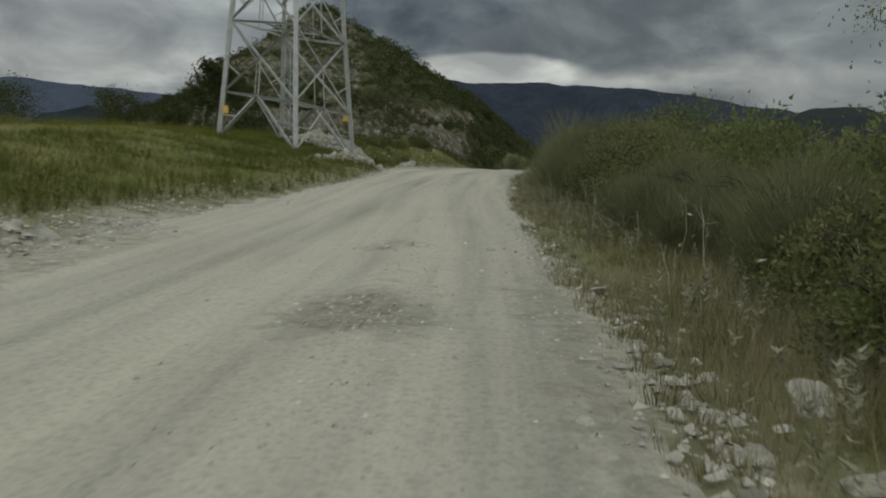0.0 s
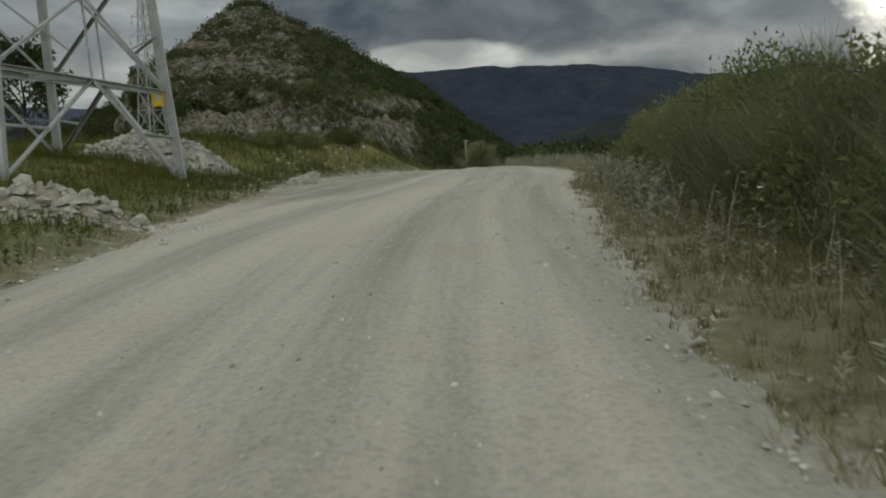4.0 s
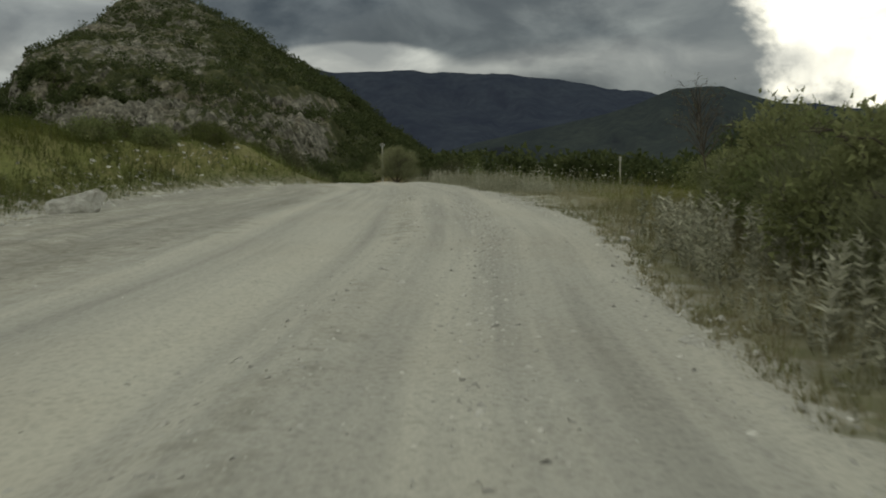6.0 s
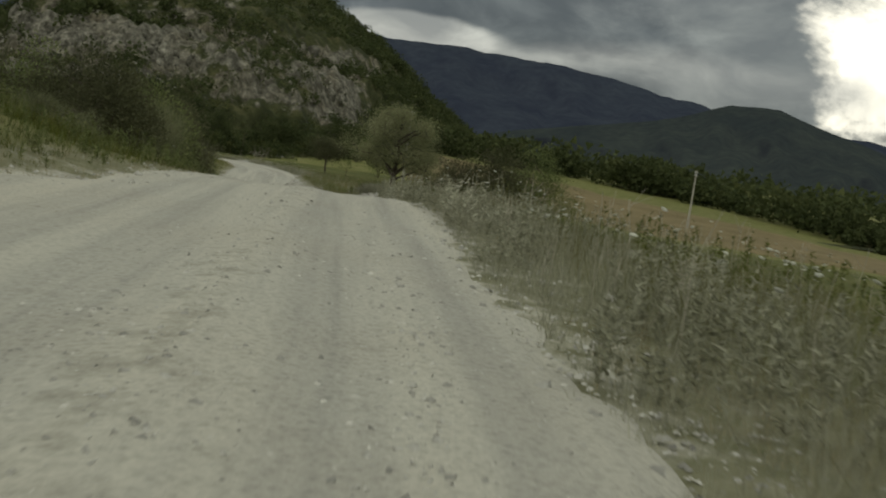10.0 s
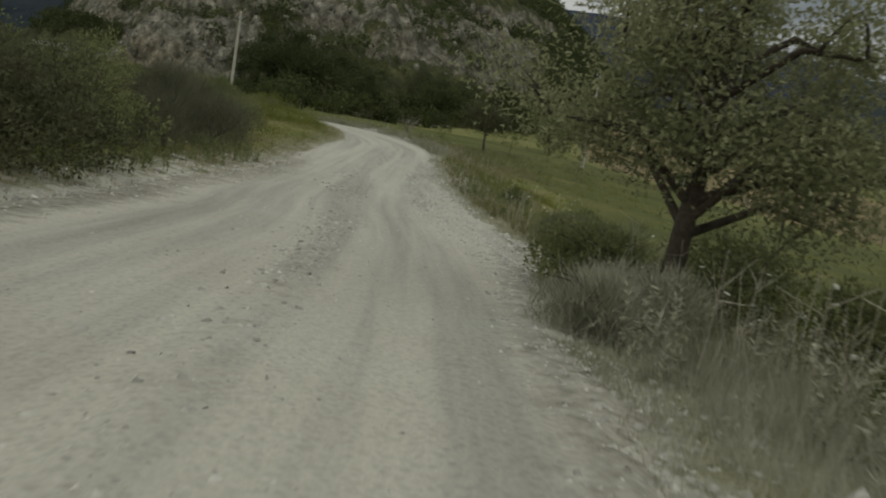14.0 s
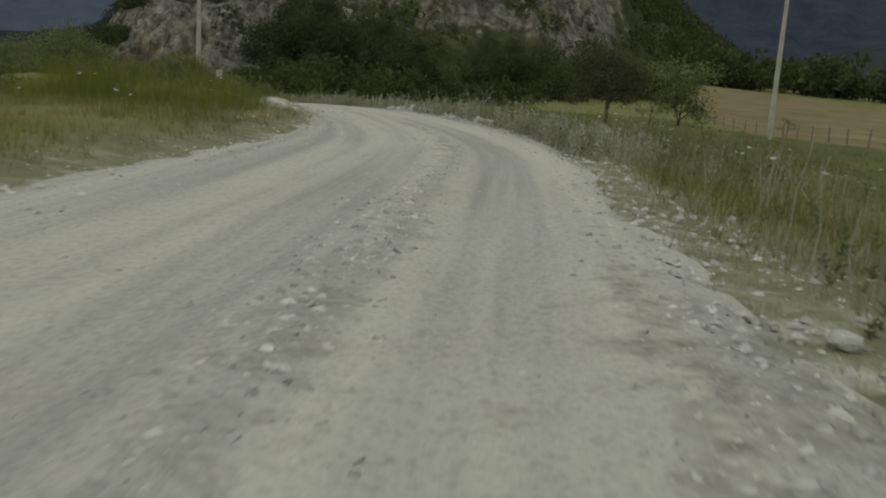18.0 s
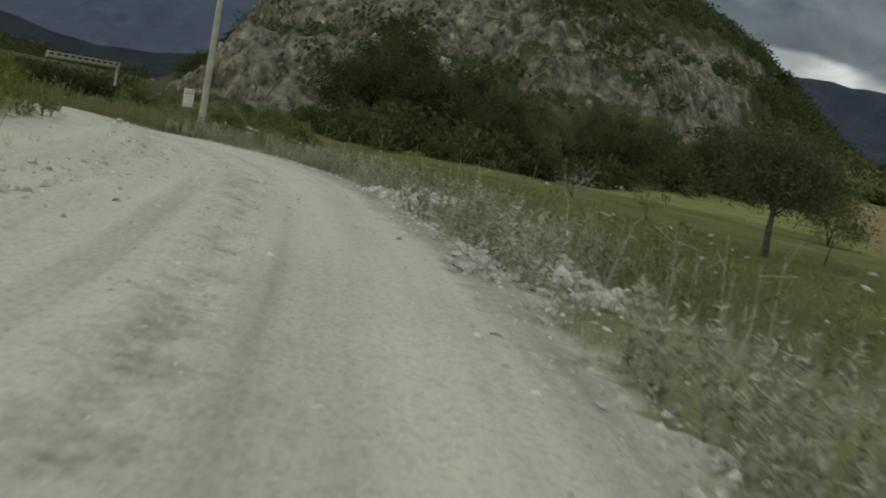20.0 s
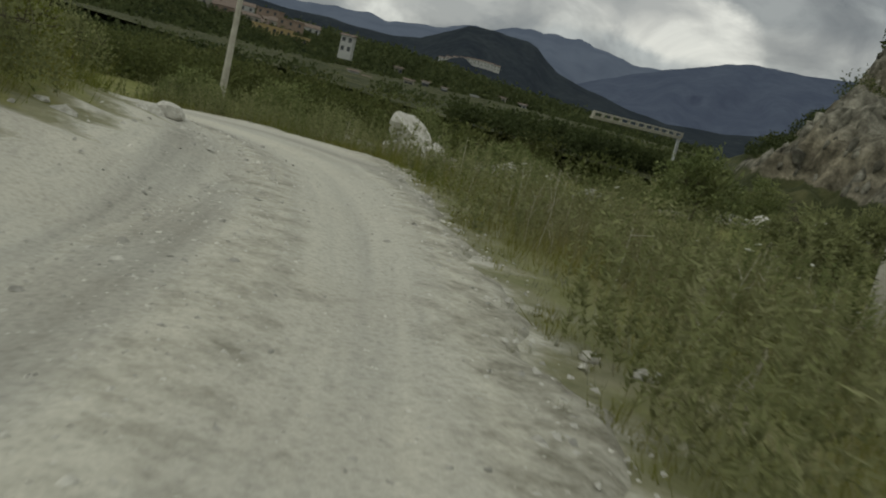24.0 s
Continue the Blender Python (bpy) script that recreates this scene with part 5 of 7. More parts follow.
# stones along the road's edges, and loose gravel on it
rng = rand(11)
for k in range(230):
    s = rng.uniform(-1, 206)
    right = rng.random() < 0.6
    off = rng.normal(0.15, 0.35) if rng.random() < 0.7 else rng.uniform(0.2, 1.6)
    l = float(np.interp(s, RS, RR)) + off if right else -float(np.interp(s, LS, LL)) - off
    r = 0.03 + 0.035 * rng.gamma(1.4, 0.8)
    x, y = (float(q) for q in on_road(s, l))
    stone("stone", "pale limestone stone on the gravel verge", x, y, height(x, y) - 0.02, min(r, 0.1), rng.uniform(0, 6), k, "stones along the track")
for s, l, r in ((8.0, 0.95, 0.11), (6.3, 0.9, 0.08), (4.5, 1.55, 0.17), (7.2, 0.86, 0.06), (3.7, 1.05, 0.12), (3.5, 1.5, 0.15), (3.3, 1.75, 0.14), (6.9, 0.82, 0.07), (5.8, 0.9, 0.08), (4.2, 1.0, 0.08), (5.3, 1.0, 0.07), (9.5, 0.9, 0.08), (5.0, 1.2, 0.06), (190.8, 2.7, 0.2), (189.4, 2.5, 0.17), (138.6, -1.2, 0.05), (138.3, -1.3, 0.045), (137.9, -1.27, 0.06), (137.6, -1.15, 0.05), (138.9, -1.35, 0.04), (7.6, -5.0, 0.12), (8.6, -5.4, 0.16), (9.4, -5.2, 0.1), (6.4, -5.6, 0.14), (10.8, -5.7, 0.15), (111.0, 2.9, 0.14), (112.2, 2.5, 0.12), (177.0, 1.75, 0.14), (176.2, 2.1, 0.17), (178.1, 2.0, 0.15), (175.4, 2.0, 0.14), (194.0, 2.3, 0.2), (191.5, 1.8, 0.16), (199.0, 1.25, 0.1), (118, -5.5, 0.25), (106, -6.2, 0.3), (128, -5.0, 0.2)):
    x, y = (float(q) for q in on_road(s, l))
    stone("stone", "large pale limestone rock half sunk in the verge", x, y, height(x, y) - 0.04, r, s, int(s), "rocks beside the track", (1.2, 0.9, 0.8), BOULDERS)

rng = rand(13)
for k in range(64):
    s, l = 130.2 + rng.normal() * 1.3, -1.25 + rng.normal() * 0.28
    if k % 4 == 0:
        s, l = 138.0 + rng.normal() * 0.7, -1.25 + rng.normal() * 0.15
    x, y = (float(q) for q in on_road(s, l))
    stone("stone", "grey broken stone loose on the track", x, y, float(road_z(s, l)) - 0.005, rng.uniform(0.025, 0.075), rng.uniform(0, 6), k, "loose stones on the track", (1.2, 0.9, 0.8))
rng = rand(12)
for k in range(46):
    s = 178 + 56 * (k + rng.uniform(0, 0.9)) / 46
    x, y = (float(q) for q in on_road(s, -float(np.interp(s, LS, LL)) - float(shelf(s)) - 0.2 + rng.normal() * 0.2))
    stone("stone", "pale dusty stone along the foot of the weedy bank", x, y, height(x, y) - 0.03, rng.uniform(0.06, 0.2), rng.uniform(0, 6), k, "stones of the bank", (1.2, 0.9, 0.9))


def scatter_gravel(name, label, n, seed, r, where):
    rng = rand(seed)
    s = rng.uniform(-2, 216, n)
    l = where(s, rng)
    L, R = np.interp(s, LS, LL), np.interp(s, RS, RR)
    x, y = on_road(s, l)
    z = np.where((l > -L) & (l < R), road_z(s, l), land(x, y))
    rr = r * rng.gamma(2.0, 0.5, n)
    ob = new(name, npmesh(name, *pebbles(np.stack([x, y, z + rr * 0.15], 1), np.minimum(rr, 0.045), rng), M_PEBBLE))
    tagged(ob, label, "gravel", kind="stuff")


scatter_gravel("gravel", "loose grey gravel ridge between the wheel tracks", 15000, 21, 0.008, lambda s, rng: -0.85 + 0.2 * np.sin(s * 0.11) + rng.normal(size=len(s)) * 0.32)
scatter_gravel("gravel", "loose pebbles strewn over the whole track", 30000, 22, 0.0058, lambda s, rng: -np.interp(s, LS, LL) + rng.random(len(s)) * (np.interp(s, LS, LL) + np.interp(s, RS, RR)))
scatter_gravel("gravel", "coarse stones along the weedy edge of the track", 11000, 23, 0.012, lambda s, rng: np.interp(s, RS, RR) - 0.05 + rng.normal(size=len(s)) * 0.28)
scatter_gravel("gravel", "coarse stones spilled along the meadow side of the track", 11000, 24, 0.013, lambda s, rng: -np.interp(s, LS, LL) + 0.1 + rng.normal(size=len(s)) * 0.45)


def cluster(label, n, seed, spots, r):
    """Stones gathered round some places on the track: (along, across, spread along, spread across)."""
    rng = rand(seed)
    c = np.array(spots, float)
    k = rng.integers(0, len(c), n)
    s, l = c[k, 0] + rng.normal(size=n) * c[k, 2], c[k, 1] + rng.normal(size=n) * c[k, 3]
    x, y = on_road(s, l)
    L, R = np.interp(s, LS, LL), np.interp(s, RS, RR)
    z = np.where((l > -L) & (l < R), road_z(s, l), land(x, y))
    rr = np.minimum(r * rng.gamma(1.6, 0.5, n), 2.2 * r)
    ob = new("gravel", npmesh("gravel", *pebbles(np.stack([x, y, z + rr * 0.2], 1), rr, rng), M_PEBBLE))
    tagged(ob, label, "gravel", kind="stuff")


cluster("broken stones in and round the potholes", 420, 25, [(6.3, -0.9, 0.3, 0.25), (11, -1.1, 0.25, 0.2)], 0.012)
cluster("coarse stones pushed together by the wheels", 6500, 26, [(138, -1.25, 1.0, 0.26), (139.5, -1.2, 2.0, 0.25), (141, 0.75, 1.6, 0.14), (146, 1.0, 2.2, 0.18), (128, 0.8, 3.0, 0.2), (150, -0.9, 3.0, 0.2), (118, -1.1, 4.0, 0.25)], 0.017)
cluster("stony rubble spilled along the shoulders", 11000, 27, [(6, -5.0, 4.0, 0.4), (11, -5.5, 2.5, 0.4), (15, -5.6, 3.0, 0.4), (121.8, 2.4, 1.0, 0.25), (108, -4.8, 4.0, 0.5), (118, -5.0, 5.0, 0.45), (130, -4.4, 5.0, 0.4), (110, 1.6, 3.0, 0.35), (117, 1.9, 3.0, 0.35), (133, 2.1, 3.0, 0.4), (139, 2.2, 3.0, 0.45), (144, 2.6, 3.0, 0.4), (149, 2.2, 3.0, 0.45), (155, 1.7, 3.5, 0.4), (161, 1.7, 3.0, 0.35), (175, 1.8, 4.0, 0.3), (186, 1.9, 5.0, 0.35), (4.5, 1.0, 2.5, 0.15)], 0.021)
cluster("pale stones scattered on the foot of the grassy mound", 700, 28, [(72, -10.6, 3, 0.7), (77, -11.0, 3, 0.9), (82, -10.4, 3, 1.0), (86, -8.6, 2, 0.9), (64, -9.6, 3, 0.6)], 0.06)
cluster("coarse grey stones along the middle and the shoulder of the track", 17000, 29, [(66, 0.3, 4, 0.16), (74, 0.25, 4, 0.16), (82, 0.2, 4, 0.18), (80, -1.3, 3, 0.35), (73, -1.2, 2.5, 0.4), (70, 1.6, 4, 0.3), (77, 1.6, 4, 0.3), (84, 1.6, 4, 0.3), (114, 1.5, 3, 0.3), (119, 1.45, 3, 0.32), (124, 1.4, 3, 0.3), (130, 1.4, 3, 0.3), (136, 1.6, 3, 0.3), (50, 0.2, 5, 0.2), (58, 0.25, 4, 0.2)], 0.0115)
cluster("pale stones over the bank at the bend", 2600, 28, [(182, -5.6, 5.0, 0.5), (195, -5.4, 6.0, 0.5), (208, -4.8, 6.0, 0.5), (222, -2.6, 6.0, 0.4)], 0.022)


# ---- fields, woods and the town ----
def patch(name, label, near, far, n, m, material, lift=0.06, cat="field"):
    """A sheet laid on the land between two lines."""
    u, v = np.linspace(0, 1, n), np.linspace(0, 1, m)

    def along(p):
        p = np.array(p, float)
        c = np.r_[0, np.cumsum(np.hypot(*np.diff(p, axis=0).T))]
        return np.stack([np.interp(u * c[-1], c, p[:, k]) for k in (0, 1)], 1)

    a, b = along(near), along(far)
    P = a[:, None] * (1 - v[None, :, None]) + b[:, None] * v[None, :, None]
    P = P + 0.8 * np.stack([fbm(P[..., 0] * 0.3, P[..., 1] * 0.3, 2, 81), fbm(P[..., 0] * 0.3, P[..., 1] * 0.3, 2, 83)], -1) * np.minimum(1, (lift * 20))
    ed = np.minimum(np.minimum(u, 1 - u)[:, None] * n, np.minimum(v, 1 - v)[None] * m)
    Z = land(P[..., 0], P[..., 1]) + lift - 0.4 * smooth01(1.6, 0, ed)
    ob = new(name, npmesh(name, np.concatenate([P, Z[..., None]], -1).reshape(-1, 3), grid_faces(n, m), material, True))
    return tagged(ob, label, cat, kind="structure")


patch("field", "brown stubble field beyond the meadow", [(18.5, 266), (22, 236), (24.5, 205), (30, 190), (45, 178), (75, 168)], [(18, 384), (34, 378), (70, 334), (105, 290), (122, 210)], 60, 60, M_CROP, 0.12)
M_MEADOW = mat("mown_meadow", [(0.32, (0.05, 0.06, 0.012)), (0.5, (0.08, 0.088, 0.019)), (0.66, (0.125, 0.12, 0.034))], 0.2, 8, 0.95, (3.0, 0.25), 0.6, dist=0.08)
patch("meadow", "bright green meadow below the road", [(9.5, 100), (9.5, 140), (8, 160), (3.5, 176), (-6, 190), (-14, 204), (-28, 215), (-48, 224)], [(60, 95), (70, 165), (44, 175), (29, 187), (23, 205), (20.5, 236), (16, 262), (-16, 258), (-46, 252)], 70, 40, M_MEADOW, 0.05, "meadow")


def clumps(name, label, P, R, leaf, per, seed, material, flat=0.85, kind="stuff"):
    """Far shrubs and tree crowns: ragged clumps of leaves at the points P, of radius R."""
    rng = rand(seed)
    n = len(P)
    k = np.repeat(np.arange(n), per)
    d = unit(rng.normal(size=(len(k), 3)))
    lump = 1 + 0.3 * np.sin(d[:, 0] * 5 + k) * np.cos(d[:, 1] * 6 + 2 * k)
    r = R[k] * lump * rng.random(len(k)) ** 0.35
    Q = P[k] + d * r[:, None] * (1, 1, flat)
    V, F = leaf_tris(Q, 1.0, 1.0, rng, 0.1, ways=d)
    s = (leaf * np.sqrt(R[k] / R.mean()))[:, None]
    V = (V.reshape(-1, 3, 3) - Q[:, None]) * s[:, None] + Q[:, None]
    ob = new(name, npmesh(name, V.reshape(-1, 3), F, material))
    return tagged(ob, label, "woods", kind=kind)


# scrub on the hill: small oaks over its flanks, bands of shrubs on the rocky front
def on_hill(n, seed, x0, x1, y0, y1):
    rng = rand(seed)
    x, y = rng.uniform(x0, x1, n), rng.uniform(y0, y1, n)
    z, e = hill(x, y), 1.5
    sl = np.hypot((hill(x + e, y) - hill(x - e, y)) / (2 * e), (hill(x, y + e) - hill(x, y - e)) / (2 * e))
    return rng, x, y, z, sl


rng, x, y, z, sl = on_hill(9000, 31, -250, 110, 290, 650)
face = smooth01(10, -14, x - 0.1 * (y - 336) + 0.55 * (z - 30)) * smooth01(-138, -112, x)  # the rocky front
dens = 0.95 * (1 - face) + face * (0.05 + 0.3 * smooth01(96, 106, z)) - 0.5 * smooth01(1.0, 1.6, sl)
keep = (rng.random(len(x)) < dens + 0.25 * fbm(x * 0.03, y * 0.03, 2, 92)) & (z > -4) & (y < 628)
x, y, z = x[keep], y[keep], z[keep]
R = rng.uniform(1.7, 3.4, len(x)) * (1 + 0.25 * smooth01(380, 600, y))
clumps("woods", "small dark oaks covering the flanks of the hill", np.stack([x, y, z + R * 0.55], 1), R, 0.78, 64, 32, M_DARK)
rng, x, y, z, sl = on_hill(15000, 34, -150, 20, 288, 628)
band_ = fbm(x * 0.03, (y + 3 * z) * 0.045, 3, 91)
quarry = smooth01(-40, -50, x - 0.3 * (y - 300)) * smooth01(350, 330, y)
dens = 0.44 + 0.8 * band_ - 0.4 * smooth01(0.9, 1.6, sl) - 0.5 * quarry + 0.3 * smooth01(10, 2, z) - 0.22 * smooth01(34, 46, z) * smooth01(-16, -40, x + 0.35 * (z - 40))
keep = (rng.random(len(x)) < dens * (1.0 - 0.45 * smooth01(330, 600, y))) & (z > -4)
x, y, z = x[keep], y[keep], z[keep]
R = rng.uniform(0.55, 1.15, len(x)) * (1 + 1.8 * rng.random(len(x)) ** 2) * (1 + 0.4 * smooth01(380, 600, y))
half = rng.random(len(x)) < 0.6
close = (y < 350) & (x < -30)
clumps("scrub", "dark green scrub between the crags of the hill", np.stack([x, y, z + R * 0.35], 1)[half & ~close], R[half & ~close], 0.42, 44, 32, M_DARK)
clumps("scrub", "lighter green bushes scattered over the hillside", np.stack([x, y, z + R * 0.25], 1)[~half & ~close], R[~half & ~close] * 0.85, 0.36, 36, 33, M_SCRUB)
clumps("scrub", "dark scrub growing out of the quarried face", np.stack([x, y, z + R * 0.35], 1)[half & close], R[half & close], 0.19, 170, 47, M_DARK)
clumps("scrub", "olive scrub and dry grass on the ledges of the quarried face", np.stack([x, y, z + R * 0.2], 1)[~half & close], R[~half & close] * 0.85, 0.18, 140, 49, M_SCRUB)

# crags: blocks of broken limestone that stand out of the steep front, the rib and the quarried face
def crags(label, n, seed, x0, x1, y0, y1, size, tall, want):
    rng, x, y, z, sl = on_hill(n, seed, x0, x1, y0, y1)
    keep = (rng.random(n) < want(x, y, z, sl)) & (z > -3)
    x, y, z = x[keep], y[keep], z[keep]
    shapes = []
    for k in range(6):
        me = rock_mesh("crag", 700 + k, M_CRAG, 2 if k < 2 else 1, 0.45, 1.0)
        V = np.empty(len(me.vertices) * 3, np.float32)
        me.vertices.foreach_get("co", V)
        F = np.empty(len(me.polygons) * 3, np.int32)
        me.polygons.foreach_get("vertices", F)
        shapes.append((V.reshape(-1, 3), F.reshape(-1, 3)))
    out = []
    for k in range(len(x)):
        V, F = shapes[k % 6]
        r = size * rng.gamma(3.0, 0.33)
        a = rng.uniform(0, 6.28)
        c, q = math.cos(a), math.sin(a)
        W = V * (r * rng.uniform(0.8, 1.3), r * 0.8, r * tall * rng.uniform(0.7, 1.3))
        W = np.stack([W[:, 0] * c - W[:, 1] * q, W[:, 0] * q + W[:, 1] * c, W[:, 2]], 1)
        W[:, 1] += W[:, 2] * 0.35  # they lean back into the slope
        out.append((W + (x[k], y[k], z[k] - 0.3 * r), F))
    tagged(new("crags", npmesh("crags", *merge(out), M_CRAG)), label, "rock", kind="stuff")


crags("pale broken limestone crags on the front of the hill", 6500, 37, -120, 16, 300, 430, 1.05, 1.4, lambda x, y, z, sl: 0.75 * (bare(x, y, z, sl) - 0.25) * smooth01(0.0, 0.7, fbm(x * 0.07, y * 0.07, 2, 95)) * smooth01(0.6, 1.1, sl))
crags("cracked grey blocks of the quarried face", 2400, 40, -100, -35, 284, 345, 0.55, 1.5, lambda x, y, z, sl: 0.8 * bare(x, y, z, sl) * smooth01(0.5, 1.0, sl))

rng = rand(36)
u = rng.random(70)
x, y = -98 + 52 * u + rng.normal(size=70) * 3, 352 + 14 * np.sin(u * 7) + rng.normal(size=70) * 5
R = rng.uniform(1.4, 2.6, 70)
clumps("woods", "dark small trees along the rim of the quarried face", np.stack([x, y, hill(x, y) + R * 0.8], 1), R, 0.8, 90, 35, M_DARK)

# woods at the hill's foot
rng = rand(35)
n = 900
x, y = rng.uniform(-62, 75, n), rng.uniform(236, 322, n)
near = np.interp(x, (-62, -45, -27, -17, -5, 8, 30, 75), (276, 264, 243, 256, 272, 284, 300, 312))
keep = (y > near) & (y < near + 42)
keep &= (x < 17) & (x > -48 + 2.5 * fbm(y * 0.2, x * 0, 2, 5))
keep &= ~((np.abs(x + 11) < 6) & (np.abs(y - 279) < 5))
x, y = x[keep], y[keep]
hz = np.maximum(land(x, y), hill(x, y) - 1)
R = rng.uniform(1.6, 3.2, len(x)) * (0.7 + 0.3 * smooth01(0, 14, y - np.interp(x, (-62, -45, -27, -17, -5, 8, 30, 75), (276, 264, 243, 256, 272, 284, 300, 312))))
clumps("woods", "dense dark hedge and oak wood at the foot of the hill", np.stack([x, y, hz + R * 0.75], 1), R, 0.42, 260, 36, M_DARK)
k = rng.random(len(x)) < 0.4
clumps("woods", "mid-green bushes along the front of the oak wood", np.stack([x, y - 3.0, hz + R * 0.45], 1)[k], R[k] * 0.65, 0.3, 200, 37, M_SCRUB)
k = rng.random(len(x)) < 0.3
clumps("woods", "olive-brown brambles before the oak wood", np.stack([x + 1.5, y - 4.0, hz + R * 0.2], 1)[k], R[k] * 0.5, 0.26, 150, 38, M_THORN)

# the line of trees beyond the stubble field
rng = rand(38)
tl = np.array([(8, 385), (30, 384), (60, 372), (100, 344), (122, 300), (128, 240), (150, 170), (200, 110)], float)
c = np.r_[0, np.cumsum(np.hypot(*np.diff(tl, axis=0).T))]
u = rng.uniform(0, c[-1], 420)
x, y = np.interp(u, c, tl[:, 0]) + np.abs(rng.normal(size=420)) * 16 + 3, np.interp(u, c, tl[:, 1]) + np.abs(rng.normal(size=420)) * 16 + 3
R = rng.uniform(1.4, 3.4, 420) * (1 + 0.9 * (fbm(x * 0.06, y * 0.06, 2, 45) > 0.15))
clumps("woods", "dark line of tall trees beyond the stubble field", np.stack([x, y, land(x, y) + R * 0.95], 1), R, 0.95, 110, 39, M_DARK)
rng = rand(40)
x, y = rng.uniform(30, 700, 900), rng.uniform(120, 1100, 900)
keep = (y > 400 - 1.1 * (x - 60)) & (x > 140 - 0.2 * (y - 200))
x, y = x[keep], y[keep]
R = rng.uniform(4, 9, len(x))
clumps("woods", "far woods filling the valley floor", np.stack([x, y, land(x, y) + R * 0.6], 1), R, 2.2, 40, 41, M_DARK)

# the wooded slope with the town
# near-black green: the shade between the trees is put into the floor's colour
M_TOWN = mat("shaded_wood_floor", [(0.35, (0.01, 0.014, 0.008)), (0.6, (0.02, 0.026, 0.012))], 0.03, 8, 1.0, (0.2, 0.3), 0.0, spec=0.0)


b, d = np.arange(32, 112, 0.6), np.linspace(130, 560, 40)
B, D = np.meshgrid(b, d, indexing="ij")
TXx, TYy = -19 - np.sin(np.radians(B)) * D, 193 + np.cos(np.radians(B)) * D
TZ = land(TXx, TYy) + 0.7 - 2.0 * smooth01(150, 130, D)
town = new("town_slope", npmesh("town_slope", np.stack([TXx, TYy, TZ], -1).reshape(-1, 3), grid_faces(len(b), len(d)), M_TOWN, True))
tagged(town, "slope below the hill town, coloured like shaded wood floor", "slope", kind="structure")
M_WALLS = [mat("ochre_plaster", [(0.3, (0.36, 0.27, 0.13)), (0.7, (0.44, 0.33, 0.17))], 0.5, 4, 0.9, None, 0.0),
           mat("cream_plaster", [(0.3, (0.27, 0.25, 0.21)), (0.7, (0.36, 0.335, 0.29))], 0.5, 4, 0.9, None, 0.0),
           mat("white_plaster", [(0.3, (0.33, 0.33, 0.32)), (0.7, (0.42, 0.42, 0.4))], 0.5, 4, 0.9, None, 0.0),
           mat("brick_plaster", [(0.3, (0.2, 0.15, 0.115)), (0.7, (0.27, 0.2, 0.155))], 0.5, 4, 0.9, None, 0.0)]
M_TILE = mat("terracotta_roof", [(0.3, (0.11, 0.085, 0.07)), (0.7, (0.17, 0.13, 0.108))], 1.0, 5, 0.9, None, 0.0)
M_GLASS = mat("dark_window_glass", [(0.3, (0.03, 0.035, 0.04)), (0.7, (0.07, 0.075, 0.08))], 1.0, 3, 0.2, None, 0.0, spec=0.5)


def house(label, x, y, z, w, dp, storeys, wall, turn, flat=False, group="houses of the town"):
    """A house with its storeys, windows and roof."""
    h = storeys * 3.0
    t = thing("house", label, "house", group, at=(x, y, z))
    t.rotation_euler = (0, 0, turn)
    part("wall", box_mesh("wall", (w, dp, h + 2), wall, 0.0, (0, 0, h / 2 - 1)), wall, t)
    bm = bmesh.new()
    if flat:
        bmesh.ops.create_cube(bm, size=1, matrix=Matrix.Translation((0, 0, h + 0.2)) @ Matrix.Diagonal((w + 0.6, dp + 0.6, 0.4, 1)))
    else:
        o = 0.5
        v = [bm.verts.new(q) for q in ((-w / 2 - o, -dp / 2 - o, h), (w / 2 + o, -dp / 2 - o, h), (w / 2 + o, dp / 2 + o, h), (-w / 2 - o, dp / 2 + o, h), (-w / 2 - o, 0, h + dp * 0.22), (w / 2 + o, 0, h + dp * 0.22))]
        for f in ((0, 1, 5, 4), (2, 3, 4, 5), (0, 4, 3), (1, 2, 5), (3, 2, 1, 0)):
            bm.faces.new([v[k] for k in f])
    part("roof", bm, M_TILE if not flat else wall, t)
    nx = max(2, int(w / 3.2))
    me = box_mesh("window", (1.2, 0.12, 1.5), M_GLASS)
    for side in (-1, 1):
        for k in range(storeys):
            for i in range(nx):
                q = part("window", me, M_GLASS, t)
                q.location = ((i + 0.5) * w / nx - w / 2, side * dp / 2, 1.6 + k * 3.0)
    return t


def in_town(b, e, d):
    return -19.2 - math.sin(radians(b)) * d, 193.2 + math.cos(radians(b)) * d, -1.5 + d * math.tan(radians(e))


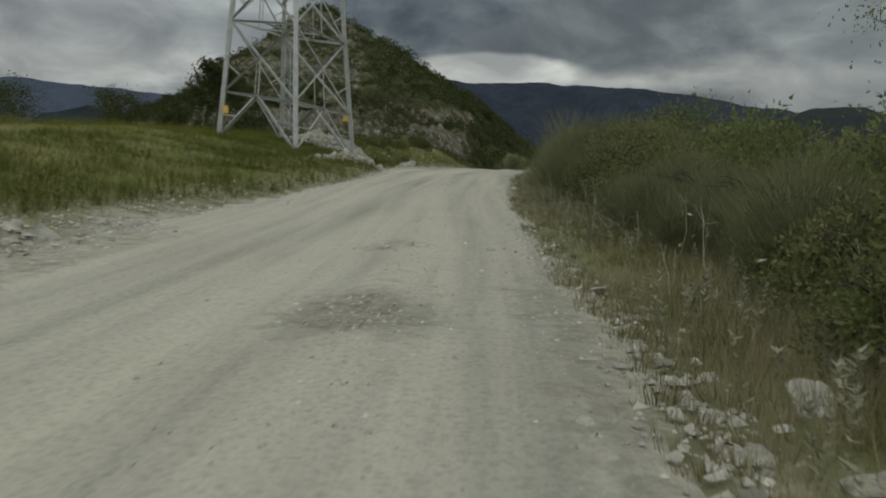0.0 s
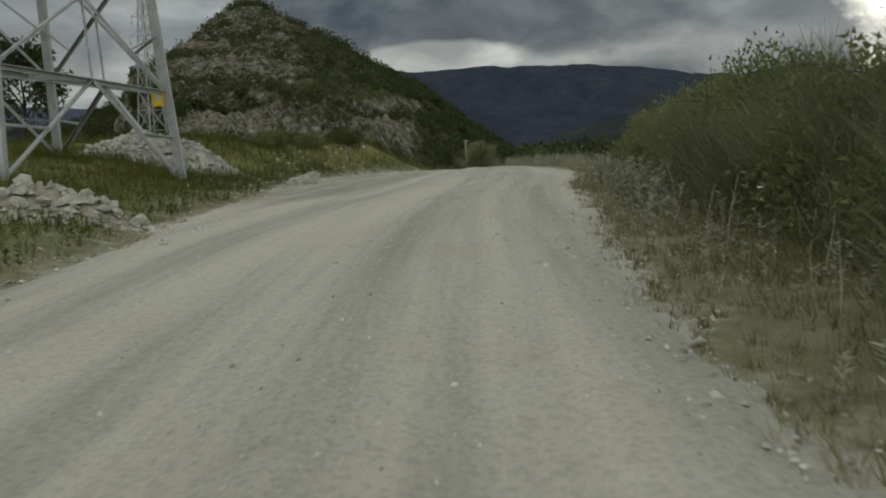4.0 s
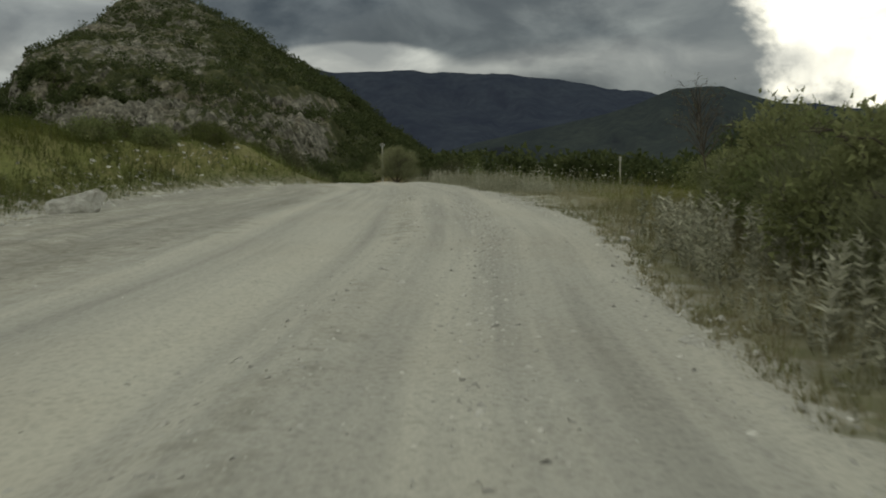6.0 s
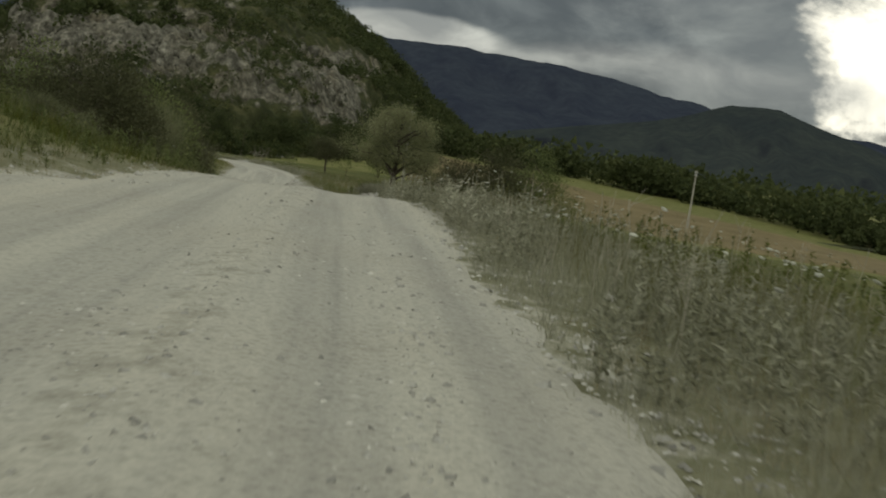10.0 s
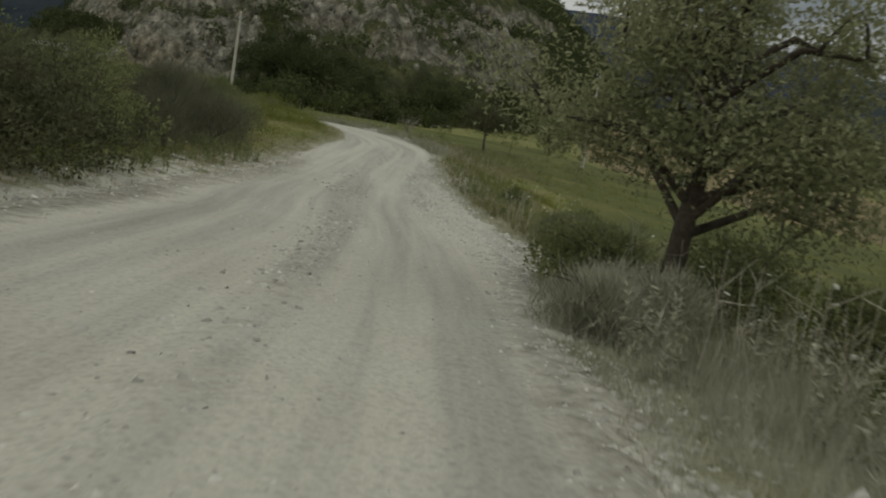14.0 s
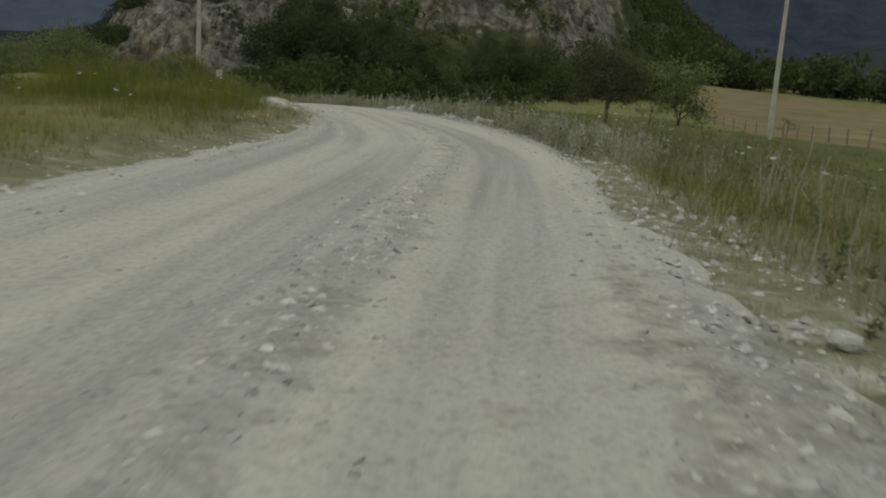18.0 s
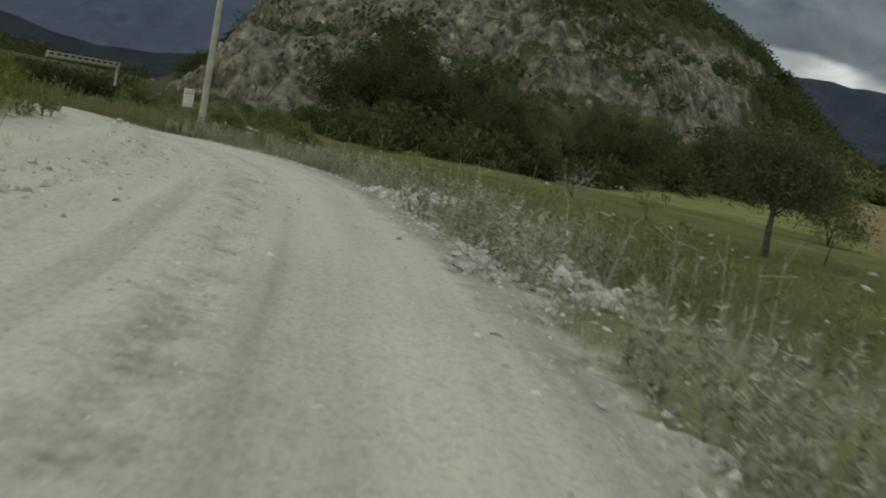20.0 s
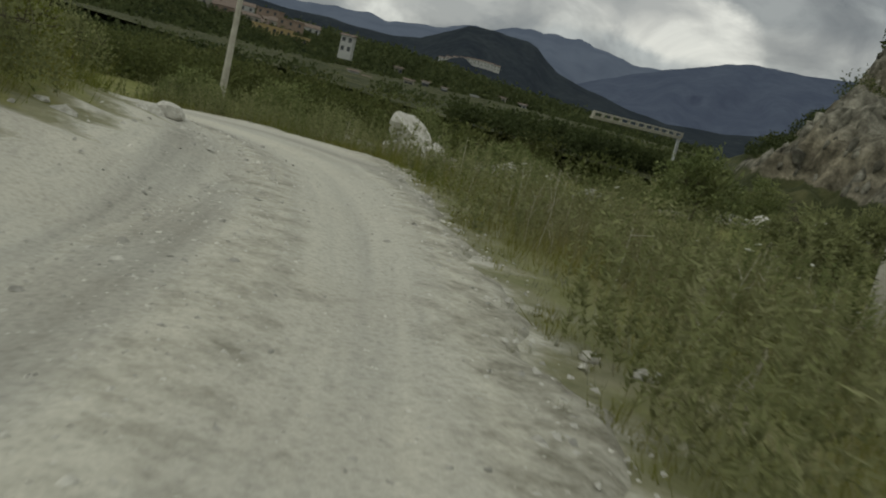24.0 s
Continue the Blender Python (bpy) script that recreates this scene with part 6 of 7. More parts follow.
TOWN = []
rng = rand(47)
for b, e, d, w, st, wl_, lab, flat in [
        (60.2, -0.4, 415, 16, 4, 0, "ochre apartment block with rows of windows on the wooded slope", True), (58.6, -0.6, 415, 9, 4, 0, "tall ochre apartment block at the edge of the town", True), (59.2, 0.3, 440, 12, 4, 3, "brown apartment block behind the ochre one", True),
        (55.7, -0.2, 330, 4.6, 2, 2, "white tower house among dark trees", False), (61.8, 0.4, 440, 11, 3, 1, "cream apartment house with a tiled roof", False), (63.0, 0.6, 445, 12, 3, 3, "brown brick apartment house in the town", False),
        (64.2, 0.75, 450, 12, 3, 1, "cream block of flats on the hilltop", False), (65.4, 0.9, 450, 10, 3, 3, "reddish block of flats on the hilltop", False), (66.5, 1.0, 455, 13, 3, 1, "long cream house on the hilltop", False), (67.6, 0.9, 440, 10, 3, 1, "cream house near the hilltop", False),
        (62.4, -0.2, 400, 9, 2, 1, "low cream house below the flats", False), (64.8, 0.2, 410, 9, 2, 1, "low plastered house below the flats", False),
        (55.0, -1.75, 260, 6, 1, 2, "small white farmhouse in the trees", False), (54.2, -1.9, 255, 4, 1, 1, "small cream outbuilding in the trees", False), (50.6, -1.2, 330, 5, 2, 2, "white house on the lower slope", False), (49.4, -1.3, 320, 4, 1, 2, "small white house on the lower slope", False),
        (51.6, -1.4, 300, 6, 2, 1, "cream house on the lower slope", False), (47.5, -1.3, 360, 6, 1, 2, "low white shed in the valley", True), (52.4, -0.7, 380, 6, 2, 1, "cream house half hidden by trees", False), (44.5, -1.0, 420, 7, 2, 2, "white house in the valley", False),
        (75.5, -1.4, 150, 14, 2, 2, "pale industrial shed at the edge of the wood", True), (45.8, -0.9, 420, 6, 2, 1, "cream house in the valley", False)]:
    if b > 57 and d > 200:
        e = e - 1.0
    elif b < 55.2:
        w, st = w * 0.5, 1
    x, y, z = in_town(b, e, d)
    TOWN.append((b, d, w))
    house(lab, x, y, z, w, w * 0.6, st, M_WALLS[wl_], radians(b) + rng.uniform(-0.4, 0.4), flat)
for k in range(22):
    b = 57.5 + 14 * (k + rng.uniform(-0.3, 0.3)) / 22
    x, y, z = in_town(b, -0.7 + 0.085 * (b - 57.5) + 0.3 * (k % 3), 455 + 25 * (k % 3))
    TOWN.append((b, 455 + 25 * (k % 3), 11))
    house(("plain cream house in the hill town", "grey plastered house in the hill town", "weathered brick-coloured house in the hill town")[k % 3], x, y, z, rng.uniform(8, 15), rng.uniform(7, 9), 2 + k % 2, M_WALLS[(1, 2, 3)[k % 3]], radians(b) + rng.uniform(-0.4, 0.4), k % 5 == 0)
for k in range(9):
    b = 46.6 + 0.42 * k
    x, y, z = in_town(b, 0.95 + 0.06 * k - 0.012 * k * k, 1150)
    house("white house of the far village under the table hill", x, y, z, 8, 6, 2, M_WALLS[2], radians(b), False, "far village houses")


# the woods of the slope, kept low before the houses
rng = rand(43)
b, d = rng.uniform(33, 90, 4600), 95 + 465 * rng.random(4600) ** 0.9
x, y = -19 - np.sin(np.radians(b)) * d, 193 + np.cos(np.radians(b)) * d
R = rng.uniform(2.6, 5.6, 4600) * (0.55 + 0.45 * d / 400)
for hb, hd, hw in TOWN:
    R = np.where((np.abs(b - hb) < 0.5 + 40 * hw / hd) & (d > hd - 85) & (d < hd + 8), np.minimum(R, 2.4), R)
q = d < 230
r = d < 158
clumps("woods", "olive scrub and young trees at the foot of the slope", np.stack([x, y, land(x, y) + R * 0.5], 1)[r], R[r] * 0.9, 0.32, 260, 43, M_SCRUB)
q &= ~r
clumps("woods", "dark oak woods on the near slope below the town", np.stack([x, y, land(x, y) + R * 0.6], 1)[q], R[q], 0.5, 150, 44, M_DARK)
q |= r
clumps("woods", "dark woods covering the far slope below the town", np.stack([x, y, land(x, y) + R * 0.6], 1)[~q], R[~q], 1.15, 54, 45, M_DARK)


# ---- white parapet of the quarry road, fence, gravel patch ----
def parapet():
    a, b = Vector((-77.8, 262.4, -1.6)), Vector((-81.3, 282.3, -1.05))
    t = thing("parapet", "white concrete parapet with open slots on a stone abutment", "parapet", at=a)
    d = b - a
    ang = math.atan2(d.y, d.x)
    L = d.length
    n = 11

    def put(name, size, centre, m):
        q = part(name, box_mesh(name, size, m, 0.02, centre), m, t)
        q.rotation_euler = (0, 0, ang)
        return q

    put("coping", (L, 0.35, 0.15), (L / 2, 0, 0.2), M_CONC)
    put("kerb", (L, 0.35, 0.12), (L / 2, 0, -0.24), M_CONC)
    for k in range(n + 1):
        put("post", (0.24, 0.24, 0.4), (L * k / n, 0, -0.04), M_CONC)
    put("abutment", (L, 0.4, 0.2), (L / 2, 0.1, -0.4), M_CONC)
    put("pier", (0.3, 0.3, 3.0), (L - 0.3, 0.1, -1.6), M_STEEL)


parapet()
rng = rand(48)
u = rng.random(60)
x, y = -83 - 24 * u + rng.normal(size=60) * 1.5, 290 - 16 * u + rng.normal(size=60) * 4
R = rng.uniform(1.1, 2.1, 60)
clumps("woods", "dark trees standing behind the white parapet", np.stack([x, y, np.maximum(land(x, y), -6.5) + R * 0.7], 1), R, 0.36, 200, 46, M_DARK)


def fence():
    line_ = np.array([(17.5, 264), (21, 236), (23.5, 206), (29, 189), (44, 177)], float)
    c = np.r_[0, np.cumsum(np.hypot(*np.diff(line_, axis=0).T))]
    t = thing("fence", "old wire fence with grey wooden posts along the field", "fence", at=(17.5, 264, height(17.5, 264)))
    o = Vector(t.location)
    rng = rand(51)
    me = box_mesh("post", (0.11, 0.11, 1.5), M_WOOD, 0.015, (0, 0, 0.6))
    tops = []
    for k in range(24):
        u = c[-1] * k / 23
        x, y = float(np.interp(u, c, line_[:, 0])), float(np.interp(u, c, line_[:, 1]))
        q = part("post", me, M_WOOD, t)
        q.location = Vector((x, y, height(x, y))) - o
        q.rotation_euler = (rng.normal() * 0.06, rng.normal() * 0.06, rng.uniform(0, 3))
        tops.append(q.location + Vector((0, 0, 1.1)))
    for dz in (0, -0.45):
        v, f = tube([tuple(p + Vector((0, 0, dz))) for p in tops], [0.006] * len(tops), 4)
        part("wire", npmesh("wire", v, f, M_STEEL), M_STEEL, t)


fence()
heap("gravel_bank", "low bank of bare white gravel at the edge of the wood", "gravel bank", -11.0, 279.5, 6.5, 2.0, 0.7, 12, 200, 0.3, 8)

# ---- single trees ----
oak = plant_tree("tree", "dark broad oak rising over the hedge at the hill's foot", "tree", -33.0, 268.0, 10.5, 5.5, M_DARK, 15000, 0.3, 61, base_r=0.3, first=0.15, limbs=11, group="oaks at the wood's edge")
for k, (x, y, sc, wd) in enumerate([(-39.5, 270, 0.95, 1.0), (-27, 272, 0.8, 1.1), (-9, 288, 0.7, 1.1), (4, 296, 0.72, 1.1), (17, 305, 0.8, 1.0), (-20, 266, 0.6, 1.2)]):
    far_copy(oak, x, y, height(x, y), sc, k * 1.3, wd)
plant_tree("tree", "small round-crowned tree with a dark trunk in the meadow", "tree", 3.9, 203.4, 4.6, 2.3, M_THORN, 15000, 0.15, 62, base_r=0.17, first=0.42, limbs=17, clump=0.55, group="meadow trees")
plant_tree("tree", "light green bushy tree beside the stubble field", "tree", 12.5, 246.0, 6.5, 3.2, M_LEAF, 3600, 0.34, 63, stems=3, base_r=0.14, first=0.1, limbs=7, group="meadow trees")
sap = plant_tree("sapling", "thin young tree with sparse leaves in the meadow", "tree", 6.6, 206.0, 2.6, 0.9, M_LEAF, 420, 0.16, 64, base_r=0.04, first=0.3, limbs=5, group="saplings")
for x, y, sc in ((-1.5, 214, 0.75), (11, 214, 0.5), (0.5, 196, 0.45), (19, 224, 0.6), (27, 205, 0.5), (33, 196, 0.55)):
    far_copy(sap, x, y, height(x, y), sc, x, 1.5)
bush("shrub", "dark bramble hedge clump at the field's edge", 28.5, 222.0, 1.5, 2.6, M_DARK, 5000, 0.2, 65)
plant_tree("tree", "dark pine-like tree behind the pylon", "tree", -21.5, 88.0, 6.2, 2.4, M_DARK, 3600, 0.3, 66, base_r=0.14, first=0.3, limbs=9)
plant_tree("tree", "tall dark tree on the bank above the road", "tree", -34.0, 165.0, 12.5, 4.5, M_DARK, 4200, 0.5, 67, base_r=0.22, first=0.25, limbs=10)
for k, (x, y, h, w) in enumerate([(-30, 62, 3.4, 2.2), (-33, 70, 3.0, 2.4), (-26, 74, 2.6, 2.0), (-24, 96, 3.0, 2.4), (-38, 52, 3.5, 2.4), (-29, 82, 3.2, 2.2)]):
    plant_tree("shrub", "dark thorny shrub on the rise behind the pylon", "shrub", x, y, h, w, M_DARK, 1700, 0.2, 70 + k, stems=3, base_r=0.07, first=0.1, limbs=5, group="shrubs behind the pylon")
plant_tree("tree", "dark leafy tree standing in the lower meadow", "tree", 45.0, 127.0, 8.5, 4.0, M_DARK, 4200, 0.36, 80, base_r=0.2, first=0.12, limbs=10)
plant_tree("tree", "dark bushy tree beyond the road's shoulder", "tree", 22.5, 86.0, 3.6, 1.7, M_DARK, 5200, 0.14, 81, stems=2, base_r=0.12, first=0.1, limbs=8)
bush("shrub", "grey-green thicket beyond the grassy shoulder", 17.0, 76.6, 1.6, 1.9, M_PALE, 7500, 0.085, 82)
for q, (x, y, h, w) in enumerate([(14.2, 63.5, 2.2, 1.3), (13.2, 59.8, 1.9, 1.1), (16.5, 66.0, 2.6, 1.5)]):
    bush("shrub", "grey-brown thorny shrub beyond the grassy shoulder", x, y, h, w, M_PALE if q else M_LEAF, 5200, 0.075, 95 + q, "shrubs beyond the shoulder")
for q, (x, y, h) in enumerate([(-37.0, 262.0, 5.0), (-24.0, 252.0, 5.5), (-30.0, 258.0, 4.0), (-14.0, 262.0, 4.5)]):
    plant_tree("dead_tree", "slender leafless tree before the dark wood", "tree", x, y, h, 0.9, M_PALE, 120, 0.15, 110 + q, base_r=0.07, first=0.3, limbs=9, group="dead trees")
plant_tree("tree", "nearly bare thin tree with fine grey twigs", "tree", 10.6, 63.2, 2.6, 0.8, M_PALE, 120, 0.04, 83, stems=2, base_r=0.03, first=0.45, limbs=22)
for q, (x, y, h, w) in enumerate([(10.9, 62.4, 1.7, 1.0), (11.6, 63.8, 1.6, 1.0), (9.9, 60.4, 1.5, 0.9)]):
    broom("broom_shrub", "dead grey-brown broom with dense upright stems", x, y, h, w, 8000, 130 + q, M_BROOM, group="broom shrubs")
plant_tree("tree", "spreading olive-green wild pear with a single dark trunk", "tree", 8.8, 115.4, 3.7, 1.75, M_PEAR, 36000, 0.06, 84, base_r=0.15, first=0.3, limbs=26, clump=0.27, droop=0.15)
bush("shrub", "leafy bramble thicket with dead stems beside the road", 10.5, 107.9, 2.3, 1.1, M_THORN, 9000, 0.06, 85, bare=0.15)
bush("shrub", "tall olive bramble thicket below the road bank", 11.9, 108.6, 3.1, 1.5, M_THORN, 10000, 0.065, 88)
bush("shrub", "ragged hawthorn shrub below the road bank", 13.6, 108.6, 3.2, 1.6, M_LEAF, 9000, 0.065, 89)
bush("shrub", "feathery grey-green shrub on the road bank", 13.0, 112.0, 3.3, 1.6, M_THORN, 8000, 0.07, 86)
broom("broom_shrub", "soft grey broom shrub before the wild pear", 7.9, 113.5, 0.95, 0.75, 8000, 87, M_DUST, group="broom shrubs")
for q, (x, y, h, w) in enumerate([(9.9, 117.4, 1.6, 1.1), (8.1, 117.2, 1.1, 0.9), (10.6, 114.6, 1.2, 0.9)]):
    bush("shrub", "low olive bramble round the foot of the wild pear", x, y, h, w, M_PALE, 4200, 0.07, 120 + q, "brambles round the wild pear")


M_STRAW = mat("bleached_stalks", [(0.3, (0.32, 0.3, 0.23)), (0.7, (0.45, 0.42, 0.34))], 4.0, 4, 0.9, None, 0.0)


def dead_limbs(x, y, h, spread, seed):
    """A fallen, bleached crown of bare limbs."""
    t = thing("fallen_tree", "bleached bare limbs of a fallen tree before the wood", "tree", at=(x, y, height(x, y)))
    for k in range(4):
        (v, f), _ = branches(h, spread, rand(seed + k), 1, 8, 0.07, 0.15, droop=0.1)
        q = part("limb", npmesh("limb", v, f, M_WOOD, True), M_WOOD, t)
        q.rotation_euler = (0.75 * math.cos(k * 1.9), 0.75 * math.sin(k * 1.9), k)


dead_limbs(-7.5, 231.0, 3.4, 1.2, 140)
stake = box_mesh("stake", (0.045, 0.045, 1.7), M_WOOD, 0.008, (0, 0, 0.65))
rng = rand(145)
for x, y in ((-21.9, 222.4), (-22.3, 230.2), (-18.6, 227.0), (-25.0, 225.4), (-14.5, 229.5), (-10.8, 232.0)):
    ob = new("stake", stake)
    ob.matrix_basis = Matrix.LocRotScale((x, y, height(x, y)), Euler((rng.normal() * 0.08, rng.normal() * 0.08, rng.uniform(0, 3))), (1, 1, rng.uniform(0.8, 1.2)))
    tagged(ob, "thin bleached wooden stake at the far edge of the meadow", "stake", "meadow stakes")


# ---- shrubs of the verge ----
rng = rand(201)
k = 0
for s in np.arange(-6, 58.5, 1.35):
    h = float(np.interp(s, (-6, 10, 15, 18, 21, 24, 25, 28, 43, 47, 60), (1.6, 1.6, 1.6, 2.1, 2.5, 2.9, 3.0, 2.4, 2.3, 1.9, 1.7))) * rng.uniform(0.92, 1.08)
    w = min(h, 2.4) * rng.uniform(0.55, 0.72)
    ro = (1.5 - 0.25 * float(smooth01(14, 22, s))) + w * 0.85 + rng.uniform(-0.2, 0.4)
    x, y = (float(q) for q in on_road(s, float(np.interp(s, RS, RR)) + ro))
    if rng.random() < (0.3 if s < 12 else 0.55 if s < 20 else 0.75 if s < 44 else 0.7):
        broom("broom_shrub", "grey-green broom shrub with thin upright rush stems", x, y, h, w * 1.05, 9500, 210 + k, group="broom shrubs")
    else:
        bush("bramble", "dark rounded bramble and blackthorn thicket", x, y, h, w * 1.1, (M_LEAF, M_LEAF, M_PALE, M_THORN)[rng.integers(0, 4)] if s < 34 else (M_LEAF, M_PALE)[rng.integers(0, 2)], 8500, 0.055 if s < 24 else 0.075, 210 + k, "brambles")
    k += 1
for s, ro, h, w in ((-2, 5.0, 1.9, 1.6), (4, 5.2, 1.9, 1.7), (9, 5.4, 2.0, 1.7), (14, 5.2, 1.9, 1.7), (18, 5.0, 2.1, 1.9), (22, 5.2, 2.1, 1.8), (27, 5.2, 2.8, 1.9), (32, 5.0, 2.8, 1.9), (37, 5.0, 2.7, 1.8), (42, 5.4, 2.6, 1.8), (47, 5.6, 2.4, 1.7), (52, 6.0, 2.2, 1.7), (57, 6.5, 2.0, 1.6)):
    x, y = (float(q) for q in on_road(s, ro + 1))
    bush("bramble", "tall dark thicket behind the broom shrubs", x, y, h, w * 1.15, M_LEAF, 3600, 0.11, 260 + int(s), "brambles")
x, y = (float(q) for q in on_road(9.4, 4.9))
plant_tree("tree", "thin straggling hawthorn rising over the brambles", "tree", x, y, 2.9, 0.8, M_LEAF, 1500, 0.06, 281, stems=3, base_r=0.03, first=0.3, limbs=6, clump=0.22)
for k, (s, o, h, w) in enumerate([(2.9, 1.25, 0.8, 0.5), (3.9, 1.5, 0.95, 0.6), (5.0, 1.35, 0.85, 0.55), (6.2, 1.6, 1.0, 0.65), (7.4, 1.8, 0.9, 0.6)]):
    x, y = (float(q) for q in on_road(s, float(np.interp(s, RS, RR)) + o))
    bush("bramble", "low olive bramble with dry stalks at the stony verge", x, y, h, w, M_PALE if k % 2 else M_LEAF, 4200, 0.045, 290 + k, "brambles")
# bushes on the meadow side and on the lower road
for i, (s, l, h, w, kind) in enumerate([(98, -6.4, 1.6, 1.1, 0), (101, -6.2, 2.2, 1.3, 2), (104, -6.1, 2.4, 1.4, 0), (107, -6.3, 2.7, 1.5, 1), (110, -6.2, 2.4, 1.4, 0), (113, -6.3, 2.8, 1.6, 2), (116, -6.2, 2.2, 1.3, 0), (119, -6.3, 2.6, 1.5, 1), (122, -6.2, 2.4, 1.4, 0), (125, -6.1, 2.4, 1.4, 2), (128, -6.0, 2.1, 1.3, 0), (131, -6.1, 3.0, 1.5, 0), (135.3, -5.6, 2.8, 1.5, 0), (85, -11, 1.5, 1.2, 1), (88, -9, 1.4, 1.1, 2), (82, -13, 1.6, 1.3, 1), (95, -8.5, 1.6, 1.2, 1), (104, -7.5, 2.6, 1.6, 0), (107, -9.5, 3.0, 1.8, 2), (110, -7.2, 2.5, 1.5, 0), (113, -8.6, 2.8, 1.7, 0), (117, -7.4, 2.2, 1.4, 1), (120, -9.2, 3.0, 1.8, 0), (124, -7.8, 2.4, 1.5, 2), (128, -9.5, 2.8, 1.7, 0), (99, -9.5, 2.8, 1.8, 2), (96, -12, 3.2, 2.0, 2), (132, -7.8, 2.0, 1.3, 1),
                                        (140, -6.6, 2.7, 1.3, 0), (138.6, -7.6, 2.3, 1.3, 0), (145.5, -6.8, 2.1, 1.3, 2), (148, -8.4, 1.9, 1.3, 1), (168, -11, 1.2, 1.1, 1), (120.5, 3.2, 1.15, 0.8, 0), (118.8, 3.0, 1.0, 0.8, 0), (123.5, 3.7, 1.1, 0.9, 0), (126, 4.2, 0.9, 0.8, 1), (141, 4.6, 0.8, 0.7, 1),
                                        (90, -9.5, 1.8, 1.4, 2), (93, -7.5, 1.5, 1.2, 2), (87, -13, 2.2, 1.6, 2), (182, -9.5, 2.0, 1.7, 1), (188, -9.8, 2.2, 1.8, 2), (194, -10, 2.3, 1.8, 1), (199, -9.5, 2.2, 1.7, 2), (205, -9, 2.2, 1.7, 1), (210, -8.5, 2.0, 1.6, 2)]):
    x, y = (float(q) for q in on_road(s, l))
    if 98 < s < 135 and l < -6.15:  # the tall blackthorn thicket of the upper bank
        bush("bramble", "tall dark blackthorn thicket on the bank above the track", x, y, h * (1.15 if s < 118 else 0.9), w * 1.15, M_THORN if i % 3 else M_LEAF, 6500, 0.085, 300 + i, "brambles")
    elif 80 < s < 98:  # low scrub on the grassy slope of the apron
        bush("bush", "low green scrub on the grassy slope above the apron", x, y, h * 0.55, w * 0.9, M_SCRUB if kind == 2 else M_LEAF, 3600, 0.075, 300 + i, "bank bushes")
    elif kind == 0:
        broom("broom_shrub", "dusty grey broom shrub beside the track", x, y, h, w, 7500, 300 + i, M_TWIG if 126 < s < 150 else M_BROOM, group="broom shrubs")
    else:
        bush("bush", "leafy green bush on the weedy bank" if kind == 1 else "olive-green bush above the track", x, y, h, w, M_LEAF if kind == 1 else M_PALE, 4200, 0.085, 300 + i, "bank bushes")
for i, (x, y, h, w) in enumerate([(-29.5, 214, 2.0, 1.3), (-38, 222, 2.8, 1.6), (-58, 262, 6.0, 2.4), (-33, 226, 1.8, 1.4), (-45, 232, 2.6, 1.8), (-54, 228, 3.0, 2.0), (-60, 236, 3.4, 2.2), (-66, 244, 3.6, 2.4), (-70, 224, 3.4, 2.4), (-76, 232, 4.0, 2.6), (-50, 208, 1.8, 1.5), (-58, 212, 2.2, 1.8), (-72, 208, 3.0, 2.4), (-24, 219, 1.5, 1.2), (-40, 248, 3.0, 2.0), (-66, 256, 4.0, 2.4), (-88, 250, 5.0, 3.0), (-90, 236, 5.0, 3.0)]):
    bush("bush", "rounded green bush in the rough ground below the quarry", x, y, h, w * 1.15, M_LEAF if i % 3 else M_PALE, 4000, 0.1 + 0.02 * h, 350 + i, "quarry bushes")

for i, (x, y, h, w) in enumerate([(-18.2, 194.75, 0.55, 0.5), (-18.0, 194.05, 0.5, 0.45), (-18.7, 195.3, 0.6, 0.6)]):
    bush("bush", "low olive bush at the foot of the notice board", x, y, h, w, M_PALE if i else M_LEAF, 3000, 0.05, 430 + i, "bushes at the notice board")


rng = rand(371)
for k in range(36):
    s = 178 + 64 * (k + rng.uniform(-0.3, 0.3)) / 36
    x, y = (float(q) for q in on_road(s, -float(np.interp(s, LS, LL)) - float(shelf(s)) - rng.uniform(1.3, 2.6)))
    bush("bush", "tall yellow-green leafy weeds and bramble on the bank", x, y, rng.uniform(0.75, 1.15), rng.uniform(0.7, 1.0), M_GRASS if k % 3 else M_PALE, 4200, 0.055, 380 + k, "bushes on the bank at the bend")


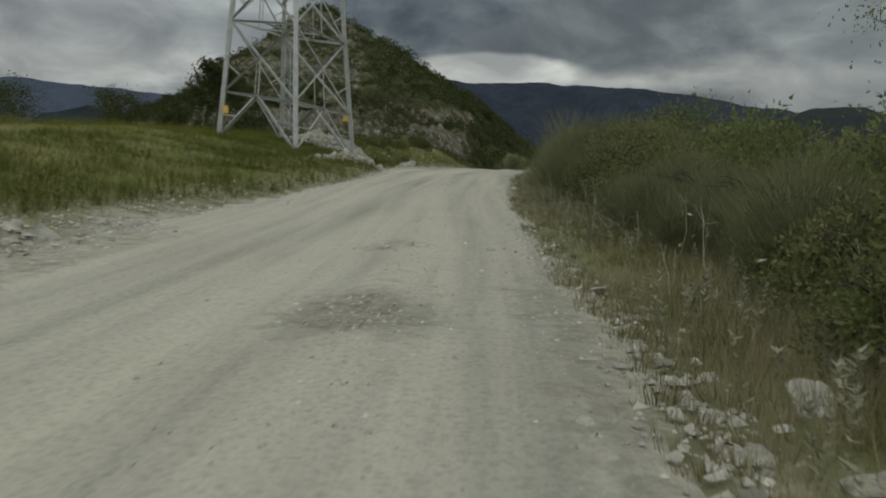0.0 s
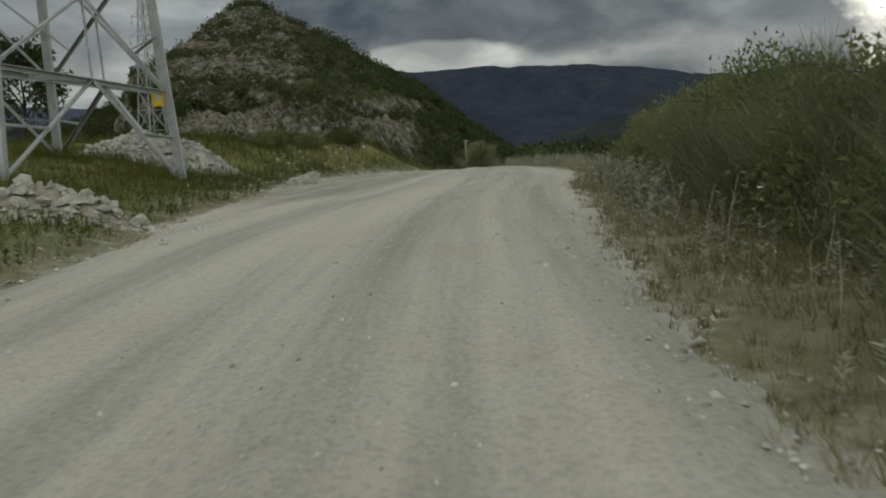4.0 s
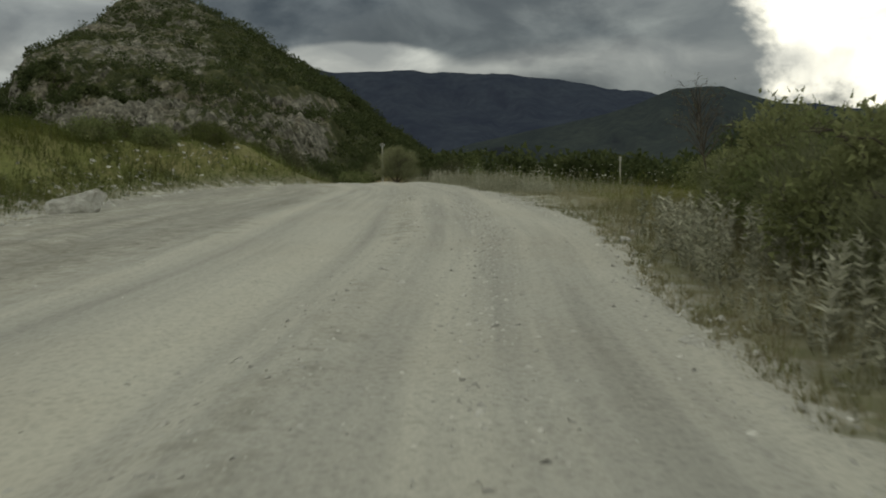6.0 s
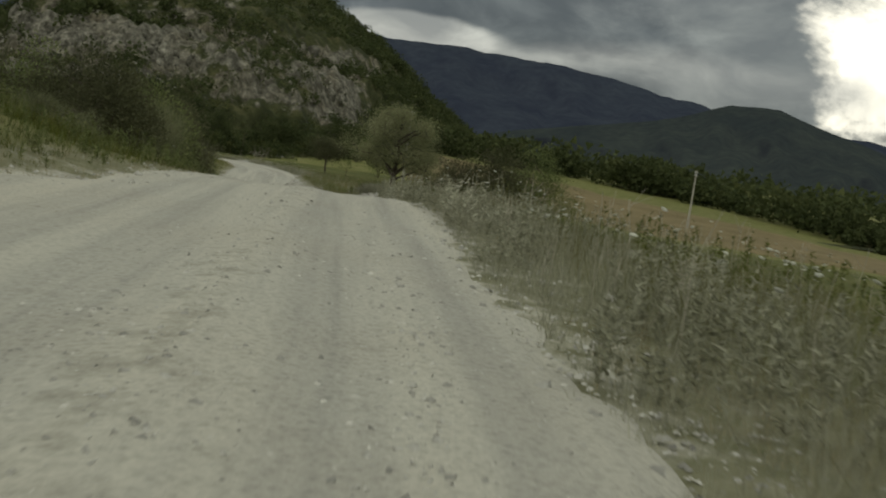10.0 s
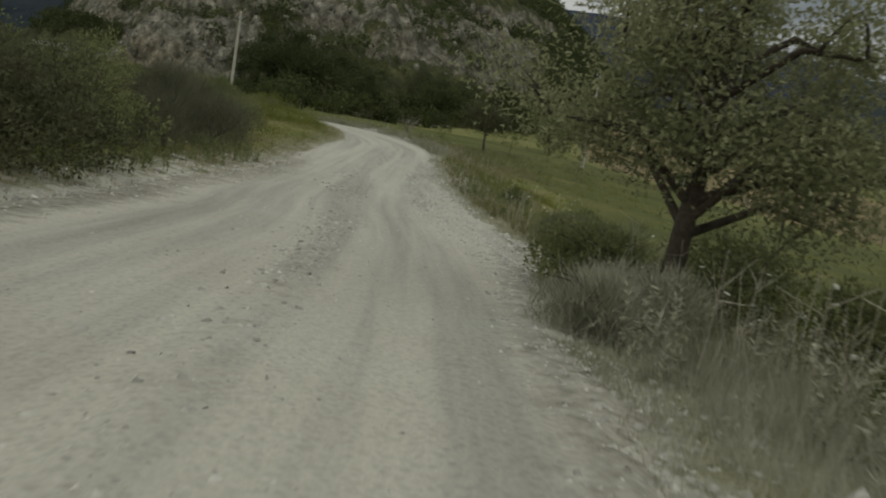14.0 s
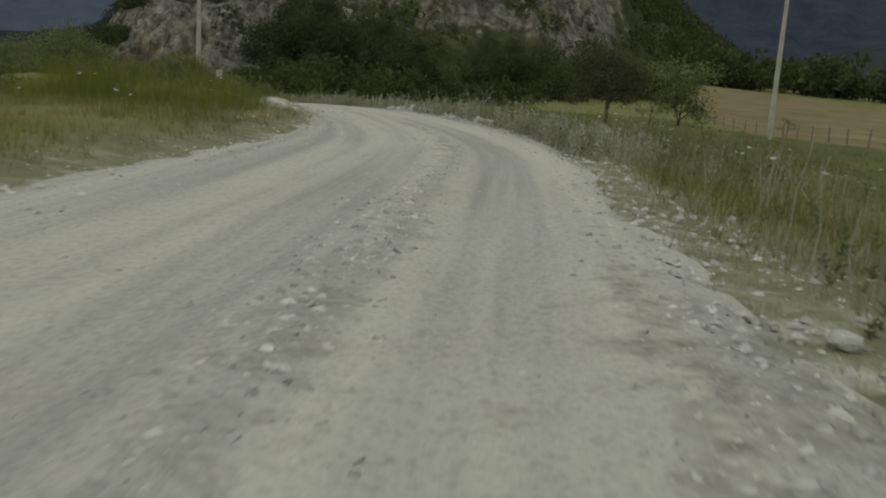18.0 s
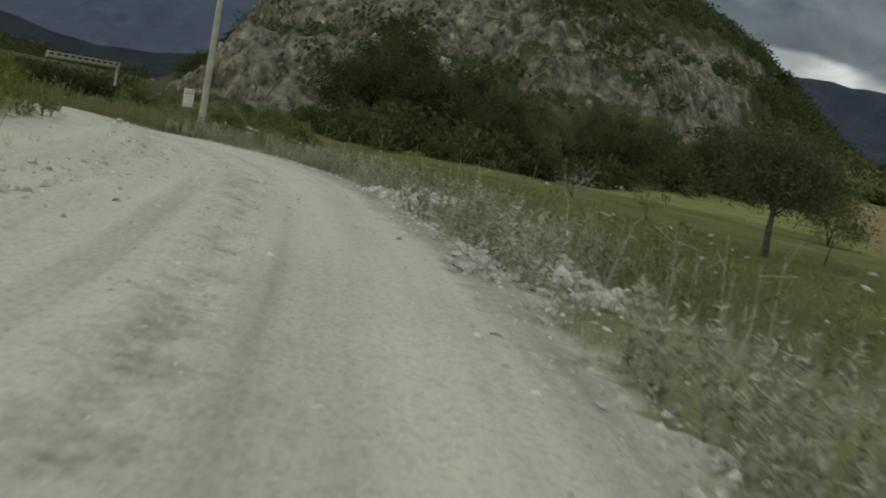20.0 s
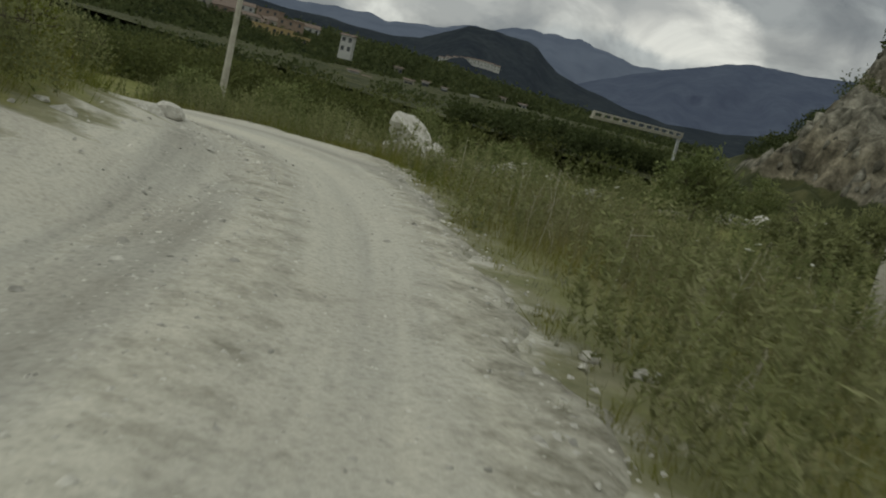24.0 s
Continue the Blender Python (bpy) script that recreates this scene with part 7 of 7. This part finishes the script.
# ---- grasses and weeds ----
def sward(name, label, n, s0, s1, side, o0, o1, hmin, hmax, wide, material, seed, patchy=0.5, power=1.0, lean=0.5, tuft=9):
    """Grass in tufts over a strip of verge; o0 and o1: metres out from the road's edge. It is low and thin beside the track."""
    rng = rand(seed)
    m = n // tuft
    s, o = rng.uniform(s0, s1, m), o0 + (o1 - o0) * rng.random(m) ** power
    o = np.where((side < 0) & (s > 176), o + shelf(s) - 0.9, o)
    o = np.where((side < 0) & (s < 22), o + 0.7 * smooth01(22, 15, s), o)  # scraped earth along the pylon's bank
    l = np.interp(s, RS, RR) + o if side > 0 else -np.interp(s, LS, LL) - o
    x, y = on_road(s, l)
    f = fbm(x * 0.45, y * 0.45, 3, seed)
    keep = f > rng.uniform(-1.2, 1.2, m) * patchy - (1 - patchy) * 1.1
    x, y, o, f = x[keep], y[keep], o[keep], f[keep]
    H = rng.uniform(hmin, hmax, len(x)) * (0.3 + 0.7 * smooth01(-0.1, 1.7, o)) * (1 + 0.35 * f)
    k = np.repeat(np.arange(len(x)), tuft)
    d = rng.normal(size=(len(k), 2))
    px, py = x[k] + d[:, 0] * 0.22 * H[k], y[k] + d[:, 1] * 0.22 * H[k]
    P = np.stack([px, py, land(x, y)[k] - 0.02], 1)
    ways = np.concatenate([d * 0.14 + rng.normal(size=d.shape) * lean * 0.4, np.zeros((len(k), 1))], 1)
    ob = new(name, npmesh(name, *blades(P, H[k] * rng.uniform(0.45, 1.15, len(k)), wide * rng.uniform(0.6, 1.4, len(k)), rng, ways=ways), material))
    return tagged(ob, label, "grass", kind="stuff")


sward("grass", "short dry verge grass below the broom shrubs", 117140, -4, 60, 1, -0.1, 3.2, 0.117, 0.416, 0.0049, M_DRY, 401)
sward("grass", "dense low straw-brown grass on the verge of the track", 64000, -3, 66, 1, -0.05, 3.0, 0.12, 0.36, 0.0085, M_OLIVE, 424, patchy=0.12)
sward("grass", "dry grey weeds at the edge of the lower track", 26000, 108, 156, 1, 0.0, 2.2, 0.12, 0.36, 0.006, M_DUST, 425, patchy=0.45)
sward("grass", "green grass below the broom shrubs", 13052, -4, 62, 1, 0.1, 4.5, 0.146, 0.52, 0.0054, M_GRASS, 402)
sward("grass", "sparse straw-coloured grass on the bare shoulder", 73630, 58, 84, 1, 0.4, 8, 0.0585, 0.27, 0.0054, M_DRY, 403)
sward("grass", "olive meadow grass beyond the shoulder", 32130, 56, 100, 1, 2.5, 15, 0.195, 0.624, 0.0072, M_GRASS, 404)
sward("grass", "dense dusty weeds along the edge of the track", 50000, 74, 116, 1, 0.1, 4.5, 0.244, 0.7, 0.0059, M_DUST, 405)
sward("grass", "tall grey-green weeds along the track", 36000, 78, 122, 1, 1.2, 8, 0.293, 0.884, 0.0062, M_OLIVE, 406)
sward("grass", "rough grass on the bank of the lower track", 58012, 114, 168, 1, 0.7, 5.5, 0.14, 0.44, 0.0064, M_GRASS, 407)
sward("grass", "dry stalks on the bank of the lower track", 28000, 114, 168, 1, 0.4, 4.5, 0.15, 0.5, 0.0049, M_DRY, 408)
sward("grass", "dust-whitened weeds at the bend", 60000, 160, 203, 1, 0.05, 3.6, 0.17, 0.56, 0.0062, M_DUST, 409)
sward("grass", "green weedy grass beyond the bend", 40000, 202, 230, 1, 0.15, 3.8, 0.195, 0.6, 0.006, M_GRASS, 426)
sward("grass", "dense dry stalks at the stony verge", 9000, 1, 9, 1, 0.05, 1.7, 0.2, 0.5, 0.006, M_DRY, 427, patchy=0.2)
sward("grass", "dense grey-brown grass on the shoulder", 26000, 96, 114, 1, -0.05, 2.0, 0.15, 0.42, 0.007, M_DUST, 428, patchy=0.15)
sward("grass", "tall green grass at the bend", 58012, 164, 222, 1, 1.6, 9, 0.35, 0.95, 0.0066, M_OLIVE, 410)
sward("grass", "dry seed stalks at the bend", 32000, 160, 222, 1, 0.8, 7, 0.39, 0.874, 0.004, M_DRY, 411)
sward("grass", "lush green grass on the pylon's bank", 133875, -4, 62, -1, 0.3, 9, 0.13, 0.46, 0.0068, M_LUSH, 412)
sward("grass", "straw-coloured grass on the pylon's bank", 30000, -4, 66, -1, 0.1, 6, 0.075, 0.28, 0.0054, M_DRY, 413)
sward("grass", "coarse grass over the pylon's rise", 44625, -4, 72, -1, 8, 26, 0.2, 0.6, 0.014, M_GRASS, 414)
sward("grass", "rough green grass on the mound behind the apron", 76000, 60, 98, -1, 0.4, 9, 0.13, 0.42, 0.0085, M_LUSH, 415, patchy=0.2)
sward("grass", "straw-brown grass at the foot of the mound", 22000, 60, 98, -1, 0.1, 5, 0.1, 0.3, 0.007, M_OLIVE, 430, patchy=0.4)
sward("grass", "rough grass above the lower track", 75862, 88, 170, -1, 0.5, 8, 0.112, 0.44, 0.0063, M_GRASS, 416)
sward("grass", "dry grass above the lower track", 31237, 88, 170, -1, 0.2, 6, 0.112, 0.4, 0.0054, M_DRY, 417)
sward("grass", "coarse green grass of the upper meadow", 27625, 90, 178, -1, 5, 24, 0.12, 0.38, 0.016, M_GRASS, 418)
sward("grass", "tall bright weeds on the bank at the bend", 93712, 166, 238, -1, 1.5, 7, 0.255, 0.819, 0.0067, M_GRASS, 419)
sward("grass", "rough grass over the lower meadow", 42500, 100, 205, 1, 5, 26, 0.12, 0.4, 0.018, M_GRASS, 420, power=1.3)

sward("grass", "yellow-green tufts over the slope beyond the apron", 42000, 58, 112, -1, 4, 28, 0.25, 0.6, 0.018, M_LUSH, 429, patchy=0.3)
sward("grass", "tall yellowing grass of the meadow below the bend", 66000, 176, 246, 1, 3.5, 32, 0.25, 0.6, 0.02, M_OLIVE, 421, power=1.2)
sward("grass", "low dusty grass creeping over the edge of the track", 44000, -2, 228, 1, -0.15, 0.9, 0.1, 0.3, 0.005, M_DUST, 422)
sward("grass", "low dry grass creeping over the far edge of the track", 40000, -2, 176, -1, -0.15, 0.9, 0.1, 0.3, 0.005, M_DRY, 423)


def weeds(name, label, n, s0, s1, side, o0, o1, hmin, hmax, leaf, per, material, seed):
    """Leafy weeds: an upright stem set with narrow leaves."""
    rng = rand(seed)
    s, o = rng.uniform(s0, s1, n), o0 + (o1 - o0) * rng.random(n) ** 1.4
    o = np.where((side < 0) & (s < 22), o + 0.7 * smooth01(22, 15, s), o)  # scraped earth along the pylon's bank
    l = np.interp(s, RS, RR) + o if side > 0 else -np.interp(s, LS, LL) - o
    x, y = on_road(s, l)
    keep = fbm(x * 0.6, y * 0.6, 2, seed) > -0.25
    x, y = x[keep], y[keep]
    m = len(x)
    H = rng.uniform(hmin, hmax, m)
    P = np.stack([x, y, land(x, y) - 0.02], 1)
    lean = rng.normal(size=(m, 2)) * 0.16
    k = np.repeat(np.arange(m), per)
    f = rng.uniform(0.12, 1.0, len(k))
    Q = P[k] + np.stack([lean[k, 0] * f * H[k], lean[k, 1] * f * H[k], f * H[k]], 1)
    a = rng.uniform(0, 6.28, len(k))
    ways = np.stack([np.cos(a), np.sin(a), 0.4 + 0 * a], 1) * 1.4
    V, F = leaf_tris(Q, leaf * 0.65, leaf * 0.16, rng, 0.3, ways)
    V2, F2 = blades(P, H * 0.9, np.full(m, 0.005), rng, ways=np.concatenate([lean * 0.7, np.zeros((m, 1))], 1))
    t = thing(name, label, "weeds", kind="stuff")
    part("leaves", npmesh("leaves", V, F, material), material, t)
    part("stalks", npmesh("stalks", V2, F2, M_DRY), M_DRY, t)


weeds("weeds", "dust-grey leafy weeds along the verge", 2300, 74, 116, 1, 0.05, 2.8, 0.2, 0.68, 0.1, 36, M_DUST, 431)
weeds("weeds", "dark green leafy weeds behind the dusty verge", 1200, 76, 120, 1, 1.8, 7.0, 0.35, 0.95, 0.1, 36, M_LUSH, 450)
weeds("weeds", "grey-green weeds under the broom shrubs", 800, -3, 60, 1, 0.3, 2.6, 0.15, 0.49, 0.08, 33, M_DUST, 432)
weeds("weeds", "dust-whitened mugwort at the bend", 2000, 160, 201, 1, 0.05, 2.7, 0.22, 0.66, 0.1, 42, M_DUST, 433)
weeds("weeds", "grey-green leafy weeds beyond the bend", 1500, 199, 228, 1, 0.2, 4.5, 0.35, 1.0, 0.1, 46, M_PALE, 440)
weeds("weeds", "tall grey-green weeds and brambles below the bend", 1100, 203, 240, 1, 2.2, 12.0, 0.5, 1.25, 0.11, 40, M_PALE, 451)
weeds("weeds", "dark leafy shrubs among the weeds below the bend", 420, 203, 242, 1, 3.0, 14.0, 0.7, 1.4, 0.12, 60, M_SCRUB, 452)
weeds("weeds", "green leafy weeds behind the dusty verge", 1900, 160, 218, 1, 1.5, 7.0, 0.4, 1.05, 0.11, 39, M_LEAF, 434)
weeds("weeds", "dark green leafy weeds at the edge of the lower track", 700, 114, 150, 1, 0.6, 3.2, 0.12, 0.32, 0.09, 30, M_OLIVE, 446)
weeds("weeds", "low leafy green weeds on the pylon's bank", 1500, -3, 60, -1, 0.4, 6.0, 0.12, 0.4, 0.09, 26, M_LUSH, 447)
weeds("weeds", "weeds on the bank of the lower track", 900, 116, 166, 1, 1.0, 4.5, 0.16, 0.5, 0.1, 33, M_LEAF, 435)
weeds("weeds", "low green shrubs and weeds over the mound behind the apron", 1500, 60, 99, -1, 1.2, 13.0, 0.2, 0.62, 0.1, 30, M_SCRUB, 448)
weeds("weeds", "yellowing leafy weeds scattered on the mound", 500, 60, 99, -1, 0.8, 9.0, 0.18, 0.5, 0.1, 26, M_LEAF, 449)
weeds("weeds", "leafy weeds on the meadow bank", 900, 90, 136, -1, 0.4, 4.0, 0.18, 0.61, 0.1, 33, M_LEAF, 436)
weeds("weeds", "yellow-green weeds on the bank at the bend", 1350, 168, 238, -1, 1.7, 6.5, 0.3, 0.83, 0.12, 36, M_LEAF, 437)

weeds("weeds", "tall dust-grey leafy weeds before the broom shrubs", 620, 40, 59, 1, 0.5, 2.6, 0.35, 0.75, 0.12, 44, M_DUST, 438)
weeds("weeds", "olive leafy weeds at the foot of the brambles", 350, -3, 46, 1, 0.8, 2.2, 0.15, 0.38, 0.1, 36, M_DUST, 439)


def umbels(label, n, s0, s1, side, o0, o1, hmin, hmax, seed):
    """White wild carrot: thin stalks with flat flower heads."""
    rng = rand(seed)
    s, o = rng.uniform(s0, s1, n), rng.uniform(o0, o1, n)
    o = np.where((side < 0) & (s < 22), o + 0.7 * smooth01(22, 15, s), o)  # scraped earth along the pylon's bank
    l = np.interp(s, RS, RR) + o if side > 0 else -np.interp(s, LS, LL) - o
    x, y = on_road(s, l)
    z = land(x, y)
    H = rng.uniform(hmin, hmax, n)
    way = np.concatenate([rng.normal(size=(n, 2)) * 0.12, np.zeros((n, 1))], 1)
    P = np.stack([x, y, z - 0.02], 1)
    t = thing("wild_carrot", label, "flowers", kind="stuff")
    part("stalks", npmesh("stalks", *blades(P, H, np.full(n, 0.005), rng, ways=way), M_BROOM), M_BROOM, t)
    top = P + (np.array([0, 0, 0.95]) + way * 1.5) * H[:, None]
    r = rng.uniform(0.02, 0.05, n)
    a = np.linspace(0, 2 * np.pi, 8, endpoint=False)
    nrm = unit(np.stack([rng.normal(size=n) * 0.35, rng.normal(size=n) * 0.35, np.ones(n)], 1))
    u = unit(np.cross(nrm, [0.3, 1, 0.1]))
    v = np.cross(nrm, u)
    rim = top[:, None] + r[:, None, None] * rng.uniform(0.75, 1.1, (n, 8, 1)) * (np.cos(a)[None, :, None] * u[:, None] + np.sin(a)[None, :, None] * v[:, None]) + (nrm * r[:, None] * 0.25)[:, None]
    V = np.concatenate([top[:, None] - (nrm * r[:, None] * 0.15)[:, None], rim, top[:, None] + (nrm * r[:, None] * 0.45)[:, None]], 1)
    i = np.arange(n)[:, None] * 10
    F = np.concatenate([np.concatenate([i + [0, 1 + (q + 1) % 8, 1 + q], i + [9, 1 + q, 1 + (q + 1) % 8]], 0) for q in range(8)])
    part("flower_heads", npmesh("flower_heads", V.reshape(-1, 3), F, M_PETAL), M_PETAL, t)


umbels("white wild carrot flowers before the broom shrubs", 150, -3, 56, 1, 1.2, 3.0, 0.4, 0.8, 441)
umbels("white wild carrot flowers swaying over the roadside weeds", 430, 72, 116, 1, 0.7, 7, 0.5, 1.0, 442)
umbels("white wild carrot flowers on the lower bank", 130, 114, 168, 1, 1.0, 7, 0.4, 0.85, 443)
umbels("white wild carrot flowers at the bend", 170, 166, 220, 1, 0.8, 8, 0.5, 1.0, 444)
umbels("white wild carrot flowers on the meadow bank", 80, 102, 170, -1, 0.8, 8, 0.3, 0.8, 445)


def stalks(label, n, s0, s1, side, o0, o1, hmin, hmax, seed):
    """Dead forked stalks, bleached grey."""
    rng = rand(seed)
    s, o = rng.uniform(s0, s1, n), rng.uniform(o0, o1, n)
    o = np.where((side < 0) & (s < 22), o + 0.7 * smooth01(22, 15, s), o)  # scraped earth along the pylon's bank
    l = np.interp(s, RS, RR) + o if side > 0 else -np.interp(s, LS, LL) - o
    x, y = on_road(s, l)
    z = land(x, y)
    out = []
    for k in range(n):
        h = rng.uniform(hmin, hmax)
        a = np.array([x[k], y[k], z[k] - 0.03])
        lean = rng.normal(size=2) * 0.16
        tip = a + (lean[0] * h, lean[1] * h, h)
        out.append(tube([a, (a + tip) / 2 + (*rng.normal(size=2) * 0.03, 0), tip], [0.006, 0.005, 0.003], 3))
        for _ in range(rng.integers(2, 6)):
            q = a + (tip - a) * rng.uniform(0.4, 0.95)
            e = q + unit(rng.normal(size=3) + (0, 0, 0.9)) * h * rng.uniform(0.12, 0.3)
            out.append(tube([q, e], [0.0035, 0.002], 3))
    tagged(new("dead_stalks", npmesh("dead_stalks", *merge(out), M_STRAW)), label, "weeds", kind="stuff")


stalks("bleached dead stalks standing among the weeds", 260, 76, 118, 1, 0.5, 5, 0.5, 1.1, 451)
stalks("dead forked stalks in the grass at the bend", 320, 162, 222, 1, 0.6, 6, 0.4, 1.0, 452)
stalks("dead stalks below the broom shrubs", 160, -2, 59, 1, 0.8, 3, 0.4, 0.9, 453)
stalks("dead stalks on the bank of the lower track", 140, 116, 164, 1, 0.5, 5, 0.4, 0.9, 454)
